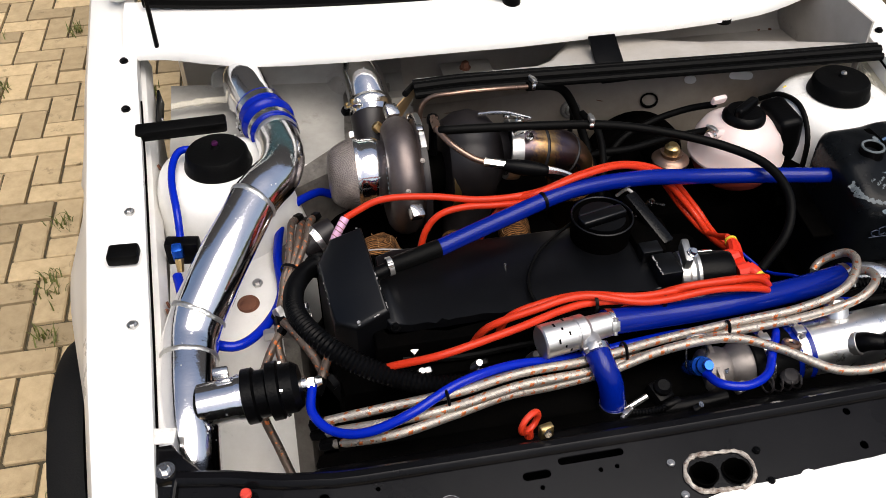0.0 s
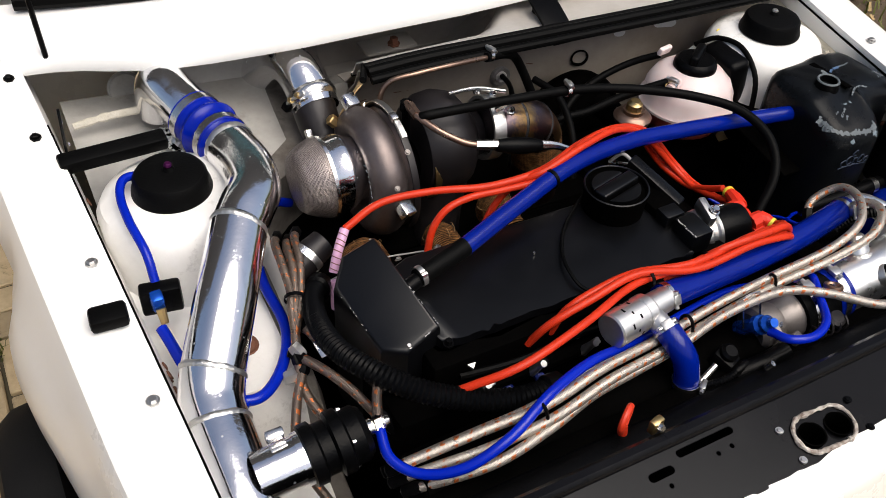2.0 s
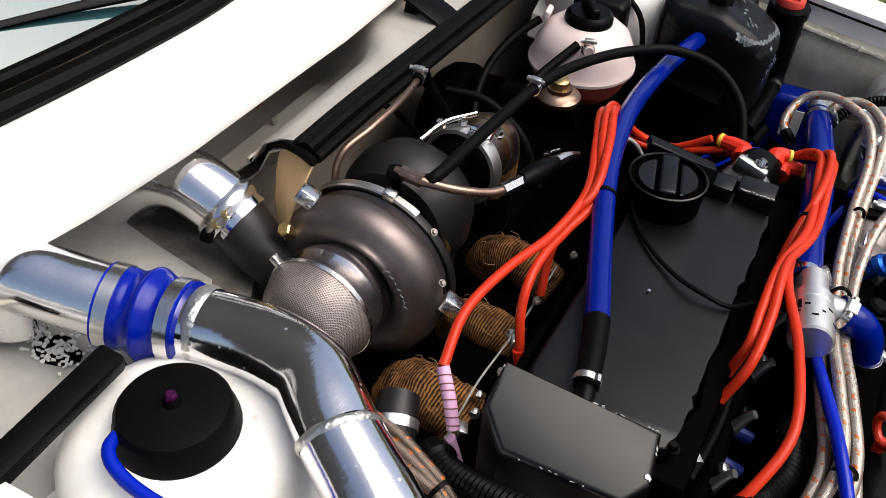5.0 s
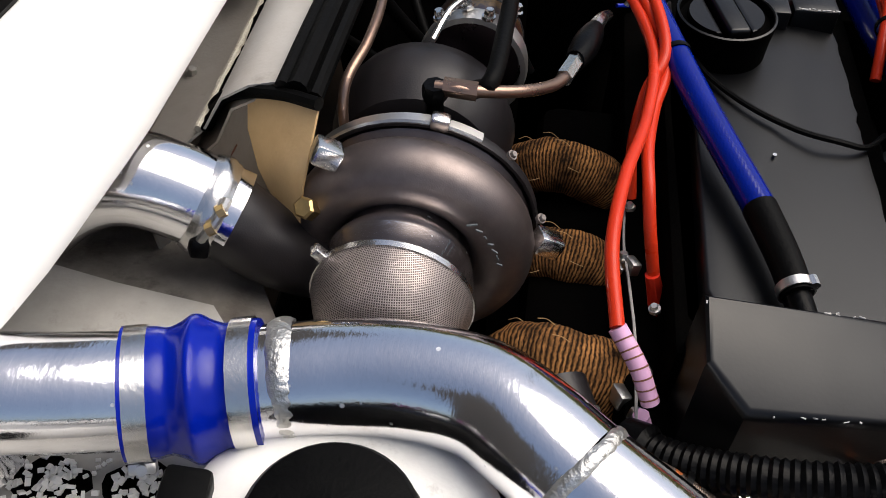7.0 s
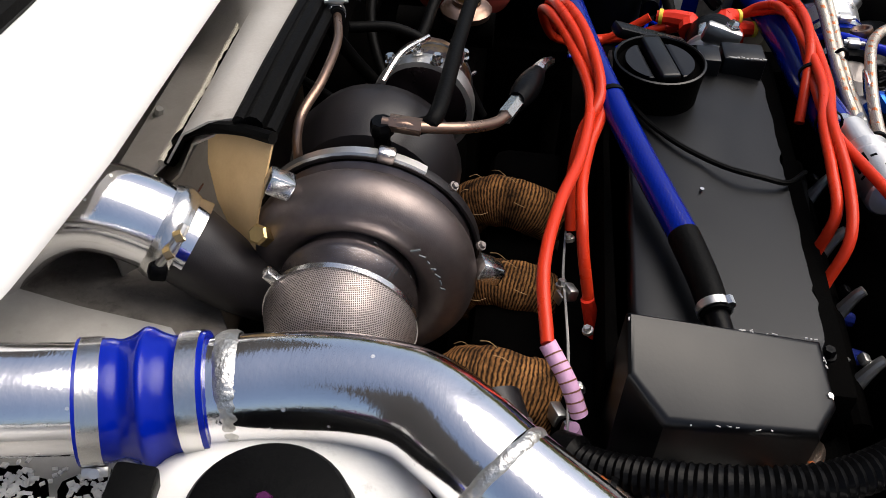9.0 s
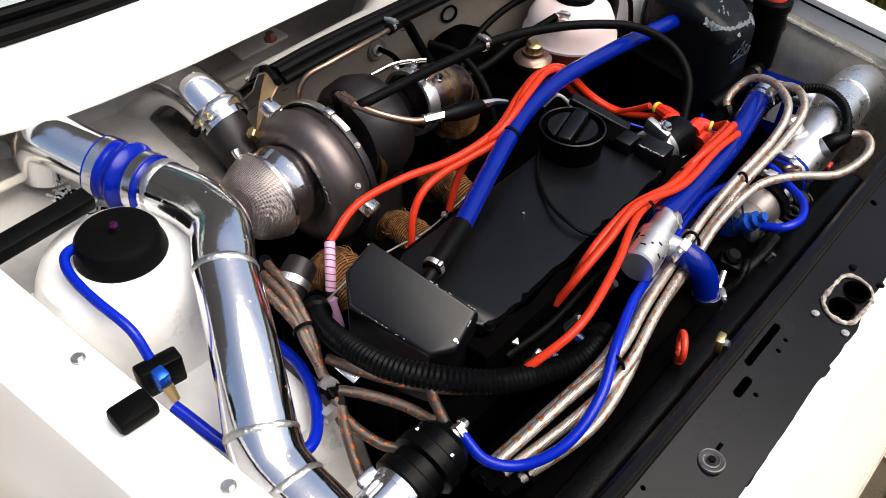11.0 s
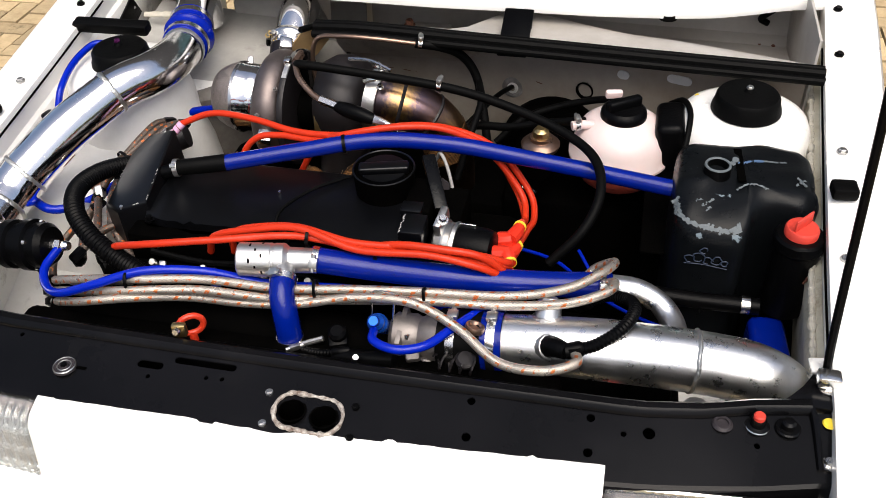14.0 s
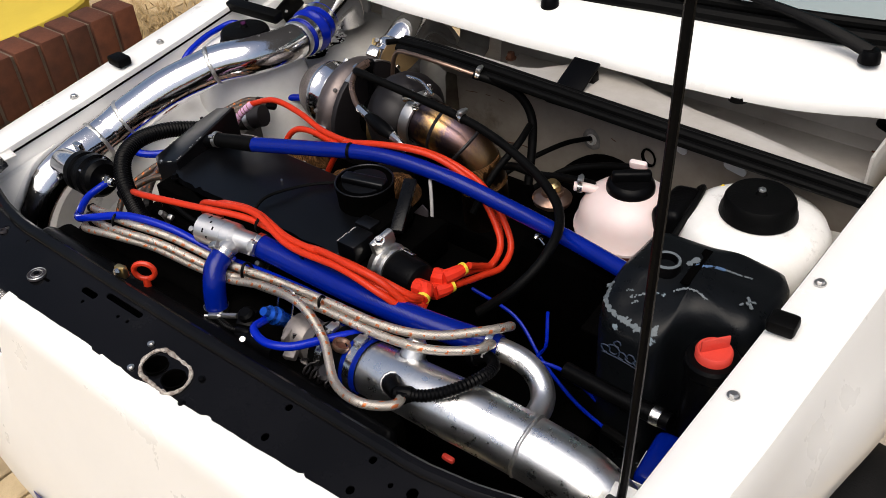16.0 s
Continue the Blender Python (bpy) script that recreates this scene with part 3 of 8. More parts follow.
def slab(poly, z0, z1, bevel=0.003, bm=None, m=None, top=None, seg=2):
    """An upright prism over the outline poly; top(x, y) may lift its upper face."""
    bm = bm or bmesh.new()
    lo = [bm.verts.new((x, y, z0)) for x, y in poly]
    hi = [bm.verts.new((x, y, top(x, y) if top else z1)) for x, y in poly]
    n = len(poly)
    bm.faces.new(lo[::-1])
    cap = bm.faces.new(hi)
    for i in range(n):
        bm.faces.new((lo[i], lo[(i + 1) % n], hi[(i + 1) % n], hi[i]))
    if bevel:
        bmesh.ops.bevel(bm, geom=list(cap.edges), offset=bevel, segments=seg, affect="EDGES", profile=0.5)
    if m:
        bmesh.ops.transform(bm, matrix=m, verts=list(bm.verts) if bevel else lo + hi)
    return bm


def sheet(rows, thick=0.0, bm=None):
    """A sheet through rows of points; thick: closed to a plate by shifting down its normals."""
    bm = bm or bmesh.new()
    g = [[bm.verts.new(p) for p in row] for row in rows]
    faces = []
    for a, b in zip(g, g[1:]):
        for i in range(len(a) - 1):
            faces.append(bm.faces.new((a[i], a[i + 1], b[i + 1], b[i])))
    if thick:
        bmesh.ops.recalc_face_normals(bm, faces=faces)
        bmesh.ops.solidify(bm, geom=faces, thickness=thick)
    return bm


def plate(outline, holes, zf, thick, bm=None):
    """A flat plate with real holes; zf(x, y): its height."""
    bm = bm or bmesh.new()
    edges = []
    for loop in (outline, *holes):
        vs = [bm.verts.new((x, y, 0)) for x, y in loop]
        edges += [bm.edges.new((vs[i], vs[(i + 1) % len(vs)])) for i in range(len(vs))]
    made = bmesh.ops.triangle_fill(bm, edges=edges, use_beauty=True, use_dissolve=False)["geom"]
    faces = [f for f in made if isinstance(f, bmesh.types.BMFace)]
    ext = bmesh.ops.extrude_face_region(bm, geom=faces)["geom"]
    low = [v for v in ext if isinstance(v, bmesh.types.BMVert)]
    for v in bm.verts:
        v.co.z = zf(v.co.x, v.co.y)
    for v in low:
        v.co.z -= thick
    return bm


def ring_loop(x, y, r, n=14, ry=None):
    return [(x + r * math.cos(2 * math.pi * i / n), y + (ry or r) * math.sin(2 * math.pi * i / n)) for i in range(n)]


def slot_loop(x, y, w, h, n=6, turn=0.0):
    """A slot w long and h wide with round ends."""
    out = []
    for s in (1, -1):
        for i in range(n + 1):
            a = -math.pi / 2 + math.pi * i / n
            out.append((s * ((w - h) / 2 + h / 2 * math.cos(a)), s * h / 2 * math.sin(a)))
    c, s = math.cos(turn), math.sin(turn)
    return [(x + c * a - s * b, y + s * a + c * b) for a, b in out]


def lerp_table(t, table):
    for (a, va), (b, vb) in zip(table, table[1:]):
        if t <= b:
            return va + (vb - va) * max(0.0, (t - a) / (b - a))
    return table[-1][1]


def along(pts, f, n=10):
    """Place and heading at the fraction f of the curve through pts."""
    c = resample(spline(pts, n), 0.002)
    i = min(int(f * (len(c) - 1)), len(c) - 2)
    return c[i], (c[i + 1] - c[i]).normalized()


def band(at, way, r, width, thick=0.0012, bm=None, seg=20):
    """A flat metal or plastic band round a hose."""
    h = width / 2
    return lathe([(r, -h), (r + thick, -h), (r + thick, h), (r, h)], axis_m(at, way), seg, bm)


def worm_clamp(at, way, r, parent, up=(0, 0, 1), width=0.009, name="hose_clamp"):
    """A worm-drive clamp: band, housing and screw."""
    way = Vector(way).normalized()
    up = Vector(up)
    up = (up - way * up.dot(way)).normalized()
    cl = part(name, band(at, way, r, width), bright_steel, parent, "bright steel worm-drive hose clamp")
    side = way.cross(up)
    m = Matrix((side, way, up)).transposed().to_4x4()
    m.translation = Vector(at) + up * (r + 0.004)
    bm = box((0.014, width * 1.25, 0.007), m, 0.0012)
    lathe([(0.0, -0.011), (0.0034, -0.011), (0.0034, -0.006), (0.0026, -0.006), (0.0026, 0.012), (0.0, 0.012)],
          m @ Matrix.Rotation(radians(90), 4, "Y"), 10, bm)
    part("clamp_screw", bm, dull_alu, cl)
    return cl


def bolt(at, way, r, h, parent, material=None, label="", washer=1.35, name="bolt"):
    m = axis_m(at, way)
    bm = lathe([(0, -0.002), (r * washer, -0.002), (r * washer, 0.001), (r, 0.001), (r * 0.98, h * 0.8), (r * 0.8, h), (0, h)], m, 6)
    if washer > 1.2:
        lathe([(r * washer, 0.0), (r * washer, 0.0015), (0, 0.0015)], m, 16, bm)
    return part(name, bm, material or bright_steel, parent, label)


# ---- the car: body ----
car = thing("car", (0, 0.4, 0.0), "white two-door hatchback with its engine bay open", "car")

IN_X = ((-0.24, 0.596), (-0.1, 0.604), (0.1, 0.615), (0.5, 0.640), (0.85, 0.664), (1.4, 0.70))
TOP_Z = ((-0.24, 0.785), (-0.1, 0.802), (0.15, 0.822), (0.4, 0.846), (0.7, 0.880), (1.0, 0.905), (1.4, 0.92))
OUT_X = ((-0.24, 0.665), (-0.1, 0.682), (0.1, 0.704), (0.4, 0.727), (0.7, 0.747), (1.1, 0.766), (1.4, 0.775))
AXLE_Y, WHEEL_R = 0.30, 0.285


def fender(side):
    rows = []
    ys = [-0.24 + 0.03 * i for i in range(55)]
    for y in ys:
        xi, xo, zt = lerp_table(y, IN_X), lerp_table(y, OUT_X), lerp_table(y, TOP_Z)
        d = abs(y - AXLE_Y)
        arch = WHEEL_R + math.sqrt(max(0, 0.355 ** 2 - d * d)) if d < 0.355 else 0.22
        arch = max(0.22, arch)
        bulge = lerp_table(y, ((-0.2, 0.0), (-0.1, 0.006), (0.017, 0.020), (0.19, 0.036), (0.31, 0.050), (0.39, 0.054), (0.44, 0.048), (0.475, 0.018), (0.50, 0.0)))
        row = [(xi + 0.004, zt - 0.05), (xi + 0.001, zt - 0.012), (xi + 0.002, zt - 0.003), (xi + 0.008, zt), (xi + (xo - xi) * 0.45, zt + 0.003),
               (xo - 0.022, zt - 0.001), (xo - 0.008, zt - 0.007), (xo, zt - 0.022)]
        zb = max(arch, 0.2)
        top = zt - 0.022
        for k, f in enumerate((0.15, 0.35, 0.55, 0.78, 0.94, 1.0)):
            z = top + (zb - top) * f
            bl = bulge * (0.15, 0.55, 0.9, 1.05, 1.1, 1.0)[k]
            row.append((xo + 0.004 - 0.01 * f + bl + (0.012 if y > 0.5 else 0.0), z))
        row.append((row[-1][0] - 0.02, zb + 0.002))
        rows.append([(side * x, y, z) for x, z in row])
    return sheet(rows, 0.0015)


for side in (-1, 1):
    f = part("fender", fender(side), white_paint, car, "white painted front wing, lightly marked")
    for y in (0.147, 0.36, 0.60, 0.735):
        bolt((side * (lerp_table(y, IN_X) + 0.022), y, lerp_table(y, TOP_Z) + 0.003), (0, 0, 1), 0.0055, 0.005, f, dull_alu if y < 0.5 else black_plastic, name="wing_bolt")
    # rubber bonnet stop
    z = lerp_table(0.265, TOP_Z) + 0.003
    part("bonnet_stop", box((0.042 if side < 0 else 0.034, 0.030, 0.018), pose(-0.655 if side < 0 else 0.645, 0.265, z + 0.010, 0, 0, 4 * side), 0.005), black_rubber, f, "black rubber bonnet stop")

# inner wings, from the gutter down
for side in (-1, 1):
    rows = []
    for i in range(18):
        y = -0.1 + 0.055 * i
        xi, zt = lerp_table(y, IN_X), lerp_table(y, TOP_Z)
        rows.append([(side * (xi + 0.003), y, zt - 0.045), (side * (xi - 0.004), y, zt - 0.05), (side * (xi - 0.012), y, zt - 0.075),
                     (side * (xi - 0.006), y, zt - 0.12), (side * (xi + 0.004), y, 0.55), (side * (xi - 0.01), y, 0.22)])
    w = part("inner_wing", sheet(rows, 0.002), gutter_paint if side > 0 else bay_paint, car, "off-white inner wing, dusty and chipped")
    # thin dark tube put in for the shade of the wing gap
    part("gutter_gap", tube([(side * (lerp_table(-0.06 + 0.1 * i, IN_X) + 0.0), -0.06 + 0.1 * i, lerp_table(-0.06 + 0.1 * i, TOP_Z) - 0.014) for i in range(8)], 0.002, 6, 4, rmod=lambda s: 1 + 0.5 * noise.noise((s * 40, side, 0))), engine_dark, w, "dark tube drawn as the shaded gap along the wing edge")
    if side < 0:
        continue
    # crusty seam sealer along the gutter
    bead = [(side * (lerp_table(-0.05 + 0.09 * i, IN_X) - 0.008), -0.05 + 0.09 * i, lerp_table(-0.05 + 0.09 * i, TOP_Z) - 0.052) for i in range(9)]
    part("sealer_bead", tube(bead, 0.0045, 8, 5, step=0.0025, rmod=lambda s: max(0.3, 1 + 0.9 * noise.noise((s * 95, side * 3.0, 0)) + 0.4 * noise.noise((s * 330, side, 2.0)))), seam_sealer, w)

# decks beside the engine
deck_l = ((0.80, 0.785), (0.70, 0.770), (0.62, 0.765), (0.56, 0.759), (0.50, 0.751), (0.45, 0.745), (0.35, 0.720), (0.27, 0.708), (0.215, 0.695), (0.19, 0.66), (0.17, 0.60), (0.05, 0.555), (-0.1, 0.54))
rows = []
for y, z in deck_l:
    e = lerp_table(y, ((0.50, 0.0), (0.62, 0.20), (0.80, 0.225)))
    rows.append([(-0.62, y, z + 0.006), (-0.55, y, z), (-0.46 + e * 0.7, y, z - 0.002 - e * 0.06), (-0.438 + e, y, z - 0.014 - e * 0.1), (-0.43 + e, y, z - 0.05 - e * 0.1), (-0.43 + e, y, 0.26)])
d = part("apron", sheet([r[:3] for r in rows[3:]], 0.002), bay_paint, car, "off-white inner apron with a drain hole")
# same off-white apron, the shade at its back put into the colour
part("apron", sheet([r[:3] for r in rows[:4]], 0.002), shaded_bay_paint, car, "back end of the off-white apron, greyed for shade")
part("apron", sheet([r[2:] for r in rows], 0.002), grime_shade_paint, car, "grimy inner edge of the apron, darkened for shade")
part("drain_plug", lathe([(0, 0.003), (0.009, 0.003), (0.012, 0.001), (0.016, 0.0025), (0.017, 0.0)], axis_m((-0.506, 0.279, 0.708), (0, -0.1, 1)), 20), rust, d)
bolt((-0.49, 0.315, 0.715), (0, -0.1, 1), 0.006, 0.006, d, dull_alu, name="stud")
flake = random.Random(77)
for cx, cy in ((-0.480, 0.612), (-0.488, 0.672)):
    bed_at = part("bare_patch", slab([(cx + 0.017 * math.cos(q) * flake.uniform(0.8, 1.2), cy + 0.026 * math.sin(q) * flake.uniform(0.8, 1.2)) for q in [2 * math.pi * i / 14 for i in range(14)]], 0.755, 0.7675, 0.0), engine_dark, car, "bare dark patch under flaking paint", smooth=False)
    bm = bmesh.new()
    for _ in range(90):
        box((flake.uniform(0.002, 0.006), flake.uniform(0.002, 0.004), 0.0016), pose(cx + flake.gauss(0, 0.010), cy + flake.gauss(0, 0.016), 0.768 + flake.uniform(0, 0.003), flake.uniform(-35, 35), flake.uniform(-35, 35), flake.uniform(0, 180)), 0, bm)
    part("flaking_paint", bm, bay_paint, bed_at, "crumbling white paint", smooth=False)
deck_r = ((0.575, 0.765), (0.45, 0.745), (0.36, 0.70), (0.30, 0.60), (0.2, 0.50), (0.05, 0.46), (-0.1, 0.45))
rows = []
for y, z in deck_r:
    rows.append([(0.63, y, z + 0.01), (0.55, y, z), (0.46, y, z - 0.002), (0.44, y, z - 0.014), (0.43, y, z - 0.05)])
part("apron", sheet(rows[:2], 0.002), bay_paint, car, "off-white inner apron")
part("apron", sheet(rows[1:4], 0.002), engine_dark, car, "black lower apron")
part("apron", sheet([r[2:] for r in rows[3:]], 0.002), engine_dark, car, "black lower apron")
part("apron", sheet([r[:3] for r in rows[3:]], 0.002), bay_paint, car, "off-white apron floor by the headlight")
part("chassis_rail", box((0.06, 0.80, 0.34), pose(0.425, 0.25, 0.44), 0.01), engine_dark, car, "black chassis rail")
part("underseal", box((0.14, 0.30, 0.006), pose(0.46, 0.39, 0.74, 8), 0.003), engine_dark, car, "black sheet under the tank")
# added black floor that hides the ground below the engine
part("bay_floor", box((1.24, 0.95, 0.02), pose(0, 0.32, 0.25), 0.004), engine_dark, car, "black sheet added to close the bay floor")

# strut towers with their caps
for side in (-1, 1):
    cx, cy, cz = side * 0.528, 0.474, 0.832
    prof = [(0.0, 0.0), (0.062, 0.0), (0.078, -0.003), (0.094, -0.012), (0.103, -0.03), (0.108, -0.06), (0.115, -0.1), (0.13, -0.16), (0.145, -0.3)]
    bm = lathe(prof if side < 0 else prof[:7], Matrix.Translation((cx, cy, cz)), 40)
    for v in bm.verts:
        v.co.x = max(-0.628, min(0.632, v.co.x))
    tw = part("strut_tower", bm, bay_paint, car, "off-white domed strut tower")
    cap = [(0.0, 0.036), (0.006, 0.036), (0.008, 0.031), (0.02, 0.0295), (0.038, 0.029), (0.0445, 0.027), (0.048, 0.022), (0.0495, 0.012), (0.052, 0.006), (0.053, 0.0)]
    cp = part("strut_cap", lathe(cap, Matrix.Translation((cx, cy, cz + (0.002 if side > 0 else 0.0))), 40), black_rubber, tw, "black rubber strut cap")
    part("cap_nut", lathe([(0, 0.005), (0.004, 0.005), (0.0055, 0.003), (0.0055, 0), (0, 0)], Matrix.Translation((cx, cy, cz + 0.037)), 6), dull_alu if side > 0 else purple_nut, tw)

# firewall and rain tray behind the seal
WALL_Y = ((-0.19, 0.716), (0.10, 0.714), (0.135, 0.711), (0.27, 0.664), (0.336, 0.645), (0.42, 0.636), (0.50, 0.620), (0.64, 0.590))
rows, rows2 = [], []
for i in range(27):
    x = -0.19 + 0.0315 * i
    w, dz = lerp_table(x, WALL_Y), -0.012 * max(0, x) / 0.64
    f = max(0.0, min(1.0, (0.13 - x) / 0.08))

    def blend(near, far):
        return [(p[0] + (q[0] - p[0]) * f, p[1] + (q[1] - p[1]) * f) for p, q in zip(near, far)]
    plain = ((0.556, 0.868), (0.568, 0.868), (0.571, 0.861), (0.574, 0.858), (w - 0.012, 0.856), (w - 0.006, 0.855), (w, 0.846), (w, 0.80), (w + 0.001, 0.74), (w + 0.002, 0.70), (w + 0.008, 0.62), (w + 0.012, 0.26))
    lipped = ((0.556, 0.868), (0.568, 0.866), (0.571, 0.859), (0.602, 0.856), (0.632, 0.838), (0.650, 0.802), (0.682, 0.769), (w - 0.005, 0.764), (w + 0.001, 0.74), (w + 0.002, 0.70), (w + 0.008, 0.62), (w + 0.012, 0.26))
    rows.append([(x, y, z + dz) for y, z in blend(plain, lipped)])
    low = -0.075 * max(0.0, min(1.0, (0.19 - x) / 0.10))
    plain = ((0.569, 0.872), (0.574, 0.866), (w - 0.01, 0.863), (w + 0.004, 0.862), (w + 0.012, 0.856), (w + 0.025, 0.825), (w + 0.06, 0.785 + low), (0.80 + 0.2 * max(0, w - 0.6), 0.768 + low), (0.845, 0.764 + low), (0.866, 0.778 + low), (0.882, 0.82), (0.885, 0.92))
    lipped = ((0.569, 0.873), (0.590, 0.868), (0.613, 0.862), (0.638, 0.846), (0.656, 0.815), (0.686, 0.784), (0.722, 0.776), (0.775, 0.768 + low), (0.845, 0.764 + low), (0.866, 0.778 + low), (0.882, 0.82), (0.885, 0.92))
    rows2.append([(x, y, z + dz) for y, z in blend(plain, lipped)])
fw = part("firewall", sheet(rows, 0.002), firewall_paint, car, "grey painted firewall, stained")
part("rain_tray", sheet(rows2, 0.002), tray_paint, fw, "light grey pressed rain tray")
# left recess of the bulkhead
part("sealer_bead", tube([(-0.615, 0.712, 0.800), (-0.56, 0.716, 0.802), (-0.504, 0.716, 0.800), (-0.46, 0.712, 0.797)], 0.006, 8, 6, rmod=lambda s: 1 + 0.5 * noise.noise((s * 120, 4.0, 0)), flat=0.5), seam_sealer, fw)
rows = [[(x, y, z) for y, z in ((0.672 + g, 0.70), (0.676 + g, 0.760), (0.690 + g, 0.781), (0.722, 0.775), (0.775, 0.73), (0.82, 0.76), (0.845, 0.88))] for x, g in ((-0.262, 0.012), (-0.235, 0.003), (-0.21, 0.0), (-0.186, 0.0))]
part("bulkhead_shelf", sheet(rows, 0.002), tray_paint, fw, "grey shelf of the bulkhead behind the outlet elbow")
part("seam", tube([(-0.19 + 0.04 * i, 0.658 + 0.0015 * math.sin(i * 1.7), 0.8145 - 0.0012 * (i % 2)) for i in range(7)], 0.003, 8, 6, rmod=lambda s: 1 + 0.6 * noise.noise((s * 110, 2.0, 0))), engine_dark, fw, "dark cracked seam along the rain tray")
part("seam_flange", tube([(-0.19 + 0.04 * i, 0.663, 0.8135) for i in range(7)], 0.0035, 8, 6, rmod=lambda s: 1 + 0.4 * noise.noise((s * 70, 5.0, 0))), seam_sealer, fw)
bolt((-0.076, 0.713, 0.779), (-0.3, -0.3, 0.9), 0.0045, 0.011, fw, dull_alu, name="tray_stud")
scuff = random.Random(5)
for k in range(9):
    y = scuff.uniform(0.690, 0.712)
    part("paint_scuff", box((scuff.uniform(0.002, 0.005), scuff.uniform(0.004, 0.011), 0.0012), pose(scuff.uniform(-0.146, -0.122), y, 0.7853 - (y - 0.686) * 0.222, -12, 0, scuff.uniform(-30, 20)), 0), engine_dark, fw)
part("tray_end", box((0.004, 0.33, 0.16), pose(0.632, 0.74, 0.825), 0), tray_paint, fw)
bolt((0.399, 0.828, 0.752), (0, -0.1, 1), 0.005, 0.008, fw, bright_steel, name="tray_stud")
for x, y in ((0.595, 0.80), (0.605, 0.845), (0.58, 0.848)):
    bolt((x, y, 0.752), (0, -0.1, 1), 0.004, 0.005, fw, rust, name="tray_stud")
part("drain_clip", tube([(0.60, 0.868, 0.82), (0.585, 0.86, 0.812), (0.575, 0.862, 0.80), (0.59, 0.866, 0.79)], 0.006, 8, 4), black_rubber, fw)
for x, w in ((-0.06, 0.10), (0.24, 0.16)):
    part("tray_rib", box((w, 0.05, 0.008), pose(x, 0.80, 0.764), 0.004), tray_paint, fw)
part("bulkhead", sheet(rows, 0.002), shaded_bay_paint, car, "off-white bulkhead with round pressings")
rows = [[(-0.186, y, z), (-0.186, y2, z)] for y, y2, z in ((0.565, 0.835, 0.865), (0.60, 0.82, 0.842), (0.70, 0.80, 0.812), (0.714, 0.785, 0.745), (0.716, 0.76, 0.70), (0.728, 0.745, 0.5))]
# shadow line at the bulkhead seam, drawn as a dark tube
part("bulkhead_seam", tube([(-0.60, 0.771, 0.703), (-0.50, 0.771, 0.702), (-0.40, 0.770, 0.700), (-0.20, 0.768, 0.698)], 0.0045, 8, 4), engine_dark, car, "dark shadow line painted along the bulkhead seam")
rows = []
for j in range(15):
    z = 0.688 - 0.010 * j
    rows.append([(-0.475 + 0.0075 * i, 0.7625 - 0.0025 * j + 0.0035 * noise.noise((i * 0.55, j * 0.6, 1.0)) + 0.002 * noise.noise((i * 1.7, j * 1.9, 5.0)), z) for i in range(24)])
part("sound_pad", sheet(rows, 0.003), pad_grey, car, "grey crumpled sound-deadening pad")
part("bulkhead_step", sheet(rows, 0.002), shaded_bay_paint, car)
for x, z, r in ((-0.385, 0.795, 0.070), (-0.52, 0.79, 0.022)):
    part("round_pressing", lathe([(r, -0.006), (r + 0.006, 0.002), (r + 0.002, 0.006), (r - 0.006, 0.004), (0, 0.003)], axis_m((x, 0.803 + (0.80 - z) * -0.3, z), (0, -1, 0.3)), 32), shaded_bay_paint, car)
mark = random.Random(9)
bm = bmesh.new()
for _ in range(70):
    x, z = 0.076 + mark.gauss(0, 0.013), 0.743 + mark.gauss(0, 0.007)
    loop = [(mark.uniform(0.4, 1.4) * 0.0024 * math.cos(a), mark.uniform(0.4, 1.4) * 0.0018 * math.sin(a)) for a in [6.2832 * i / 6 for i in range(6)]]
    slab(loop, -0.0004, 0.0008, 0, bm, axis_m((x, lerp_table(x, WALL_Y) + 0.0002, z), (0, -1, 0)))
part("flaked_patch", bm, grime_shade_paint, fw, "dark patch of flaked paint", smooth=False)
for pts in (((0.117, 0.750), (0.140, 0.740), (0.162, 0.729), (0.190, 0.724)), ((-0.170, 0.715), (-0.135, 0.720), (-0.100, 0.721), (-0.058, 0.716)), ((-0.068, 0.627), (-0.035, 0.632), (-0.004, 0.630))):
    part("stain_line", tube([(x, lerp_table(x, WALL_Y) + 0.0005, z) for x, z in pts], 0.0011, 6, 5, rmod=lambda s: max(0.3, 1 + 1.2 * noise.noise((s * 60, pts[0][0] * 40, 0)))), rust, fw)
gm = part("cable_grommet", lathe([(0.011, 0.003), (0.018, 0.004), (0.021, 0.002), (0.022, -0.002)], axis_m((0.131, 0.710, 0.702), (-0.1, -1, 0.05)), 24), pad_grey, fw)
part("cable_collar", lathe([(0.005, 0.007), (0.009, 0.008), (0.011, 0.005), (0.011, 0.0)], axis_m((0.131, 0.710, 0.702), (-0.1, -1, 0.05)), 20), bay_paint, gm)
for x, z in ((0.270, 0.735),):
    part("firewall_hole", lathe([(0.017, 0.001), (0.017, 0.003), (0.014, 0.003), (0.013, -0.004), (0, -0.004)], axis_m((x, 0.662, z), (-0.3, -0.95, 0)), 20), engine_dark, fw)
# light shining through two slots, drawn as white plates on the wall
for x, y, z, w in ((0.336, 0.641, 0.784, 0.022), (0.432, 0.630, 0.788, 0.044)):
    part("bright_slot", slab(slot_loop(0, 0, w, 0.016), -0.001, 0.0015, 0, m=axis_m((x, y, z), (-0.28, -0.95, 0))), white_paint, fw)

# rubber weather seal along the firewall lip
path = [(-0.200, 0.572, 0.868), (-0.1, 0.568, 0.872), (0.1, 0.563, 0.868), (0.35, 0.557, 0.863), (0.645, 0.552, 0.857)]
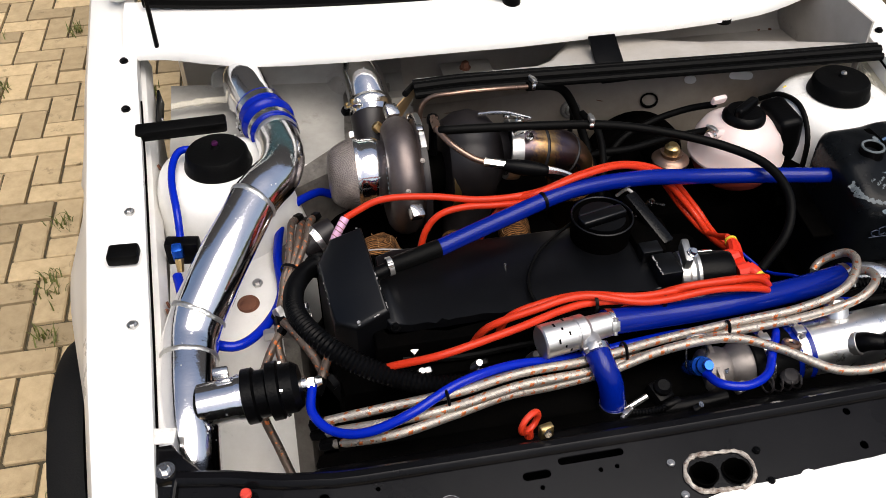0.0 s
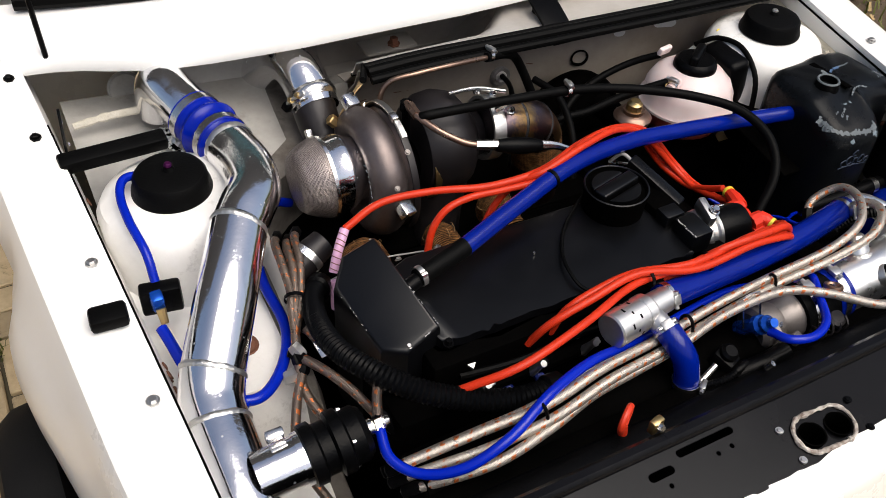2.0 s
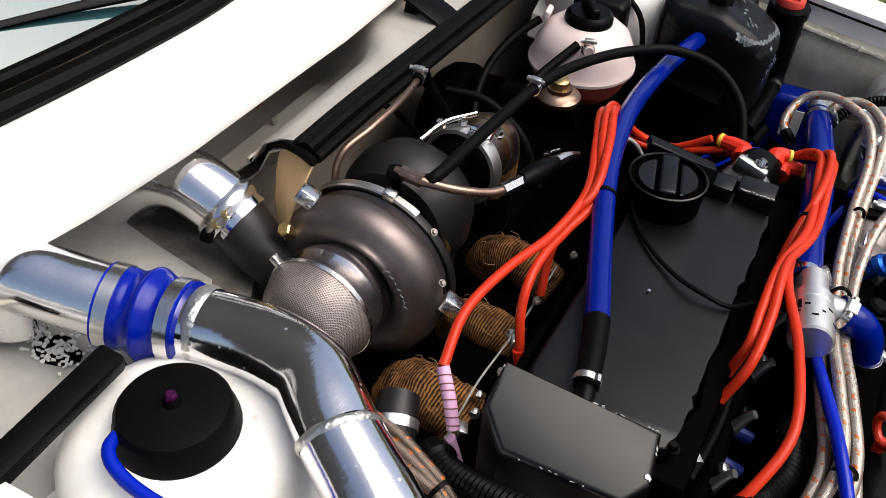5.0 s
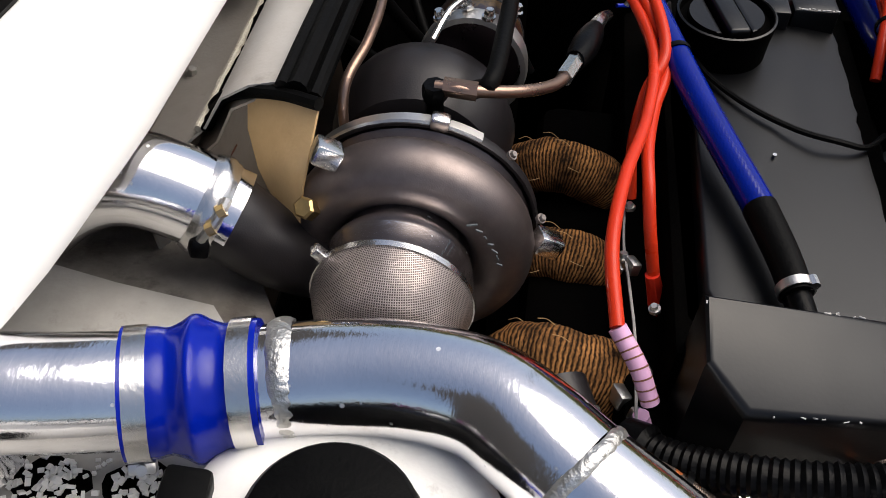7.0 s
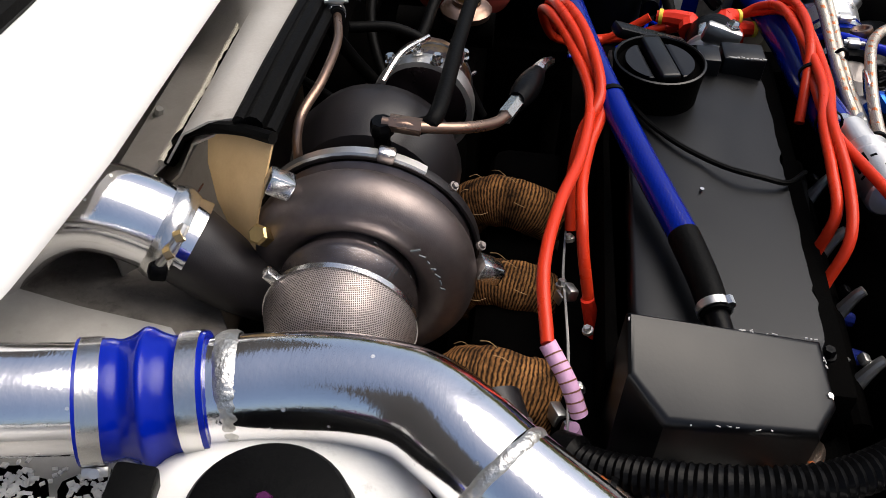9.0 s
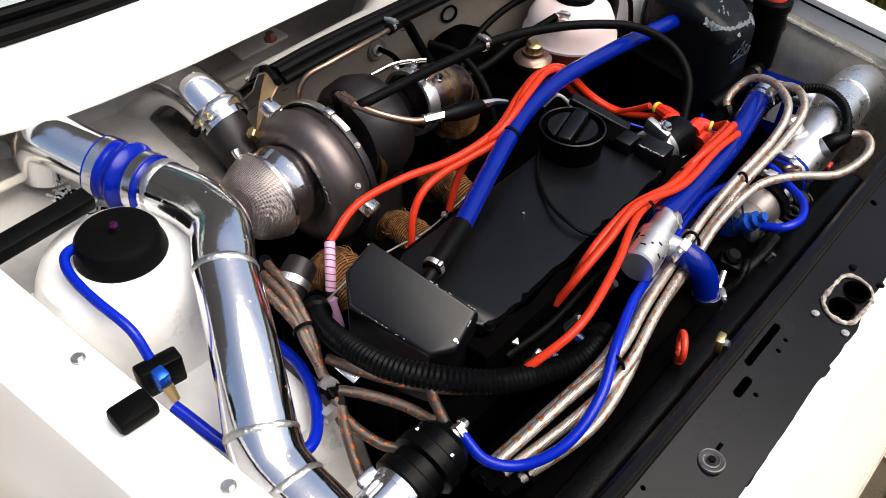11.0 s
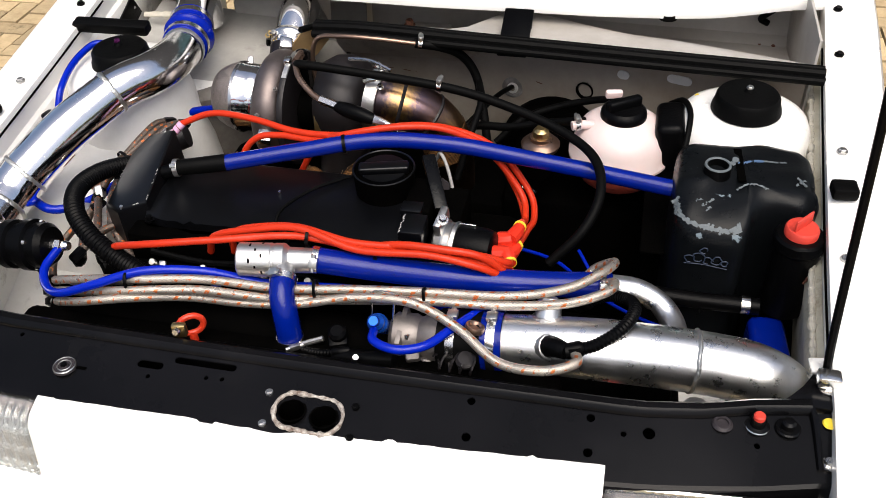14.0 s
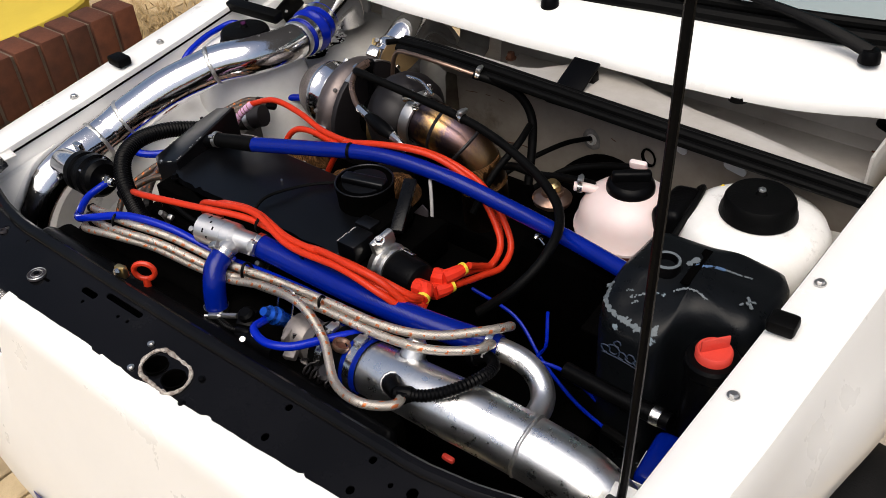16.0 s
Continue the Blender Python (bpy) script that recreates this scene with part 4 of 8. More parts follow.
for dy, dz, r in ((0, 0.004, 0.009), (-0.013, -0.003, 0.007), (0.011, 0.006, 0.006)):
    part("weather_seal", tube([(x, y + dy, z + dz) for x, y, z in path], r, 10, 6), black_rubber, fw, "black rubber weather seal")

# scuttle panel
def scuttle_y(x):
    return lerp_table(abs(x), ((0, 0.648), (0.28, 0.657), (0.40, 0.670), (0.47, 0.684), (0.53, 0.706), (0.60, 0.742), (0.68, 0.76)))


def base_y(x):
    return 0.768 + 0.20 * x * x + 0.03 * max(0.0, min(1.0, (x + 0.1) / 0.3))


rows = []
for i in range(41):
    x = -0.68 + 0.034 * i
    ys, dz = scuttle_y(x), -0.012 * (abs(x) / 0.68) ** 2
    yb = base_y(x)
    rows.append([(x, ys + 0.010, 0.880 + dz), (x, ys + 0.001, 0.884 + dz), (x, ys, 0.893 + dz), (x, ys + 0.004, 0.901 + dz), (x, ys + 0.02, 0.906 + dz),
                 (x, (ys + yb) / 2, 0.918 + dz), (x, yb - 0.01, 0.929 + dz), (x, yb + 0.03, 0.932 + dz)])
sc = part("scuttle_panel", sheet(rows, 0.0025), white_paint, car, "white scuttle panel below the windscreen")
for x in (0.40,):
    part("drain_stub", lathe([(0.016, 0), (0.016, -0.01), (0.0, -0.01)], Matrix.Translation((x, 0.684, 0.885)), 16), black_rubber, sc)
part("seal_bracket", box((0.05, 0.10, 0.006), pose(0.15, 0.60, 0.872, 24), 0.002), black_plastic, sc)
part("seal_bracket", box((0.035, 0.02, 0.06), pose(0.155, 0.64, 0.85, 10), 0.002), black_plastic, sc)

# windscreen, gasket, wipers
rows_g, rows_k = [], []
for i in range(21):
    x = -0.64 + 0.064 * i
    yb = base_y(x)
    rows_g.append([(x, yb + 0.03, 0.945), (x * 0.96, yb + 0.30, 1.15), (x * 0.9, yb + 0.62, 1.36)])
ws = part("windscreen", sheet(rows_g, 0.005), windscreen_glass, car, "dark tinted-looking windscreen glass")
gk = [(-0.64 + 0.064 * i, base_y(-0.64 + 0.064 * i) + 0.008, 0.936) for i in range(21)]
part("windscreen_gasket", tube(gk, 0.014, 10, 3), black_rubber, ws, "black rubber windscreen gasket")
part("windscreen_gasket", tube([(p[0], p[1] + 0.024, p[2] + 0.014) for p in gk], 0.010, 10, 3), black_rubber, ws)
for px, py, pz, tip in ((0.01, 0.745, 0.928, (-0.42, 0.90, 0.985)), (0.545, 0.815, 0.930, (0.13, 0.86, 0.985))):
    w = part("wiper", lathe([(0, 0.022), (0.012, 0.020), (0.016, 0.012), (0.017, 0.0)], Matrix.Translation((px, py, pz - 0.008)), 20), black_plastic, car, "black wiper arm with its pivot cap")
    t = Vector(tip)
    p = Vector((px, py, pz + 0.008))
    part("wiper_arm", tube([p, p.lerp(t, 0.25) + Vector((0, 0, 0.014)), p.lerp(t, 0.6) + Vector((0, 0, 0.012)), t], [0.012, 0.008, 0.005, 0.004], 8, 5, flat=0.6), black_plastic, w)
    q = t + Vector((-0.26, 0.015, 0.004))
    part("wiper_blade", tube([t + Vector((0.2, -0.01, -0.004)), t, q], 0.006, 8, 6), black_rubber, w)
# pillars and door mirror, seen at the picture's upper edge
for side in (-1, 1):
    part("pillar", tube([(side * 0.69, 0.90, 0.93), (side * 0.655, 1.18, 1.14), (side * 0.60, 1.50, 1.36)], 0.03, 10, 5, flat=0.7), white_paint, car, "white windscreen pillar")
m = part("door_mirror", box((0.15, 0.07, 0.10), pose(0.80, 1.22, 1.0, 0, 0, -8), 0.02, seg=3), black_plastic, car, "black door mirror")
# plain cabin behind the glass
part("dashboard", box((1.2, 0.35, 0.12), pose(0, 1.12, 0.90), 0.03), black_plastic, car, "black dashboard")
part("cabin", box((1.36, 1.9, 0.66), pose(0, 2.32, 0.57), 0.05), white_paint, car, "white body behind the windscreen")
part("roof", box((1.16, 1.4, 0.05), pose(0, 2.2, 1.37), 0.02), white_paint, car, "white roof")

# added black mass in front of the pale lower firewall
part("transmission_tunnel", box((0.30, 0.17, 0.34), pose(0.30, 0.50, 0.49), 0.03), engine_dark, car, "black box added to hide the lower firewall")
# added black box that keeps the slam panel's slots dark
part("crossmember", box((1.16, 0.075, 0.10), pose(0, -0.155, 0.69), 0.01), engine_dark, car, "black box added behind the slam panel holes")

# wheels
for side in (-1, 1):
    m = axis_m((-0.742 if side < 0 else 0.708, AXLE_Y, WHEEL_R), (side, 0, 0))
    wh = part("wheel", lathe([(0.0, 0.03), (0.05, 0.03), (0.06, 0.05), (0.15, 0.055), (0.168, 0.085), (0.175, 0.08), (0.175, -0.09), (0.0, -0.09)], m, 32), rough_alu, car, "alloy front wheel")
    part("tyre", lathe([(0.172, 0.085), (0.19, 0.098), (0.235, 0.105), (0.268, 0.095), (0.282, 0.075), (0.285, 0.05), (0.285, -0.05), (0.28, -0.08), (0.235, -0.1), (0.172, -0.09)], m, 48), tyre_rubber, wh, "wide black tyre")
    part("wheel_housing", lathe([(0.345, 0.02), (0.345, -0.16), (0.0, -0.165)], m, 32), engine_dark, car)

# slam panel across the front
def slam_front(x):
    return lerp_table(abs(x), ((0, -0.206), (0.34, -0.203), (0.42, -0.196), (0.52, -0.180), (0.625, -0.155)))


def slam_rear(x):
    return lerp_table(abs(x), ((0, -0.124), (0.40, -0.122), (0.47, -0.112), (0.53, -0.096), (0.63, -0.080)))


def slam_z(x, y):
    f = (y - slam_front(x)) / (slam_rear(x) - slam_front(x))
    return 0.766 + 0.020 * f + 0.006 * (abs(x) / 0.62) ** 2


xs = [-0.622 + 0.0311 * i for i in range(41)]
outline = [(x, slam_front(x)) for x in xs] + [(x, slam_rear(x)) for x in reversed(xs)]
holes = [ring_loop(0.012, -0.1765, 0.0158), ring_loop(0.051, -0.1785, 0.0158),
         slot_loop(-0.180, -0.145, 0.034, 0.010), slot_loop(-0.112, -0.134, 0.080, 0.009), ring_loop(-0.177, -0.160, 0.003, 8), ring_loop(-0.105, -0.151, 0.003, 8),
         ring_loop(-0.085, -0.150, 0.003, 8), ring_loop(0.214, -0.132, 0.005, 8), ring_loop(0.216, -0.175, 0.0055, 8), ring_loop(0.349, -0.132, 0.005, 8),
         ring_loop(0.350, -0.172, 0.0055, 8), ring_loop(0.386, -0.145, 0.0035, 8), ring_loop(0.413, -0.140, 0.007, 10), ring_loop(-0.423, -0.133, 0.007, 12),
         ring_loop(-0.362, -0.131, 0.003, 8), ring_loop(0.527, -0.134, 0.0035, 8)]
sp = part("slam_panel", plate(outline, holes, slam_z, 0.002), black_panel, car, "satin black slam panel pierced with holes", auto=20)
rows = []
for x in [-0.584 + 0.0292 * i for i in range(41)]:
    yr, zr = slam_rear(x), slam_z(x, slam_rear(x))
    rows.append([(x, yr - 0.002, zr + 0.001), (x, yr - 0.0005, zr + 0.006), (x, yr + 0.004, zr + 0.010), (x, yr + 0.012, zr + 0.010), (x, yr + 0.017, zr + 0.006), (x, yr + 0.018, zr - 0.02), (x, yr + 0.016, zr - 0.10)])
part("slam_rail", sheet(rows, 0.002), black_panel, sp, "rolled rear edge of the slam panel")
rows = []
for x in xs:
    yf = slam_front(x)
    rows.append([(x, yf, slam_z(x, yf)), (x, yf - 0.004, slam_z(x, yf) - 0.003), (x, yf - 0.005, slam_z(x, yf) - 0.03)])
part("slam_lip", sheet(rows, 0.0015), black_panel, sp)

for side in (-1, 1):
    part("end_rib", tube([(side * 0.584, -0.082, slam_z(0.584, -0.082) + 0.004), (side * 0.588, -0.100, slam_z(0.588, -0.10) + 0.003), (side * 0.592, -0.150, slam_z(0.592, -0.15) + 0.001)], 0.004, 8, 3), black_panel, sp)

# slam panel fittings
zf = lambda x, y: slam_z(x, y)
bm = bmesh.new()
ov = [(0.0315 + a, -0.1768 + b, 0) for a, b in slot_loop(0, 0, 0.083, 0.043, 10, -0.05)]
ov = [(x, y, zf(x, y) + 0.002) for x, y, _ in ov]
tube(ov + [ov[0]], 0.0027, 8, 2, bm, caps=False, rmod=lambda s: 1 + 0.7 * noise.noise((s * 160, 1.3, 0)), step=0.002)
part("latch_ring", bm, rough_edge, sp, "rough-cut welded ring round the latch holes")
bm = bmesh.new()
for x, y in ((0.012, -0.1765), (0.051, -0.1785)):
    lathe([(0.0172, 0.003), (0.0150, 0.003), (0.015, -0.03), (0.0, -0.032)], Matrix.Translation((x, y, zf(x, y))), 20, bm)
part("latch_cup", bm, engine_dark, sp)
for x, y in ((-0.022, -0.158), (-0.018, -0.196), (0.084, -0.160), (0.087, -0.197)):
    bolt((x, y, zf(x, y) + 0.001), (0, 0, 1), 0.0035, 0.003, sp, dull_alu if x < 0 else black_plastic, name="latch_screw")
m = Matrix.Translation((-0.285, -0.165, zf(-0.285, -0.165))) @ Matrix.Scale(0.8, 4)
bn = part("bonnet_buffer", lathe([(0, 0.006), (0.006, 0.006), (0.007, 0.004), (0.011, 0.005), (0.016, 0.005), (0.018, 0.002), (0.018, 0)], m, 28), coil_grey, sp, "round notched metal adjuster")
for r in (0.0165, 0.0105):
    part("buffer_ring", lathe([(r - 0.001, 0.0045), (r, 0.0062), (r + 0.0012, 0.0045)], m, 28), dull_alu, bn)
part("adjuster_bolt", lathe([(0, 0.009), (0.005, 0.009), (0.006, 0.005)], m, 6), black_plastic, bn)
# recess by the buffer, its shade drawn as a dark plate
part("buffer_recess", slab([(-0.006, -0.010), (0.030, -0.010), (0.032, 0.012), (0.0, 0.014)], 0.0004, 0.0012, 0, m=m @ pose(0.004, 0.010, 0)), engine_dark, sp)
for side in (-1, 1):
    for k, (x, y, r) in enumerate(((0.604, -0.050, 0.011), (0.600, -0.140, 0.010)) if side > 0 else ((0.597, -0.067, 0.011), (0.590, -0.164, 0.008))):
        bolt((side * x, y, 0.7965 if k == 0 else zf(x, y)), (0, 0, 1), r * 0.55, 0.006, sp, bright_steel, washer=1.9, name="slam_bolt")
    ear = [(side * x, y) for x, y in ((0.552, -0.078), (0.580, -0.052), (0.590, -0.030), (0.621, -0.030), (0.622, -0.082))]
    part("corner_ear", slab(ear if side > 0 else ear[::-1], 0.7865, 0.7955, 0.002), black_panel, sp, "black corner of the slam panel")
    part("corner_tab", box((0.034, 0.022, 0.004), pose(side * 0.603, -0.020, 0.800, 0, 0, side * 8), 0.0015), bay_paint, sp)
for x, y in ((0.603, -0.096), (-0.594, -0.112)):
    part("paint_dot", lathe([(0, 0.0016), (0.007, 0.0015), (0.008, 0)], Matrix.Translation((x, y, zf(x, y) + 0.001)), 16), yellow_mark, sp)
for x, y in ((0.527, -0.111), (-0.507, -0.119)):
    z = zf(x, y)
    ad = part("adjuster", lathe([(0, 0.013), (0.0075, 0.013), (0.0085, 0.011), (0.0085, 0.004), (0.0125, 0.003), (0.0125, 0)], Matrix.Translation((x, y, z)), 18), moulded_black, sp, "black headlight adjuster with a red top")
    part("adjuster_cap", lathe([(0, 0.0195), (0.005, 0.0195), (0.0065, 0.0175), (0.0065, 0.012)], Matrix.Translation((x, y, z)), 14), cap_red, ad)
    part("adjuster_collar", lathe([(0.0128, 0.0), (0.0136, 0.0012), (0.0128, 0.0024)], Matrix.Translation((x, y, z)), 20), bright_steel, ad)
for x, y in ((0.559, -0.108), (-0.539, -0.122), (-0.461, -0.140)):
    part("adjuster_knob", lathe([(0, 0.013), (0.005, 0.0125), (0.0075, 0.010), (0.008, 0.003), (0.0125, 0.003), (0.014, 0.0015), (0.014, 0)], Matrix.Translation((x, y, zf(x, y))), 20), moulded_black, sp, "black domed adjuster knob")
for x, y, r in ((0.490, -0.116, 1.0), (-0.42, -0.138, 0.6)):
    part("blanking_plug", lathe([(0, 0.0015), (0.006 * r, 0.0015), (0.0065 * r, 0.004), (0.009 * r, 0.004), (0.0115 * r, 0.0012), (0.0115 * r, 0)], Matrix.Translation((x, y, zf(x, y))), 20), coil_grey, sp, "dark grey blanking plug")

# white front panel and headlights
rows = []
for i in range(113):
    x = -0.302 + 0.006 * i
    w = 0.0012 * noise.noise((x * 14, 0.3, 0)) + 0.0010 * noise.noise((x * 70, 2.3, 0)) + (0.0035 if i in (0, 1, 2, 3, 35, 36, 37, 72, 73, 99) else 0.0)
    up = max(0.0, min(1.0, x / 0.35))
    rows.append([(x, -0.200 + 0.02 * x + w + 0.006 * up, 0.767 + 0.010 * up), (x, -0.210, 0.7655 + 0.009 * up), (x, -0.228, 0.759 + 0.006 * up), (x, -0.2375, 0.748), (x, -0.241, 0.73), (x, -0.255, 0.66), (x, -0.280, 0.55), (x, -0.298, 0.46), (x, -0.304, 0.40), (x, -0.300, 0.355), (x, -0.22, 0.345)])
fp = part("front_panel", sheet(rows, 0.003), white_paint, car, "white smooth front panel with blue stickers")
# an unreadable sticker stays as plain strokes
face = lambda z: -0.241 - (0.73 - z) * 0.2 - 0.0006
for k, w in enumerate((0.016, 0.016, 0.013, 0.008, 0.014)):
    for z in (0.690, 0.704):
        part("sticker_stroke", box((w, 0.0014, 0.004), pose(0.244 + 0.020 * k, face(z), z, 11, 0, 0), 0), sticker_blue, fp)
    part("sticker_stroke", box((0.004, 0.0014, 0.014), pose(0.238 + 0.020 * k, face(0.697), 0.697, -11, 0, 0), 0), sticker_blue, fp)
part("sticker_stroke", box((0.066, 0.0014, 0.003), pose(0.276, face(0.678), 0.678, 11, 2, 0), 0), sticker_blue, fp)
part("sticker_wedge", slab([(-0.284, 0.422), (-0.284, 0.372), (-0.235, 0.419)], 0, 0.0012, 0, m=Matrix(((1, 0, 0, 0.0), (0, 0, -1, -0.3052), (0, 1, 0, 0.0), (0, 0, 0, 1)))), sticker_navy, fp, "navy wedge of a sticker", smooth=False)
for side, off in ((-1, 0.064), (1, 0.0)):
    h = part("headlight", box((0.235, 0.03, 0.11), pose(side * 0.490 + off, -0.196, 0.700, 0, 0, side * 4), 0.012, seg=3), cast_grey, car, "headlight behind ribbed glass")
    for k in range(21):
        x = side * (0.378 + 0.0112 * k) + off
        g = 0.02 * (0.048 + 0.0112 * k) / 0.27
        rib = part("lens_rib", tube([(x, -0.205 + g, 0.754), (x, -0.224 + g, 0.750), (x, -0.236 + g, 0.738), (x, -0.240 + g, 0.70), (x, -0.243 + g, 0.662)], 0.0078, 8, 3), glass_clear, h)
        rib.visible_shadow = False
    for z in (0.735, 0.70, 0.668):
        rib = part("lens_bar", tube([(side * 0.374 + off, -0.236, z), (side * 0.605 + off, -0.219, z)], 0.0055, 8, 2, curved=False), glass_clear, h)
        rib.visible_shadow = False
    part("rim", tube([(side * 0.376 + off, -0.200, 0.760), (side * 0.47 + off, -0.194, 0.760), (side * 0.605 + off, -0.183, 0.760)], 0.004, 8, 3), bright_steel, h, "bright rim along the glass")
    part("rim", tube([(side * 0.318 + off, -0.247, 0.653), (side * 0.47 + off, -0.238, 0.653), (side * 0.605 + off, -0.224, 0.653)], 0.005, 8, 3), white_paint, h, "white lower surround")

for side in (-1, 1):
    rows = []
    for i in range(8):
        x, g = (0.288 if side < 0 else 0.362) + 0.048 * i, 0.0011 * i * i
        rows.append([(side * x, y + g, z) for y, z in ((-0.226, 0.655), (-0.248, 0.650), (-0.262, 0.61), (-0.280, 0.55), (-0.298, 0.46), (-0.304, 0.40), (-0.300, 0.355), (-0.22, 0.345))])
    part("front_skirt", sheet(rows, 0.003), white_paint, car, "white front skirt below the headlight")

# bonnet prop rod standing in its clip on the slam panel
rod = thing("bonnet_prop", (0.603, -0.045, 0.80), "thin black steel bonnet prop rod standing on the slam panel", "prop rod")
part("rod", tube([(0.604, -0.05, 0.800), (0.601, -0.025, 0.83), (0.59, 0.015, 1.1), (0.577, 0.058, 1.4), (0.560, 0.112, 1.78)], 0.0048, 8, 5), black_plastic, rod)
part("clip", box((0.026, 0.02, 0.016), pose(0.603, -0.047, 0.808), 0.004), bright_steel, rod, "bright pivot clip")
solo("hinge_strut", tube([(-0.622, 0.76, 0.89), (-0.624, 0.775, 1.0), (-0.626, 0.79, 1.12)], 0.004, 8, 4), black_plastic, "thin black hinge stay rising from the scuttle", "stay")
solo("hinge_strut", tube([(0.622, 0.76, 0.89), (0.624, 0.775, 1.0), (0.626, 0.79, 1.12)], 0.004, 8, 4), black_plastic, "thin black hinge stay at the scuttle corner", "stay")

# radiator and fan shroud behind the slam panel
rad = thing("radiator", (-0.05, -0.06, 0.3), "black radiator and fan shroud behind the slam panel", "radiator")
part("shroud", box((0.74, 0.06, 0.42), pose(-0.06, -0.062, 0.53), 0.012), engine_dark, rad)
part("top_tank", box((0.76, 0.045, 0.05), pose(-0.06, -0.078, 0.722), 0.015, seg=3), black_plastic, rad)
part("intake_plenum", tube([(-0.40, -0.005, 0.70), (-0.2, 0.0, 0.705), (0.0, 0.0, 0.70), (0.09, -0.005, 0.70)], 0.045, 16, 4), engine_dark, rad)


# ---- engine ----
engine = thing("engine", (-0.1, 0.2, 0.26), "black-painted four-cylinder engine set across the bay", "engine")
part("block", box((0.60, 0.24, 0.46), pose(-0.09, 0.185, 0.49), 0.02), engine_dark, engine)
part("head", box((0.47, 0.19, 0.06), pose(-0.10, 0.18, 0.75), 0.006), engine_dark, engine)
cov = [(-0.325, 0.125), (-0.318, 0.108)]
for k in range(13):
    x = -0.30 + 0.0315 * k
    cov.append((x, 0.104 + 0.007 * math.sin(k * 2.1)))
cov += [(0.095, 0.112), (0.102, 0.135), (0.10, 0.235), (0.085, 0.262), (-0.05, 0.268), (-0.30, 0.266), (-0.322, 0.255)]
cc = part("cam_cover_flange", slab(cov, 0.770, 0.780, 0.002), black_plastic, engine, "black cam cover flange with a wavy edge")
cov2 = [(-0.320, 0.130), (-0.312, 0.113)]
for k in range(43):
    x = -0.304 + 0.0089 * k
    cov2.append((x, 0.1085 + 0.0030 * noise.noise((k * 0.33, 1.7, 0)) + 0.0012 * noise.noise((k * 0.9, 4.1, 0))))
cov2 += [(0.078, 0.118), (0.084, 0.14), (0.082, 0.235), (0.06, 0.252), (-0.29, 0.256), (-0.314, 0.246)]
part("cam_cover", slab(cov2, 0.778, 0.797, 0.004, top=lambda x, y: 0.800 - 0.007 * max(0.0, (0.128 - y) / 0.02) ** 2, seg=3), cover_black, engine, "satin black pressed cam cover")
for k in (0, 3):
    bolt((-0.28 + 0.068 * k, 0.113, 0.785), (0, 0, 1), 0.004, 0.004, cc, black_plastic, name="cover_bolt")
bolt((-0.135, 0.19, 0.801), (0, 0, 1), 0.0014, 0.0014, cc, bright_steel, name="cover_bolt")

# raised belt cover at the end of the engine
bc = [(-0.329, 0.268, 0.842), (-0.311, 0.121, 0.814), (-0.357, 0.112, 0.797), (-0.385, 0.128, 0.795), (-0.398, 0.238, 0.806), (-0.375, 0.266, 0.828)]
bm = bmesh.new()
hi = [bm.verts.new(p) for p in bc]
lo = [bm.verts.new((p[0] + (0.015 if p[0] > -0.34 else 0.0), p[1], 0.60)) for p in bc]
top = bm.faces.new(hi)
bm.faces.new(lo[::-1])
for i in range(6):
    bm.faces.new((lo[i], lo[(i + 1) % 6], hi[(i + 1) % 6], hi[i]))
bmesh.ops.bevel(bm, geom=list(top.edges), offset=0.006, segments=3, affect="EDGES", profile=0.5)
bt = part("belt_cover", bm, cover_black, engine, "satin black belt cover with chipped edges")
bolt((-0.352, 0.119, 0.798), (-0.2, -0.3, 1), 0.003, 0.004, bt, dull_alu, name="cover_bolt")
bolt((-0.305, 0.108, 0.79), (0, 0, 1), 0.005, 0.008, bt, black_plastic, name="cover_bolt")
chip = random.Random(8)
mid = Vector((-0.355, 0.19, 0.812))
for a, b, lo_f, hi_f, n in ((0, 1, 0.55, 0.98, 11), (1, 2, 0.1, 0.9, 4), (4, 3, 0.1, 0.7, 6), (0, 5, 0.0, 0.3, 2)):
    for k in range(n):
        p = Vector(bc[a]).lerp(Vector(bc[b]), chip.uniform(lo_f, hi_f))
        p += (mid - p).normalized() * chip.uniform(0.0012, 0.0030)
        part("paint_chip", box((chip.uniform(0.0008, 0.0045), chip.uniform(0.0005, 0.0013), 0.0009), pose(p.x, p.y, p.z - 0.0006, chip.uniform(-15, 15), 0, math.degrees(math.atan2(bc[b][1] - bc[a][1], bc[b][0] - bc[a][0])) + chip.uniform(-25, 25)), 0), chip_grey, bt)
part("cover_tab", box((0.02, 0.03, 0.003), pose(-0.424, 0.215, 0.735, 20, -20, 0), 0.001), bright_steel, bt)

# oil filler cap
m = Matrix.Translation((0.017, 0.226, 0.820))
# sky sheen put into the tops: shinier black there, near-black on walls
oc = part("oil_filler", lathe([(0.043, -0.026), (0.044, 0.0), (0.0455, 0.012), (0.046, 0.0165), (0.0445, 0.0180), (0.0425, 0.0165), (0.041, 0.010), (0.0, 0.009)], m, 40), engine_dark, engine, "black plastic oil filler cap with a sunken grip")
part("filler_rim", lathe([(0.0428, 0.0172), (0.0438, 0.0184), (0.0456, 0.0176)], m, 40), cover_black, oc)
for turn in (14, 194):
    half = [(0.034 * math.cos(q), 0.034 * math.sin(q)) for q in [radians(24 + 132 * i / 14) for i in range(15)]]
    part("filler_disc", slab(half, 0.009, 0.0165, 0.002, m=m @ Matrix.Rotation(radians(turn), 4, "Z")), cover_black, oc)
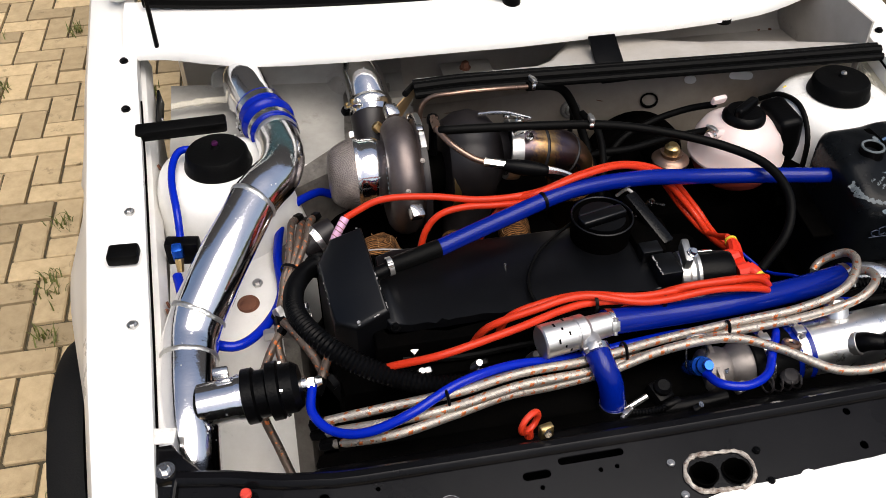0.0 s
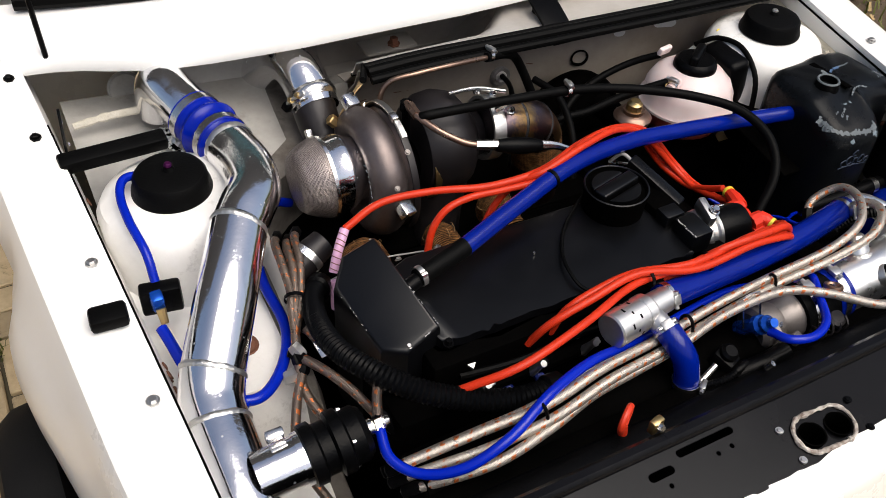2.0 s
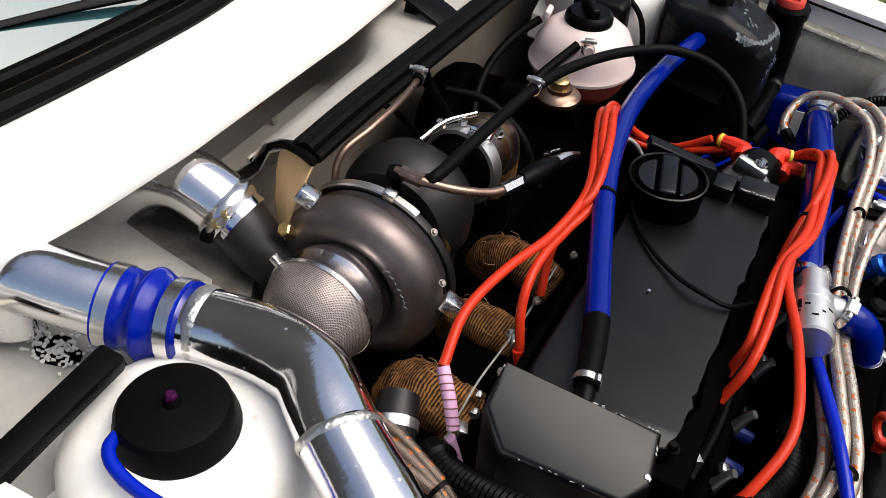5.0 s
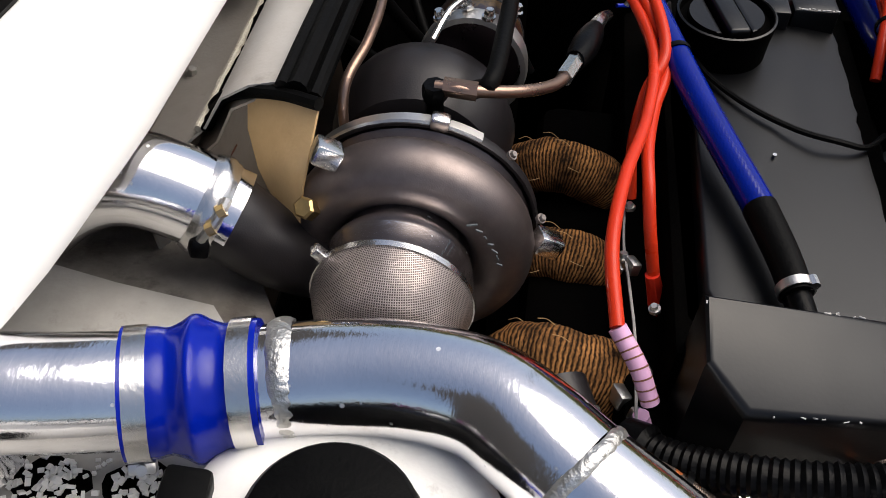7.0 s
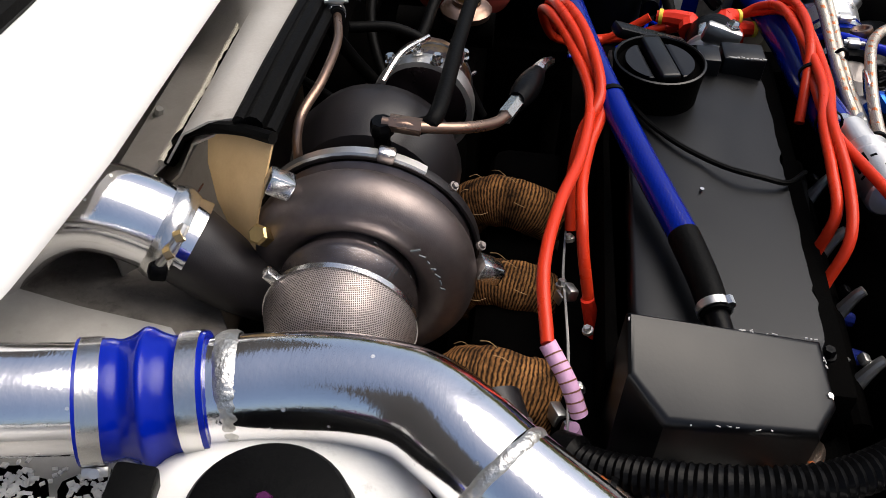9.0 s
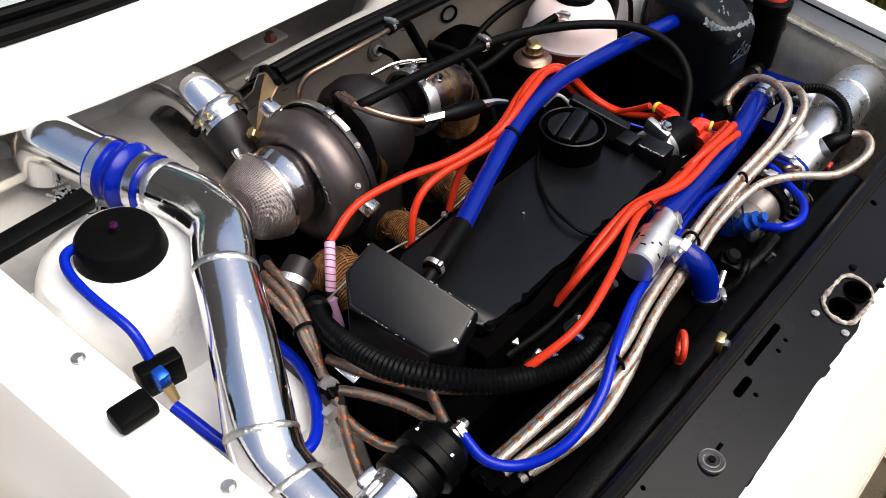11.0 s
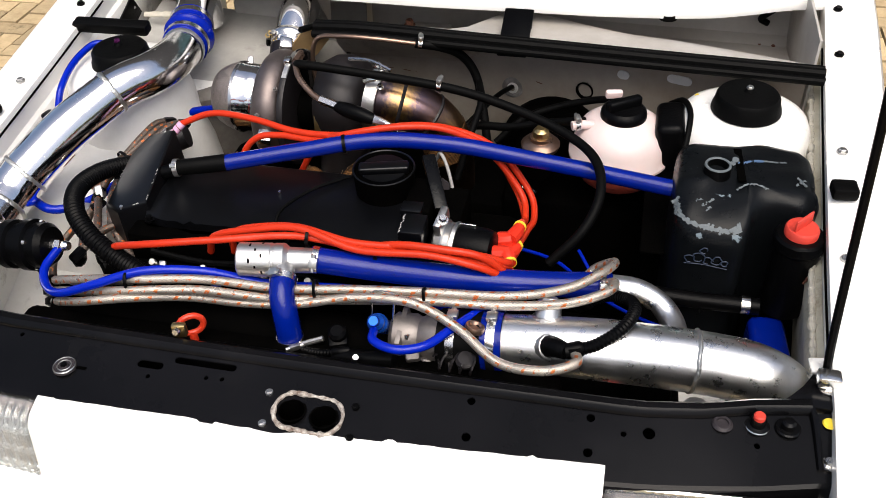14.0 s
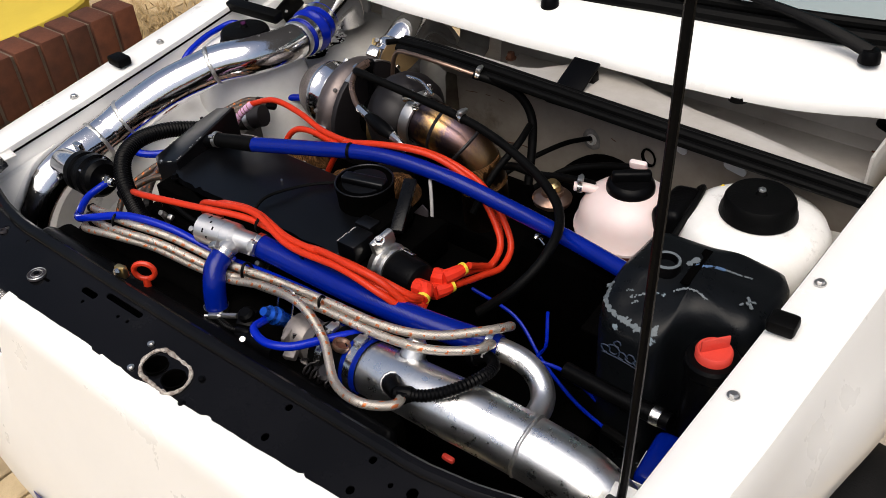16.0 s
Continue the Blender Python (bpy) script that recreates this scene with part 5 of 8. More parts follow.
part("filler_grip", box((0.072, 0.020, 0.012), m @ pose(0, 0, 0.0165, 0, 0, 14), 0.003, seg=3), cover_black, oc)
# ignition parts on the far end of the cover
ig = part("ignition_block", box((0.040, 0.080, 0.030), pose(0.076, 0.205, 0.798, 0, 0, 2), 0.005), engine_dark, engine, "black ignition sensor block")
run = Vector((0.036, -0.080, -0.034))
part("block_tab", box((run.length, 0.020, 0.012), Matrix.Translation((0.091, 0.2285, 0.818)) @ run.to_track_quat("X", "Z").to_matrix().to_4x4(), 0.003), moulded_black, ig)
part("block_lid", box((0.034, 0.044, 0.034), pose(0.082, 0.132, 0.801, 0, 0, 1), 0.003), cover_black, ig)
part("block_step", box((0.030, 0.024, 0.022), pose(0.072, 0.169, 0.807, 0, 0, 1), 0.002), cover_black, ig)
chip = random.Random(12)
for k in range(9):
    part("paint_chip", box((chip.uniform(0.002, 0.006), chip.uniform(0.001, 0.0022), 0.0009), pose(0.0665 + chip.uniform(0, 0.002), 0.112 + 0.0045 * k, 0.8177, 0, 0, 90 + chip.uniform(-20, 20)), 0), chip_grey, ig)
cb = part("coil_bracket", slab([(0.0, 0.0), (0.046, 0.004), (0.044, 0.060), (0.034, 0.068), (0.010, 0.040)], 0, 0.003, 0.0008, m=pose(0.060, 0.256, 0.730, 82, 0, 6)), coil_grey, engine, "dark metal bracket beside the cam cover")
bolt((0.120, 0.236, 0.756), (0.1, -0.95, 0.3), 0.006, 0.007, cb, bright_steel, name="bracket_bolt")
bolt((0.098, 0.242, 0.742), (0.1, -0.95, 0.3), 0.004, 0.005, cb, bright_steel, name="bracket_bolt")
DM = axis_m((0.165, 0.147, 0.772), (1, -0.12, 0.05)) @ Matrix.Scale(0.84, 4)
ds = part("distributor", lathe([(0.0, -0.03), (0.036, -0.03), (0.0372, -0.022), (0.0365, 0.018), (0.033, 0.030), (0.026, 0.034), (0.0, 0.035)], DM, 28), black_plastic, engine, "black distributor cap")
part("distributor_seat", lathe([(0.034, -0.066), (0.040, -0.062), (0.042, -0.050), (0.038, -0.046), (0.038, -0.038), (0.041, -0.034), (0.040, -0.028), (0.02, -0.028), (0.02, -0.066)], DM, 28), dull_alu, ds, "bare cast distributor body")
part("seat_ear", box((0.012, 0.040, 0.024), pose(0.118, 0.150, 0.812, 12, 0, -8), 0.004), dull_alu, ds)
bolt((0.122, 0.140, 0.822), (0.2, -0.3, 0.9), 0.006, 0.007, ds, bright_steel, name="seat_bolt")
for k, a in enumerate((60, 200)):
    part("cap_clip", box((0.034, 0.010, 0.0025), DM @ Matrix.Rotation(radians(a), 4, "Z") @ pose(0.0385, 0, -0.018, 0, 90, 0), 0.0008), bright_steel, ds)
for y, z, dy in ((0.170, 0.772, 0.5), (0.152, 0.760, 0.34), (0.130, 0.780, -0.24), (0.118, 0.766, -0.4)):
    a = Vector((0.194, y, z))
    bend, tip = a + Vector((0.020, 0.002 * dy, 0.004)), a + Vector((0.026, dy * 0.075, 0.002))
    bt2 = part("boot", tube([a, a + Vector((0.012, 0.0, 0.002)), bend], [0.0125, 0.0125, 0.0115], 10, 3), boot_red, ds, "red rubber lead boot")
    part("boot_arm", tube([bend + Vector((-0.004, -dy * 0.006, 0)), bend.lerp(tip, 0.45), tip], [0.0115, 0.0105, 0.0072], 10, 3), boot_red, bt2)
    part("boot_mark", band(bend.lerp(tip, 0.86), tip - bend, 0.0082, 0.0045), yellow_mark, bt2, "yellow marking ring")
# injectors and plugs along the front of the head
for k in range(4):
    x = -0.285 + 0.077 * k
    s = part("injector", tube([(x, 0.065, 0.735), (x + 0.004, 0.055, 0.757), (x + 0.005, 0.050, 0.764)], [0.007, 0.0055, 0.0045], 10, 4), dull_alu, engine, "bright injector body")
    part("injector_plug", box((0.010, 0.009, 0.008), pose(x + 0.014, 0.060, 0.752, 30, 0, 10), 0.002), dull_alu if k in (0, 2) else black_plastic, s)
for p in ((-0.274, 0.093, 0.745), (-0.198, 0.092, 0.745), (-0.12, 0.09, 0.748)):
    part("plug_terminal", box((0.016, 0.012, 0.014), pose(p[0], p[1], p[2] - 0.008, 12, 0, 8), 0.003), dull_alu, engine, "bright metal plug terminal")
for p, w, r in (((-0.333, 0.290, 0.749), (1, 0, 0.1), 0.006), ((-0.30, 0.30, 0.735), (0.9, 0.2, 0.3), 0.005), ((-0.215, 0.305, 0.742), (0.3, 0.1, 1), 0.006), ((-0.285, 0.285, 0.765), (0, 0.3, 1), 0.005), ((-0.16, 0.30, 0.748), (0.2, 0.3, 1), 0.005), ((-0.06, 0.295, 0.74), (0.2, 0.3, 1), 0.005)):
    bolt(p, w, r * 0.7, r, engine, dull_alu, name="manifold_nut")
part("injector_lead", tube([(-0.30, 0.085, 0.752), (-0.22, 0.078, 0.748), (-0.12, 0.08, 0.752), (-0.04, 0.07, 0.745)], 0.005, 8, 5), black_rubber, engine)
part("rail_bracket", slab([(-0.012, -0.010), (0.016, -0.008), (0.018, 0.004), (0.004, 0.012), (-0.010, 0.008)], 0, 0.004, 0.001, m=pose(-0.283, 0.094, 0.768, 20, -10, 40)), dull_alu, engine, "bright alloy bracket beside the cam cover")
part("fuel_rail", tube([(-0.33, 0.07, 0.735), (0.0, 0.07, 0.735)], 0.010, 10, 2, curved=False), engine_dark, engine)
part("thin_wire", tube([(-0.10, 0.302, 0.752), (-0.186, 0.304, 0.738), (-0.25, 0.302, 0.752), (-0.317, 0.300, 0.765), (-0.382, 0.298, 0.755)], 0.0012, 6, 6), grey_lead_mat, engine, "thin grey wire along the exhaust ports")
for p, sz in (((-0.110, 0.302, 0.690), 0.010), ((-0.196, 0.302, 0.706), 0.011), ((-0.222, 0.298, 0.742), 0.012), ((-0.330, 0.302, 0.710), 0.014), ((-0.372, 0.296, 0.748), 0.011)):
    part("port_terminal", box((sz * 1.3, sz * 0.8, sz), pose(*p, 18, 10, 25), 0.002), dull_alu, engine, "bright metal terminal by the exhaust port")
# wrapped exhaust runners behind the head
for x, dy, dz, r in ((-0.075, 0.004, 0.030, 0.027), (-0.174, -0.004, 0.010, 0.026), (-0.302, -0.008, 0.016, 0.036)):
    path = [(x, 0.300 + dy, 0.650 + dz), (x, 0.318 + dy, 0.668 + dz), (x, 0.340 + dy, 0.679 + dz), (x + 0.003, 0.364 + dy, 0.680 + dz), (x + 0.007, 0.388 + dy, 0.668 + dz), (x + 0.012, 0.402 + dy, 0.645 + dz)]
    bm = tube(path, r * 0.95, 30, 10, step=0.003)
    bm.normal_update()
    for v in bm.verts:
        lump = 0.11 * noise.noise(v.co * 38) + 0.06 * noise.noise(v.co * 110) + 0.035 * noise.noise(v.co * 300)
        v.co += v.normal * r * lump
    run = part("exhaust_runner", bm, exhaust_wrap, engine, "exhaust runner bound in scorched brown wrap")
    for k in range(7):
        q, w = along(path, 0.2 + 0.1 * k)
        side = Vector((math.cos(k * 2.4), 0.3, abs(math.sin(k * 2.4)))).normalized()
        part("frayed_thread", tube([q + side * r, q + side * (r + 0.004) + w * 0.006, q + side * (r + 0.003) + w * 0.014], 0.00032, 5, 3), frayed_fibre, run)
# two black boxes added to darken the space behind the head
part("exhaust_manifold", box((0.46, 0.10, 0.10), pose(-0.17, 0.335, 0.635), 0.02), engine_dark, engine, "black box added below the exhaust runners")
part("rear_shield", box((0.56, 0.20, 0.28), pose(-0.10, 0.52, 0.50), 0.03), engine_dark, engine, "black box added behind the engine to darken the gap")
for x in (-0.245, -0.20):
    part("blue_injector", tube([(x, 0.080, 0.728), (x + 0.004, 0.060, 0.722), (x + 0.008, 0.030, 0.712)], [0.006, 0.0075, 0.006], 10, 3), sticker_navy, engine, "dark blue injector body")
part("gearbox", box((0.30, 0.25, 0.26), pose(0.33, 0.2, 0.40), 0.05, seg=3), engine_dark, engine)
for x, y, z in ((-0.245, 0.285, 0.76), (-0.375, 0.295, 0.757)):
    part("spark_plug_boot", tube([(x, y, z), (x - 0.002, y - 0.012, z - 0.04)], [0.006, 0.008], 10, 2, curved=False), boot_red if x > -0.3 else pink_wrap, engine)

# ---- turbocharger ----
AX = Vector((1.0, 0.0, 0.0)).normalized()
TC = Vector((-0.240, 0.478, 0.764))
turbo = thing("turbocharger", (-0.2, 0.47, 0.62), "large turbocharger with cast grey compressor and gauze inlet", "turbocharger")
# volute: a swelling ring round the axis
bm = bmesh.new()
m = axis_m(TC, AX)
n1, n2 = 48, 16
rings = []
for i in range(n1 + 1):
    a = 2 * math.pi * i / n1
    rr = 0.022 + 0.008 * ((i / n1 + 0.15) % 1.0)
    c = 0.099 - rr
    rings.append([bm.verts.new(m @ Vector(((c + rr * math.cos(2 * math.pi * j / n2)) * math.cos(a), (c + rr * math.cos(2 * math.pi * j / n2)) * math.sin(a), rr * 1.05 * math.sin(2 * math.pi * j / n2)))) for j in range(n2)])
for a, b in zip(rings, rings[1:]):
    for j in range(n2):
        bm.faces.new((a[j], a[(j + 1) % n2], b[(j + 1) % n2], b[j]))
cp = part("compressor_housing", bm, cast_grey, turbo, "cast grey compressor volute")
for k, ln in enumerate((9, 6, 3, 5, 6, 6, 5)):
    a = math.atan2(0.822 - 0.007 * k - TC.z, 0.425 - 0.0044 * k - TC.y)
    c = Vector((-0.2698, TC.y + 0.0742 * math.cos(a), TC.z + 0.0742 * math.sin(a)))
    part("chalk_stroke", box((0.0012, 0.0011, ln * 0.0009), Matrix.Translation(c) @ Matrix.Rotation(a + radians(30 * (k % 3) - 60), 4, "X"), 0), wear_grey, cp)
part("compressor_core", lathe([(0.0, -0.01), (0.050, -0.022), (0.049, -0.005), (0.055, 0.004), (0.070, 0.008), (0.084, 0.022), (0.092, 0.028), (0.092, 0.034), (0.05, 0.036), (0.0, 0.036)], m, 40), cast_grey, cp)
part("back_plate", lathe([(0.096, 0.026), (0.0985, 0.026), (0.0995, 0.031), (0.0985, 0.036), (0.090, 0.038), (0.0, 0.038)], m, 48), turbine_dark, cp, "dark cast back plate of the compressor")
rows = []
for k in range(31):
    a = radians(-60 + 6 * k)
    rows.append([m @ Vector((r * math.cos(a), r * math.sin(a), z)) for r, z in ((0.0985, 0.027), (0.1008, 0.028), (0.1008, 0.036), (0.0985, 0.037))])
part("clamp_band", sheet(rows, 0.0008), dull_alu, cp, "bright clamp band round the compressor")
im = axis_m(TC + Vector((0, 0.003, 0.011)), AX)
inl = part("inlet", lathe([(0.047, -0.018), (0.052, -0.032), (0.0570, -0.040), (0.0585, -0.048), (0.0588, -0.066), (0.0608, -0.069), (0.0608, -0.075)], im, 40), polished_alu, cp, "turned aluminium inlet ring")
part("inlet_clamp", band(im @ Vector((0, 0, -0.073)), AX, 0.0611, 0.005, seg=36), bright_steel, inl)
part("clamp_screw", box((0.010, 0.018, 0.008), Matrix.Translation(im @ Vector((0.050, 0.041, -0.073))) @ Euler((0.9, 0.1, 0.2)).to_matrix().to_4x4(), 0.002), bright_steel, inl)
part("inlet_gauze", lathe([(0.0609, -0.075), (0.0605, -0.080), (0.0550, -0.096), (0.0480, -0.109), (0.0410, -0.1165), (0.033, -0.119), (0.016, -0.1205), (0.0, -0.121)], im, 48, arc=True), gauze, inl, "blunt cone of wire gauze over the inlet")
for ang, sz in ((100, 0.022), (35, 0.016)):
    a = radians(ang)
    v = m.to_3x3() @ Vector((math.cos(a), math.sin(a), 0))
    part("clamp_lug", box((0.012, sz * 0.7, 0.012), Matrix.Translation(TC + v * 0.101 + AX * 0.030) @ v.to_track_quat("Z", "Y").to_matrix().to_4x4(), 0.003), bright_steel, cp)
for p, s in (((-0.244, 0.540, 0.851), 0.022), ((-0.233, 0.370, 0.770), 0.022)):
    part("clamp_block", box((s, s, s * 0.8), Matrix.Translation(p) @ Euler((0.5, 0.2, 0.3)).to_matrix().to_4x4(), 0.003), bright_steel, cp)
part("brass_plug", lathe([(0, 0.010), (0.007, 0.010), (0.009, 0.008), (0.009, -0.004)], axis_m((-0.265, 0.553, 0.812), (-0.6, 0.2, 0.7)), 6), brass, cp)
for k, p in enumerate(((-0.243, 0.378, 0.806), (-0.215, 0.405, 0.842))):
    bolt(p, (-0.2, -0.6, 0.75), 0.003, 0.004, cp, cast_dull, name="housing_bolt")
for k in range(5):
    a = radians(-5 + 11 * k)
    v = m.to_3x3() @ Vector((math.cos(a), math.sin(a), 0))
    part("clamp_hole", lathe([(0, 0.0016), (0.003, 0.0014), (0.0035, 0)], axis_m(TC + v * 0.1008 + AX * 0.031, v), 10), brass, cp)
part("centre_housing", lathe([(0.038, 0.04), (0.035, 0.06), (0.030, 0.075), (0.045, 0.085), (0.06, 0.088), (0.0, 0.10)], m, 24), engine_dark, turbo)
bandm = m @ Matrix.Translation((0, 0, 0.084))
part("hot_clamp", lathe([(0.060, -0.005), (0.064, -0.005), (0.064, 0.006), (0.060, 0.006)], bandm, 32), brass, turbo, "heat-stained clamp band")
# turbine housing with its scroll
HC = TC + AX * 0.116 + Vector((0, 0.008, 0.016))
hm = axis_m(HC, AX)
bm = lathe([(0.0, -0.045), (0.05, -0.046), (0.066, -0.040), (0.078, -0.018), (0.080, 0.006), (0.072, 0.030), (0.055, 0.044), (0.042, 0.052), (0.040, 0.066), (0.0, 0.066)], hm, 36)
th = part("turbine_housing", bm, turbine_dark, turbo, "dark heat-coated turbine housing")
part("turbine_foot", tube([HC + Vector((0, -0.01, -0.05)), HC + Vector((-0.01, -0.03, -0.11)), HC + Vector((-0.02, -0.05, -0.16))], [0.05, 0.04, 0.035], 16, 4), turbine_dark, th)
vb = HC + AX * 0.064 + Vector((0, -0.035, 0.030))
part("v_band", lathe([(0.044, -0.010), (0.049, -0.010), (0.050, 0.0), (0.049, 0.010), (0.044, 0.010)], axis_m(vb, (1, -0.05, -0.12)), 32), dull_alu, turbo, "V-band clamp on the turbine outlet")
part("v_band_bolt", tube([vb + Vector((-0.006, -0.03, 0.052)), vb + Vector((0.010, -0.03, 0.058)), vb + Vector((0.03, -0.025, 0.056))], [0.006, 0.006, 0.004], 8, 3), bright_steel, turbo)
for dx, dy, dz in ((-0.004, -0.012, 0.052), (0.012, 0.008, 0.051), (-0.002, 0.030, 0.046), (0.020, -0.034, 0.044)):
    bolt(tuple(vb + Vector((dx, dy, dz))), (0.1, dy * 8, 1), 0.0045, 0.008, turbo, bright_steel, name="v_band_nut")
part("actuator_rod", tube([vb + Vector((-0.05, 0.03, 0.055)), vb + Vector((-0.01, 0.02, 0.060)), vb + Vector((0.03, 0.0, 0.056))], 0.003, 8, 4), bright_steel, turbo)
part("oil_banjo", lathe([(0.0, 0.012), (0.009, 0.012), (0.010, 0.008), (0.010, 0.0), (0.007, -0.004), (0.007, -0.06)], axis_m((-0.187, 0.468, 0.868), (0, 0, 1)), 8), black_plastic, turbo)
# downpipe
DP = [vb + Vector((0.002, 0, 0)), vb + Vector((0.035, -0.002, -0.002)), vb + Vector((0.075, 0.004, -0.018)), vb + Vector((0.105, 0.012, -0.050)), vb + Vector((0.118, 0.018, -0.10)), vb + Vector((0.120, 0.02, -0.2))]
dpp = solo("downpipe", tube(DP, 0.041, 24, 6), heat_steel, "stainless downpipe tinted gold and purple by heat", "exhaust pipe")
for f in (0.16, 0.34):
    p, t = along(DP, f)
    part("weld", lathe([(0.041, -0.003), (0.0425, 0), (0.041, 0.003)], axis_m(p, t), 28), turbine_dark, dpp)
part("flex_wrap", tube(DP[3:5], 0.0425, 20, 4), exhaust_wrap, dpp, "braided brown sleeve")

# compressor outlet elbow into the scuttle
elbow = thing("outlet_elbow", (-0.265, 0.60, 0.79), "polished aluminium elbow on the compressor outlet", "charge pipe")
E_P = [(-0.262, 0.596, 0.806), (-0.262, 0.628, 0.824), (-0.265, 0.660, 0.838), (-0.270, 0.688, 0.840), (-0.277, 0.716, 0.830), (-0.284, 0.745, 0.808), (-0.289, 0.775, 0.778), (-0.292, 0.800, 0.748)]
part("elbow", tube(E_P, 0.0365, 28, 6), polished_alu, elbow, "polished elbow with smears")
# grey cast neck given a near-black colour for the shade round it
part("outlet_neck", tube([(-0.263, 0.610, 0.815), (-0.265, 0.592, 0.800), (-0.262, 0.56, 0.768), (-0.25, 0.53, 0.745), (-0.24, 0.50, 0.725)], [0.035, 0.033, 0.029, 0.028, 0.028], 24, 5), turbine_dark, elbow, "cast outlet neck, coloured dark for shade")
part("outlet_flange", lathe([(0.030, -0.010), (0.0375, -0.010), (0.039, -0.006), (0.0405, -0.003), (0.0405, 0.003), (0.039, 0.006), (0.0375, 0.010), (0.030, 0.010)], axis_m((-0.263, 0.614, 0.817), (-0.05, 0.85, 0.5)), 32), bright_steel, elbow, "bright V-band clamp")
part("clamp_bolt", tube([(-0.303, 0.612, 0.814), (-0.304, 0.602, 0.828), (-0.297, 0.593, 0.839), (-0.284, 0.588, 0.847)], [0.004, 0.003, 0.003, 0.004], 8, 3), dull_alu, elbow)
for q in ((-0.302, 0.598, 0.833), (-0.293, 0.591, 0.843)):
    part("clamp_nut", lathe([(0, 0.003), (0.005, 0.003), (0.005, -0.003), (0, -0.003)], axis_m(q, (0.4, -0.8, 0.3)), 6), brass, elbow)
part("clamp_lug", box((0.018, 0.014, 0.014), pose(-0.303, 0.610, 0.814, 20, 20, 30), 0.003), black_plastic, elbow)
elbow.location += Vector((-0.008, 0.014, -0.006))
# tan bracket and black clip beside the turbo
br = thing("heat_bracket", (-0.19, 0.60, 0.77), "tan stained metal bracket bolted to the firewall lip", "bracket")
bm = sheet([[(-0.184, 0.618, 0.849), (-0.196, 0.595, 0.859), (-0.207, 0.572, 0.866), (-0.217, 0.551, 0.872)], [(-0.196, 0.618, 0.825), (-0.211, 0.594, 0.836), (-0.224, 0.574, 0.843), (-0.236, 0.555, 0.848)], [(-0.216, 0.607, 0.801), (-0.229, 0.590, 0.810), (-0.242, 0.574, 0.816), (-0.252, 0.560, 0.820)], [(-0.238, 0.588, 0.782), (-0.247, 0.579, 0.784), (-0.255, 0.571, 0.786), (-0.262, 0.563, 0.788)]], 0.002)
part("bracket_plate", bm, bracket_tan, br)
part("bracket_clip", tube([(-0.153, 0.672, 0.785), (-0.166, 0.652, 0.825), (-0.184, 0.620, 0.852), (-0.202, 0.582, 0.868), (-0.218, 0.550, 0.875)], 0.0055, 8, 5), black_rubber, br, "black rubber edging")
bolt((-0.075, 0.742, 0.800), (0, 0, 1), 0.008, 0.012, car, rust, name="tray_stud")

# ---- charge pipes ----
CL = [(-0.484, 0.718, 0.790), (-0.484, 0.714, 0.828), (-0.479, 0.694, 0.850), (-0.466, 0.643, 0.845), (-0.444, 0.567, 0.834), (-0.431, 0.500, 0.840), (-0.429, 0.450, 0.846), (-0.438, 0.405, 0.850), (-0.458, 0.374, 0.850), (-0.477, 0.348, 0.846)]
CL2 = [(-0.477, 0.348, 0.846), (-0.521, 0.270, 0.820), (-0.566, 0.196, 0.779)]
CL3 = [(-0.566, 0.196, 0.779), (-0.578, 0.168, 0.764), (-0.582, 0.138, 0.756)]
CL4 = [(-0.582, 0.138, 0.756), (-0.584, 0.080, 0.745), (-0.587, 0.020, 0.722), (-0.590, -0.030, 0.66), (-0.592, -0.055, 0.56)]
cpipe = thing("charge_pipe", (-0.53, 0.2, 0.56), "welded polished aluminium charge pipe over the strut tower", "charge pipe")
R1 = 0.0355
part("pipe_bend", tube(CL, R1, 32, 8), polished_alu, cpipe)
part("pipe_straight", tube(CL2, [R1, 0.037, 0.038], 32, 8), polished_alu, cpipe)
part("pipe_mitre", tube(CL3, 0.0385, 32, 6), polished_alu, cpipe)
part("pipe_drop", tube(CL4, [0.0385, 0.040, 0.040, 0.040], 32, 8), polished_alu, cpipe, "polished pipe with dull scuffs")


def weld(at, way, r, parent, w=0.0048):
    """A flat, rippled weld bead round a pipe."""
    m = axis_m(at, way)
    bm = bmesh.new()
    n1, rings = 90, []
    for i in range(n1):
        a = 2 * math.pi * i / n1
        k = 1 + 0.25 * math.sin(i * 2.1) + 0.3 * noise.noise((i * 0.31, r * 50, 0))
        sh = 0.0012 * noise.noise((i * 0.15, 3.0, r * 90))
        rings.append([bm.verts.new(m @ Vector(((r + dr * k) * math.cos(a), (r + dr * k) * math.sin(a), dz * w * (0.85 + 0.15 * k) + sh))) for dr, dz in ((-0.0006, -1.0), (0.0010, -0.6), (0.0017, 0.0), (0.0010, 0.6), (-0.0006, 1.0))])
    for i in range(n1):
        for j in range(4):
            bm.faces.new((rings[i][j], rings[i][j + 1], rings[(i + 1) % n1][j + 1], rings[(i + 1) % n1][j]))
    return part("weld_bead", bm, weld_metal, parent, "rippled weld bead")


weld(CL2[0], (-0.6, -0.75, -0.28), R1, cpipe)
weld(CL3[0], (-0.5, -0.75, -0.42), 0.038, cpipe)
weld(CL4[0], (-0.1, -0.93, -0.30), 0.0385, cpipe)
weld((-0.433, 0.522, 0.838), (0.25, -0.96, 0.06), 0.0358, cpipe, 0.0075)
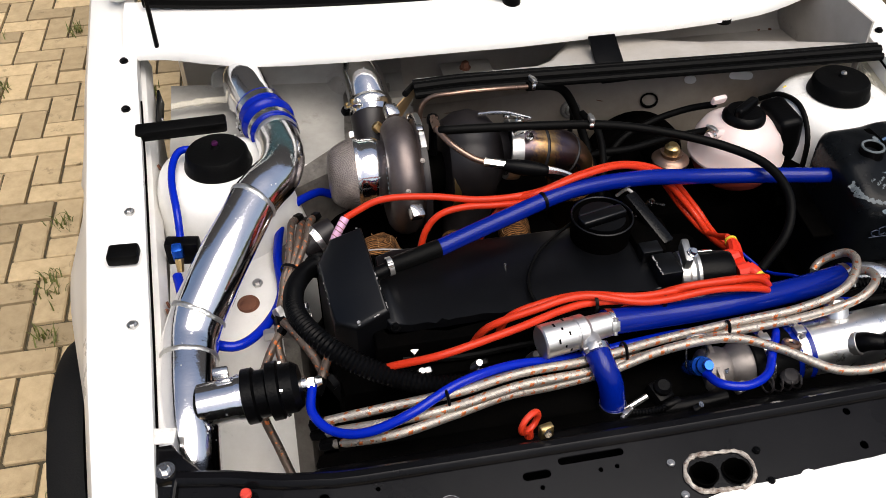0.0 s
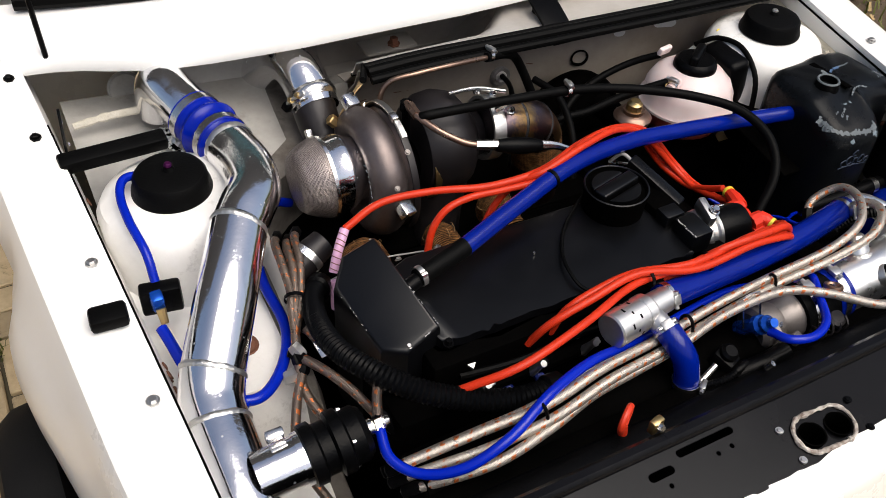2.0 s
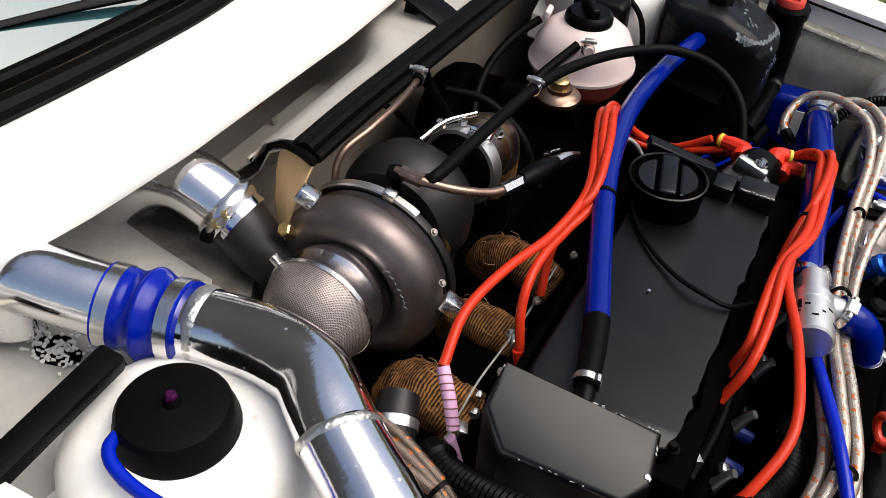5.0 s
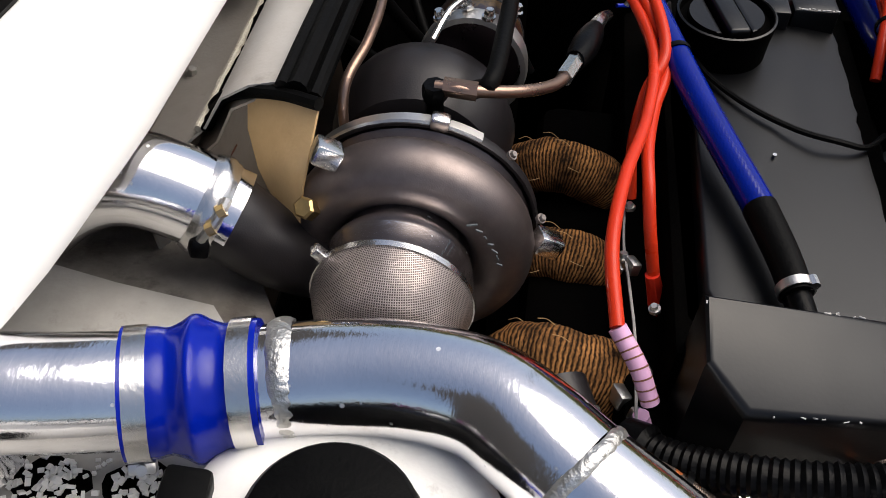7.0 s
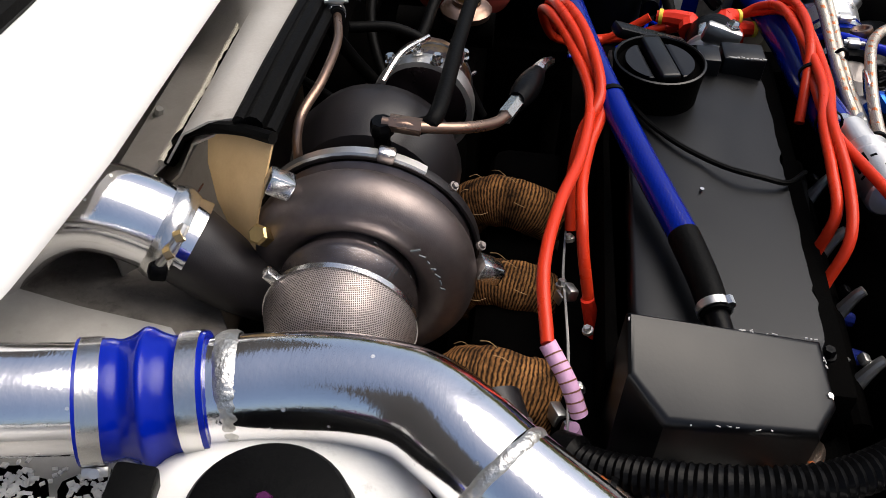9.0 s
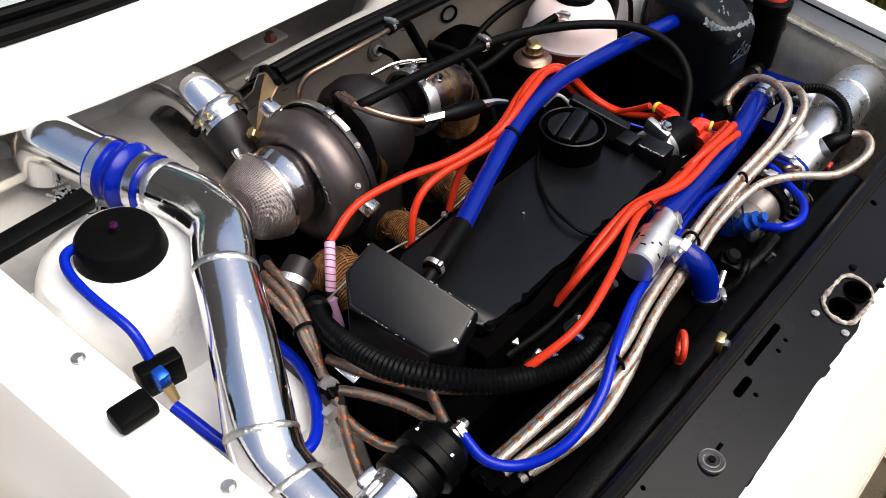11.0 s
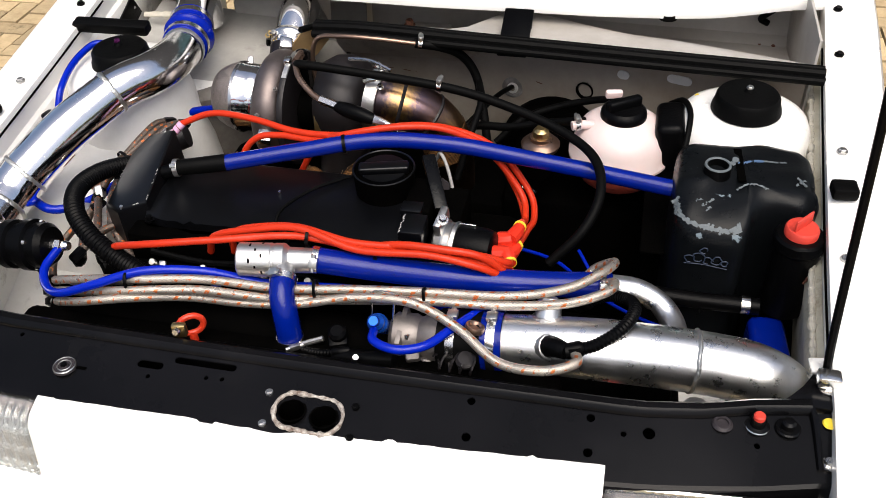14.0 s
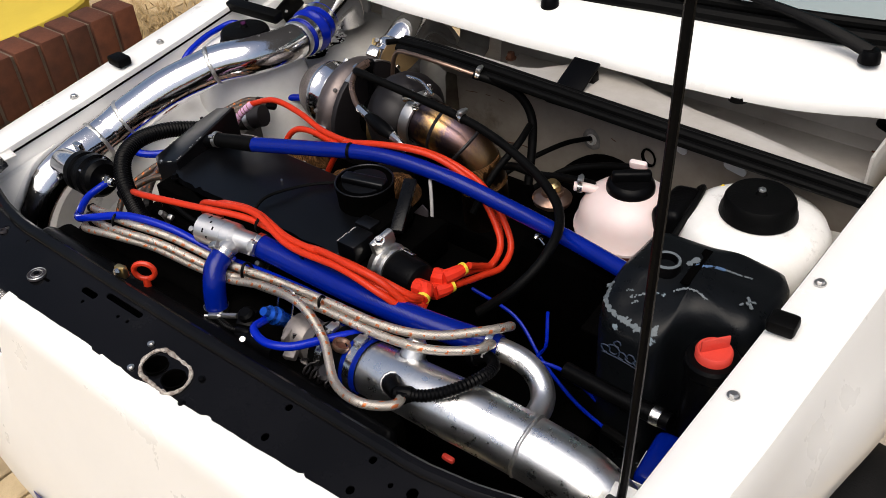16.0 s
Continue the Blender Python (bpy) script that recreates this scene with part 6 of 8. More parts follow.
# blue hump hose
cpl = thing("hump_hose", (-0.452, 0.60, 0.80), "bright blue silicone hump hose with two steel clamps", "hose")
HUMP = [(-0.459, 0.614, 0.839), (-0.447, 0.577, 0.835), (-0.437, 0.536, 0.836)]
part("hose", tube(HUMP, 0.0395, 32, 24, rmod=lambda s: 1 + 0.15 * math.exp(-((s - 0.043) / 0.0080) ** 2) - 0.035 * math.exp(-((abs(s - 0.043) - 0.0175) / 0.0045) ** 2) + 0.03 * math.exp(-(s / 0.004) ** 2)), hump_blue, cpl)
for f in (0.11, 0.89):
    p, t = along(HUMP, f)
    worm_clamp(p, t, 0.0398, cpl, up=(-0.7, 0, -0.6), width=0.013)

# cold pipe at the front
CR = [(0.215, -0.005, 0.752), (0.318, -0.006, 0.762), (0.414, 0.002, 0.757), (0.500, 0.008, 0.748), (0.545, 0.008, 0.738), (0.580, 0.008, 0.712), (0.598, 0.008, 0.66), (0.60, 0.008, 0.55)]
cold = thing("cold_pipe", (0.4, 0.0, 0.70), "brushed aluminium intake pipe feeding the throttle", "charge pipe")
part("pipe", tube(CR, [0.036, 0.037, 0.039, 0.039, 0.039, 0.039, 0.039, 0.039], 32, 8), rough_alu, cold)
weld((0.463, 0.006, 0.753), (1, 0.05, -0.1), 0.0392, cold, 0.003)
part("sensor_boss", tube([(0.282, 0.015, 0.785), (0.283, 0.026, 0.803)], [0.017, 0.015], 16, 2, curved=False), rough_alu, cold)
part("boss_weld", lathe([(0.020, -0.002), (0.023, 0.002), (0.019, 0.006)], axis_m((0.282, 0.013, 0.783), (0.02, 0.5, 0.85)), 20), weld_metal, cold)
part("boss_cap", lathe([(0, 0.006), (0.010, 0.006), (0.014, 0.0)], axis_m((0.283, 0.026, 0.803), (0.02, 0.5, 0.85)), 8), dull_alu, cold)
part("hose_union", tube([(0.285, -0.025, 0.775), (0.295, -0.036, 0.790), (0.312, -0.046, 0.795)], [0.015, 0.013, 0.010], 12, 3), black_plastic, cold)
part("union_nut", lathe([(0.0, -0.007), (0.016, -0.007), (0.0165, -0.005), (0.0165, 0.005), (0.012, 0.008), (0.0, 0.008)], axis_m((0.288, -0.028, 0.780), (0.6, -0.5, 0.6)), 12), dull_alu, cold)
cj = thing("cold_coupling", (0.2, -0.005, 0.72), "navy silicone coupling with steel clamps", "hose")
part("hose", tube([(0.150, -0.006, 0.748), (0.185, -0.006, 0.750), (0.232, -0.005, 0.754)], 0.0385, 28, 5), black_rubber, cj)
part("blue_cuff", tube([(0.206, -0.0055, 0.7515), (0.232, -0.005, 0.754)], 0.0392, 28, 2, curved=False), silicone_blue, cj)
worm_clamp((0.219, -0.005, 0.7525), (1, 0, 0.08), 0.0394, cj, width=0.011)
worm_clamp((0.168, -0.006, 0.749), (1, 0, 0.05), 0.0388, cj, width=0.011)
thr = thing("throttle_body", (0.12, -0.01, 0.70), "cast aluminium throttle body with linkage", "throttle body")
part("housing", lathe([(0.0, -0.05), (0.024, -0.05), (0.030, -0.044), (0.030, -0.02), (0.026, -0.012), (0.034, 0.004), (0.034, 0.028), (0.0, 0.030)], axis_m((0.135, -0.006, 0.745), (1, 0, 0.05)), 20), cast_dull, thr)
part("flange", box((0.010, 0.062, 0.062), pose(0.100, -0.006, 0.740, 12), 0.008), cast_dull, thr)
for y, z in ((-0.030, 0.736), (-0.022, 0.760), (-0.026, 0.722)):
    bolt((0.106, y, z), (0.7, -0.6, 0.3), 0.005, 0.010, thr, bright_steel, name="flange_bolt")
part("casting_rib", tube([(0.118, -0.034, 0.725), (0.135, -0.040, 0.735), (0.150, -0.038, 0.728), (0.166, -0.042, 0.732)], 0.006, 8, 4), cast_dull, thr)
part("cable_wheel", lathe([(0.0, 0.0), (0.007, 0.0), (0.009, 0.004), (0.012, 0.004), (0.013, 0.0), (0.012, -0.004), (0.0, -0.004)], axis_m((0.197, -0.022, 0.790), (0.2, 0.3, 0.9)), 24), bronze, thr, "bronze throttle cable wheel")
part("linkage", box((0.018, 0.014, 0.012), pose(0.122, -0.048, 0.752, 20, 0, 20), 0.003), cast_dull, thr)
part("return_spring", tube([(0.15 + 0.0025 * a, -0.052 + 0.010 * math.sin(a * 1.2), 0.752 + 0.010 * math.cos(a * 1.2)) for a in range(22)], 0.0016, 6, 2), turbine_dark, thr)
part("quadrant", lathe([(0, 0.004), (0.009, 0.004), (0.013, 0.001), (0.013, -0.004)], axis_m((0.190, -0.048, 0.760), (0, -0.3, 1)), 20), turbine_dark, thr)
part("vacuum_stub", tube([(0.02, -0.05, 0.735), (0.06, -0.055, 0.742), (0.10, -0.055, 0.748)], 0.012, 12, 3), black_plastic, thr)
part("bleed_screw", tube([(0.052, -0.068, 0.752), (0.056, -0.072, 0.763)], 0.004, 8, 2, curved=False), bright_steel, thr)

# thin return pipe that joins the big blue hose to the cold pipe
solo("bypass_pipe", tube([(0.340, 0.098, 0.775), (0.360, 0.101, 0.774), (0.390, 0.105, 0.768), (0.418, 0.098, 0.757), (0.436, 0.078, 0.748), (0.444, 0.045, 0.748), (0.446, 0.030, 0.752)], 0.0155, 18, 6), rough_alu, "bent aluminium bypass pipe", "pipe")

# ---- blow-off valve ----
bov = thing("blow_off_valve", (-0.47, 0.053, 0.73), "black anodised blow-off valve on a polished stub", "valve")
m = axis_m((-0.545, 0.054, 0.757), (1, 0.0, 0.10))
part("stub", lathe([(0.029, -0.02), (0.029, 0.028), (0.031, 0.028), (0.031, 0.04), (0.0, 0.04)], m, 28), polished_alu, bov)
part("stub_band", box((0.02, 0.010, 0.016), pose(-0.535, 0.075, 0.79, 10, 0, 0), 0.002), bright_steel, bov)
vb2 = part("body", lathe([(0.030, 0.035), (0.036, 0.037), (0.036, 0.05), (0.031, 0.053), (0.031, 0.066), (0.038, 0.069), (0.038, 0.082), (0.033, 0.085), (0.033, 0.10), (0.027, 0.108), (0.010, 0.110), (0, 0.110)], m, 28), black_plastic, bov)
part("port", box((0.018, 0.022, 0.024), m @ pose(0.012, -0.028, 0.06, 0, 0, 0), 0.004), bright_steel, vb2)
for k in range(4):
    a = math.pi / 4 + k * math.pi / 2
    part("body_screw", lathe([(0, 0.004), (0.003, 0.004), (0.004, 0.0)], m @ Matrix.Translation((0.033 * math.cos(a), 0.033 * math.sin(a), 0.085)), 8), bright_steel, vb2)
part("nipple", lathe([(0.010, 0.108), (0.010, 0.116), (0.006, 0.118), (0.006, 0.128), (0.008, 0.130), (0.006, 0.136), (0.0, 0.136)], m, 12), bright_steel, bov)
part("nipple_nut", lathe([(0.0, -0.006), (0.008, -0.006), (0.008, 0.006), (0.0, 0.006)], axis_m((-0.424, 0.052, 0.772), (0, -0.6, -0.5)), 6), bright_steel, bov)


# ---- hoses, leads and lines ----
def hose(name, pts, r, material, label, category="hose", seg=12, ties=(), step=None, rmod=None, tie_r=1.25):
    h = solo(name, tube(pts, r, seg, 7, step=step, rmod=rmod), material, label, category)
    for f in ties:
        p, t = along(pts, f)
        part("cable_tie", band(p, t, r * tie_r, 0.0045, 0.0014, seg=16), black_plastic, h, "black cable tie")
    if name in ("braided_line", "loom_sleeve"):
        for f in (0.012, 0.988):
            p, t = along(pts, f)
            part("end_fitting" if name == "braided_line" else "end_cuff", lathe([(r * 1.02, -0.012), (r * 1.3, -0.010), (r * 1.35, 0.008), (r * 1.05, 0.012)], axis_m(p, t), 6 if name == "braided_line" else 16), black_plastic, h, "black end fitting")
    return h


BIG = [(-0.037, 0.050, 0.805), (0.059, 0.060, 0.793), (0.157, 0.067, 0.787), (0.256, 0.081, 0.780), (0.355, 0.102, 0.774)]
bh = thing("coolant_hose", (0.15, 0.07, 0.76), "thick bright blue silicone hose running across the bay", "hose")
part("hose", tube(BIG, 0.0175, 20, 8), silicone_blue, bh)
p, t = along(BIG, 0.02)
worm_clamp(p, t, 0.0178, bh, up=(0, -1, 0.6))
p, t = along(BIG, 0.965)
worm_clamp(p, t, 0.0178, bh, up=(0, -1, 0.6))

th = thing("thermostat_housing", (-0.08, 0.04, 0.78), "turned aluminium thermostat housing with a side outlet", "housing")
m = axis_m((-0.130, 0.027, 0.811), (1, 0.18, -0.03)) @ Matrix.Diagonal((0.92, 0.92, 1, 1))
part("barrel", lathe([(0.0, 0.0), (0.022, 0.0), (0.0245, 0.002), (0.0245, 0.045), (0.0235, 0.046), (0.0235, 0.049), (0.0245, 0.050), (0.0245, 0.062), (0.019, 0.068), (0.018, 0.10), (0.0, 0.10)], m, 28), satin_alu, th)
for k in range(3):
    for q, w in enumerate((0.007, 0.004, 0.006)):
        part("print_bar", box((0.0026, w, 0.0006), m @ Matrix.Rotation(radians(20 + 62 * k + 22 * q), 4, "Z") @ pose(0.0244, 0, 0.018 + 0.008 * q, 0, 90, 0), 0), black_plastic, th)
for k in range(4):
    a = radians(60 + 25 * k)
    part("engraved_mark", box((0.004, 0.0008, 0.012), m @ Matrix.Rotation(a, 4, "Z") @ pose(0, -0.0247, 0.03 + 0.006 * (k % 2)), 0), black_plastic, th)
part("side_outlet", tube([(-0.066, 0.035, 0.806), (-0.064, 0.014, 0.806), (-0.062, 0.004, 0.803)], [0.014, 0.014, 0.0135], 16, 3), satin_alu, th)
EL = [(-0.062, 0.010, 0.805), (-0.058, -0.012, 0.796), (-0.051, -0.026, 0.778), (-0.047, -0.034, 0.752), (-0.046, -0.036, 0.735)]
eh = thing("elbow_hose", (-0.05, -0.02, 0.73), "short blue silicone elbow hose", "hose")
part("hose", tube(EL, 0.0165, 18, 6), silicone_blue, eh)
worm_clamp((-0.061, 0.007, 0.8035), (0.1, -0.9, -0.3), 0.0168, eh, up=(-0.4, 0, 0.9))
worm_clamp((-0.046, -0.036, 0.742), (0, -0.1, -1), 0.0170, eh, up=(0.6, -0.8, 0), width=0.006)

SLIM = [(-0.229, 0.216, 0.824), (-0.120, 0.255, 0.832), (-0.011, 0.289, 0.840), (0.100, 0.309, 0.831), (0.209, 0.319, 0.812), (0.320, 0.316, 0.800), (0.436, 0.300, 0.795)]
sl = thing("breather_hose", (0.1, 0.3, 0.78), "slim blue silicone breather hose with black rubber end", "hose")
part("hose", tube(SLIM, 0.0125, 18, 8), silicone_blue, sl)
part("rubber_end", tube([(-0.303, 0.198, 0.819), (-0.27, 0.205, 0.822), (-0.225, 0.2175, 0.8245)], [0.0115, 0.0125, 0.0132], 16, 4), black_rubber, sl, "black rubber end piece")
part("hose_band", band((-0.298, 0.199, 0.8195), (1, 0.2, 0.08), 0.0124, 0.007), dull_alu, sl)
part("band_screw", lathe([(0, 0.004), (0.004, 0.004), (0.004, -0.004), (0, -0.004)], axis_m((-0.298, 0.190, 0.829), (1, 0.2, 0)), 8), bright_steel, sl)
part("cable_tie", band((-0.058, 0.276, 0.837), (1, 0.3, 0.06), 0.0130, 0.005, 0.0015), black_plastic, sl)
solo("breather_stub", lathe([(0.010, 0.0), (0.010, 0.028), (0.0, 0.028)], axis_m((-0.322, 0.193, 0.812), (1, 0.22, 0.2)), 16), black_plastic, "black breather stub on the belt cover", "fitting")

# red ignition leads
RL = 0.0052
la = hose("ignition_lead", [(-0.347, 0.321, 0.816), (-0.292, 0.328, 0.836), (-0.220, 0.319, 0.838), (-0.142, 0.301, 0.834), (-0.063, 0.295, 0.840), (0.012, 0.315, 0.848), (0.088, 0.337, 0.838), (0.150, 0.345, 0.805), (0.195, 0.326, 0.748), (0.216, 0.280, 0.732), (0.218, 0.245, 0.750), (0.220, 0.215, 0.772)], RL, lead_red, "red ignition lead sleeved pink at one end", "lead")
lp = [(-0.376, 0.292, 0.775), (-0.364, 0.304, 0.798), (-0.347, 0.321, 0.816)]
part("lead_sleeve", tube(lp, 0.0066, 12, 6), pink_wrap, la, "pink sleeve with dark bands")
for k in range(7):
    p, t = along(lp, 0.08 + 0.13 * k)
    part("sleeve_band", band(p, t + Vector((0.25, 0, 0)), 0.0066, 0.0012, 0.0004, seg=12), rust, la)
hose("ignition_lead", [(-0.244, 0.283, 0.755), (-0.231, 0.293, 0.795), (-0.207, 0.298, 0.819), (-0.169, 0.299, 0.826), (-0.120, 0.293, 0.827), (-0.063, 0.283, 0.836), (0.012, 0.308, 0.854), (0.088, 0.329, 0.846), (0.16, 0.338, 0.812), (0.215, 0.324, 0.750), (0.230, 0.284, 0.730), (0.226, 0.235, 0.742), (0.221, 0.180, 0.760)], RL, lead_red, "red ignition lead rising from the exhaust side", "lead")
hose("ignition_lead", [(-0.150, 0.300, 0.75), (-0.128, 0.305, 0.79), (-0.10, 0.300, 0.825), (-0.063, 0.286, 0.846), (0.012, 0.300, 0.858), (0.085, 0.320, 0.850), (0.150, 0.330, 0.812), (0.205, 0.312, 0.752), (0.218, 0.27, 0.736), (0.214, 0.235, 0.748), (0.214, 0.195, 0.765)], RL, lead_red, "red ignition lead tied to the breather hose", "lead")
hose("ignition_lead", [(-0.335, 0.050, 0.780), (-0.315, 0.035, 0.800), (-0.257, 0.020, 0.824), (-0.164, 0.038, 0.830), (-0.062, 0.069, 0.826), (0.035, 0.068, 0.817), (0.119, 0.068, 0.820), (0.185, 0.072, 0.812), (0.214, 0.092, 0.795), (0.221, 0.108, 0.786)], RL, lead_red, "red ignition lead along the thick blue hose", "lead", ties=(0.52, 0.68), tie_r=2.2)
hose("ignition_lead", [(-0.170, 0.088, 0.767), (-0.160, 0.080, 0.808), (-0.121, 0.081, 0.824), (-0.060, 0.080, 0.832), (0.022, 0.066, 0.828), (0.124, 0.074, 0.827), (0.185, 0.080, 0.818), (0.216, 0.094, 0.800), (0.220, 0.108, 0.787)], RL, lead_red, "red ignition lead dropping to the cylinder head", "lead")
hose("ignition_lead", [(-0.205, 0.085, 0.765), (-0.185, 0.072, 0.806), (-0.130, 0.070, 0.826), (-0.060, 0.074, 0.836), (0.025, 0.058, 0.824), (0.12, 0.061, 0.826), (0.185, 0.063, 0.814), (0.214, 0.076, 0.790), (0.220, 0.084, 0.776)], RL, lead_red, "red ignition lead beside its neighbours", "lead")
hose("ignition_lead", [(0.0, 0.08, 0.79), (0.03, 0.076, 0.812), (0.08, 0.068, 0.832), (0.14, 0.066, 0.834), (0.185, 0.071, 0.826), (0.212, 0.080, 0.800), (0.219, 0.088, 0.780)], RL, lead_red, "short red ignition lead on the bundle", "lead")

# blue vacuum hoses
hose("vacuum_hose", [(-0.423, 0.050, 0.770), (-0.427, 0.012, 0.761), (-0.404, -0.020, 0.759), (-0.363, -0.043, 0.776), (-0.309, -0.043, 0.799), (-0.245, -0.020, 0.813), (-0.171, 0.004, 0.803), (-0.088, 0.022, 0.777), (0.004, 0.038, 0.770), (0.100, 0.050, 0.760), (0.19, 0.03, 0.752)], 0.0062, vacuum_blue, "blue vacuum hose from the blow-off valve")
hose("vacuum_hose", [(-0.555, 0.500, 0.846), (-0.583, 0.492, 0.852), (-0.595, 0.465, 0.848), (-0.596, 0.42, 0.842), (-0.590, 0.370, 0.828), (-0.590, 0.345, 0.800)], 0.0058, vacuum_blue, "thin blue vacuum hose over the strut tower")
hose("vacuum_hose", [(-0.355, 0.520, 0.71), (-0.385, 0.506, 0.728), (-0.436, 0.440, 0.745), (-0.455, 0.353, 0.738), (-0.455, 0.267, 0.728), (-0.486, 0.205, 0.725), (-0.530, 0.175, 0.73), (-0.58, 0.21, 0.74), (-0.600, 0.30, 0.765)], 0.0072, vacuum_blue, "blue vacuum hose looped behind the charge pipe")
hose("vacuum_hose", [(0.072, -0.040, 0.782), (0.080, -0.066, 0.790), (0.111, -0.075, 0.790), (0.144, -0.062, 0.790), (0.168, -0.028, 0.788), (0.190, 0.005, 0.785), (0.2, 0.03, 0.77)], 0.0058, vacuum_blue, "blue vacuum hose looping from the regulator")
for pts in ([(0.206, 0.236, 0.708), (0.272, 0.255, 0.670), (0.334, 0.233, 0.633), (0.408, 0.200, 0.624), (0.470, 0.180, 0.625)],
            [(0.30, 0.30, 0.66), (0.33, 0.25, 0.65), (0.35, 0.20, 0.68), (0.36, 0.16, 0.69)], [(0.35, 0.18, 0.69), (0.40, 0.2, 0.67), (0.46, 0.21, 0.62)]):
    hose("blue_wire", pts, 0.0028, vacuum_blue, "thin blue wire low in the bay", "wire", seg=8)
solo("wire_joint", tube([(0.470, 0.180, 0.625), (0.52, 0.172, 0.628)], 0.008, 10, 2, curved=False), black_rubber, "black sleeve on a blue wire", "wire joint")

# braided lines
BR = 0.0061
hose("braided_line", [(-0.428, 0.012, 0.735), (-0.413, 0.007, 0.746), (-0.329, -0.011, 0.778), (-0.252, -0.026, 0.803), (-0.165, -0.010, 0.802), (-0.072, 0.007, 0.786), (0.025, 0.020, 0.788), (0.127, 0.024, 0.796), (0.229, 0.024, 0.806), (0.300, 0.040, 0.815), (0.345, 0.085, 0.812), (0.356, 0.125, 0.795), (0.33, 0.140, 0.765), (0.31, 0.12, 0.745)], BR, braid, "braided steel line with orange flecks, looped over", "braided line")
hose("braided_line", [(-0.430, 0.004, 0.725), (-0.400, -0.006, 0.740), (-0.329, -0.030, 0.772), (-0.255, -0.041, 0.796), (-0.165, -0.024, 0.796), (-0.072, -0.006, 0.779), (0.025, 0.008, 0.780), (0.127, 0.014, 0.790), (0.225, 0.012, 0.800), (0.305, 0.018, 0.812), (0.352, 0.048, 0.812), (0.358, 0.080, 0.80), (0.335, 0.10, 0.77)], BR, braid, "braided steel line running beside its twin", "braided line")
hose("braided_line", [(-0.420, -0.010, 0.720), (-0.336, -0.049, 0.770), (-0.261, -0.046, 0.786), (-0.188, -0.026, 0.782), (-0.117, -0.012, 0.770), (-0.045, -0.006, 0.774), (0.030, 0.000, 0.792), (0.111, -0.008, 0.806), (0.176, -0.032, 0.797), (0.233, -0.073, 0.790), (0.288, -0.088, 0.802), (0.324, -0.071, 0.803), (0.322, -0.050, 0.797), (0.308, -0.044, 0.794)], BR, braid, "braided steel line curling back into the cold pipe", "braided line")
hose("braided_line", [(-0.425, 0.020, 0.725), (-0.34, 0.000, 0.762), (-0.255, -0.014, 0.790), (-0.165, 0.004, 0.790), (-0.072, 0.016, 0.772), (0.025, 0.03, 0.772)], BR, braid, "braided steel line under the bundle", "braided line")
for k, (dx, dy) in enumerate(((0, 0), (0.015, 0.010), (-0.012, 0.012))):
    hose("braided_line", [(-0.405 + dx, 0.385 + dy, 0.765), (-0.415 + dx, 0.361 + dy, 0.776), (-0.421 + dx * 0.9, 0.323 + dy, 0.777), (-0.432 + dx * 0.5, 0.286, 0.772), (-0.442 + dx * 0.4, 0.259, 0.766), (-0.453, 0.233, 0.752), (-0.460, 0.210, 0.738)], 0.0060, shaded_braid, "braided steel line between engine and charge pipe, darkened for shade", "braided line", ties=(0.62,) if k == 0 else (), tie_r=2.2)
BL = [[(-0.460, 0.210, 0.738), (-0.466, 0.175, 0.715), (-0.455, 0.13, 0.70), (-0.435, 0.10, 0.705), (-0.43, 0.085, 0.712)],
      [(-0.460, 0.210, 0.738), (-0.440, 0.175, 0.740), (-0.420, 0.135, 0.735), (-0.405, 0.105, 0.720), (-0.39, 0.09, 0.70)],
      [(-0.440, 0.250, 0.748), (-0.425, 0.195, 0.750), (-0.395, 0.140, 0.742), (-0.355, 0.105, 0.725), (-0.31, 0.09, 0.70)],
      [(-0.455, 0.20, 0.73), (-0.482, 0.16, 0.71), (-0.50, 0.11, 0.68), (-0.48, 0.06, 0.63), (-0.46, 0.02, 0.58)],
      [(-0.415, 0.07, 0.74), (-0.395, 0.115, 0.752), (-0.37, 0.14, 0.745), (-0.33, 0.12, 0.72)]]
for pts in BL:
    hose("braided_line", pts, 0.0062, shaded_braid, "short braided line feeding the block, darkened for shade", "braided line")
for p, w in (((-0.458, 0.214, 0.742), (0.3, -0.5, -0.4)), ((-0.432, 0.088, 0.712), (0.4, -0.5, 0.2)), ((-0.398, 0.098, 0.713), (0.4, -0.5, -0.4)), ((-0.475, 0.195, 0.722), (1, 0, 0))):
    solo("line_fitting", lathe([(0.0, -0.010), (0.008, -0.010), (0.0095, -0.006), (0.0095, 0.006), (0.0075, 0.010), (0.0, 0.010)], axis_m(p, w), 6), black_plastic if p[0] > -0.45 else dull_alu, "six-sided metal hose fitting", "fitting")

# ties round the braided bundle
for c, w, rx in (((-0.262, -0.031, 0.796), (1, 0.1, 0.1), 0.019), ((-0.02, 0.011, 0.782), (1, 0.1, 0.05), 0.020), ((0.125, 0.018, 0.794), (1, 0, 0.1), 0.0125)):
    m = axis_m(c, w)
    loop = [m @ Vector((0.55 * rx * math.cos(a), rx * math.sin(a), 0)) for a in [2 * math.pi * i / 20 for i in range(21)]]
    solo("cable_tie", tube(loop, 0.0022, 6, 1, caps=False, curved=False), black_plastic, "black cable tie round the braided lines", "cable tie")

# corrugated loom sleeve
def ribs(pitch, depth):
    return lambda s: 1 + depth * math.sin(2 * math.pi * s / pitch)


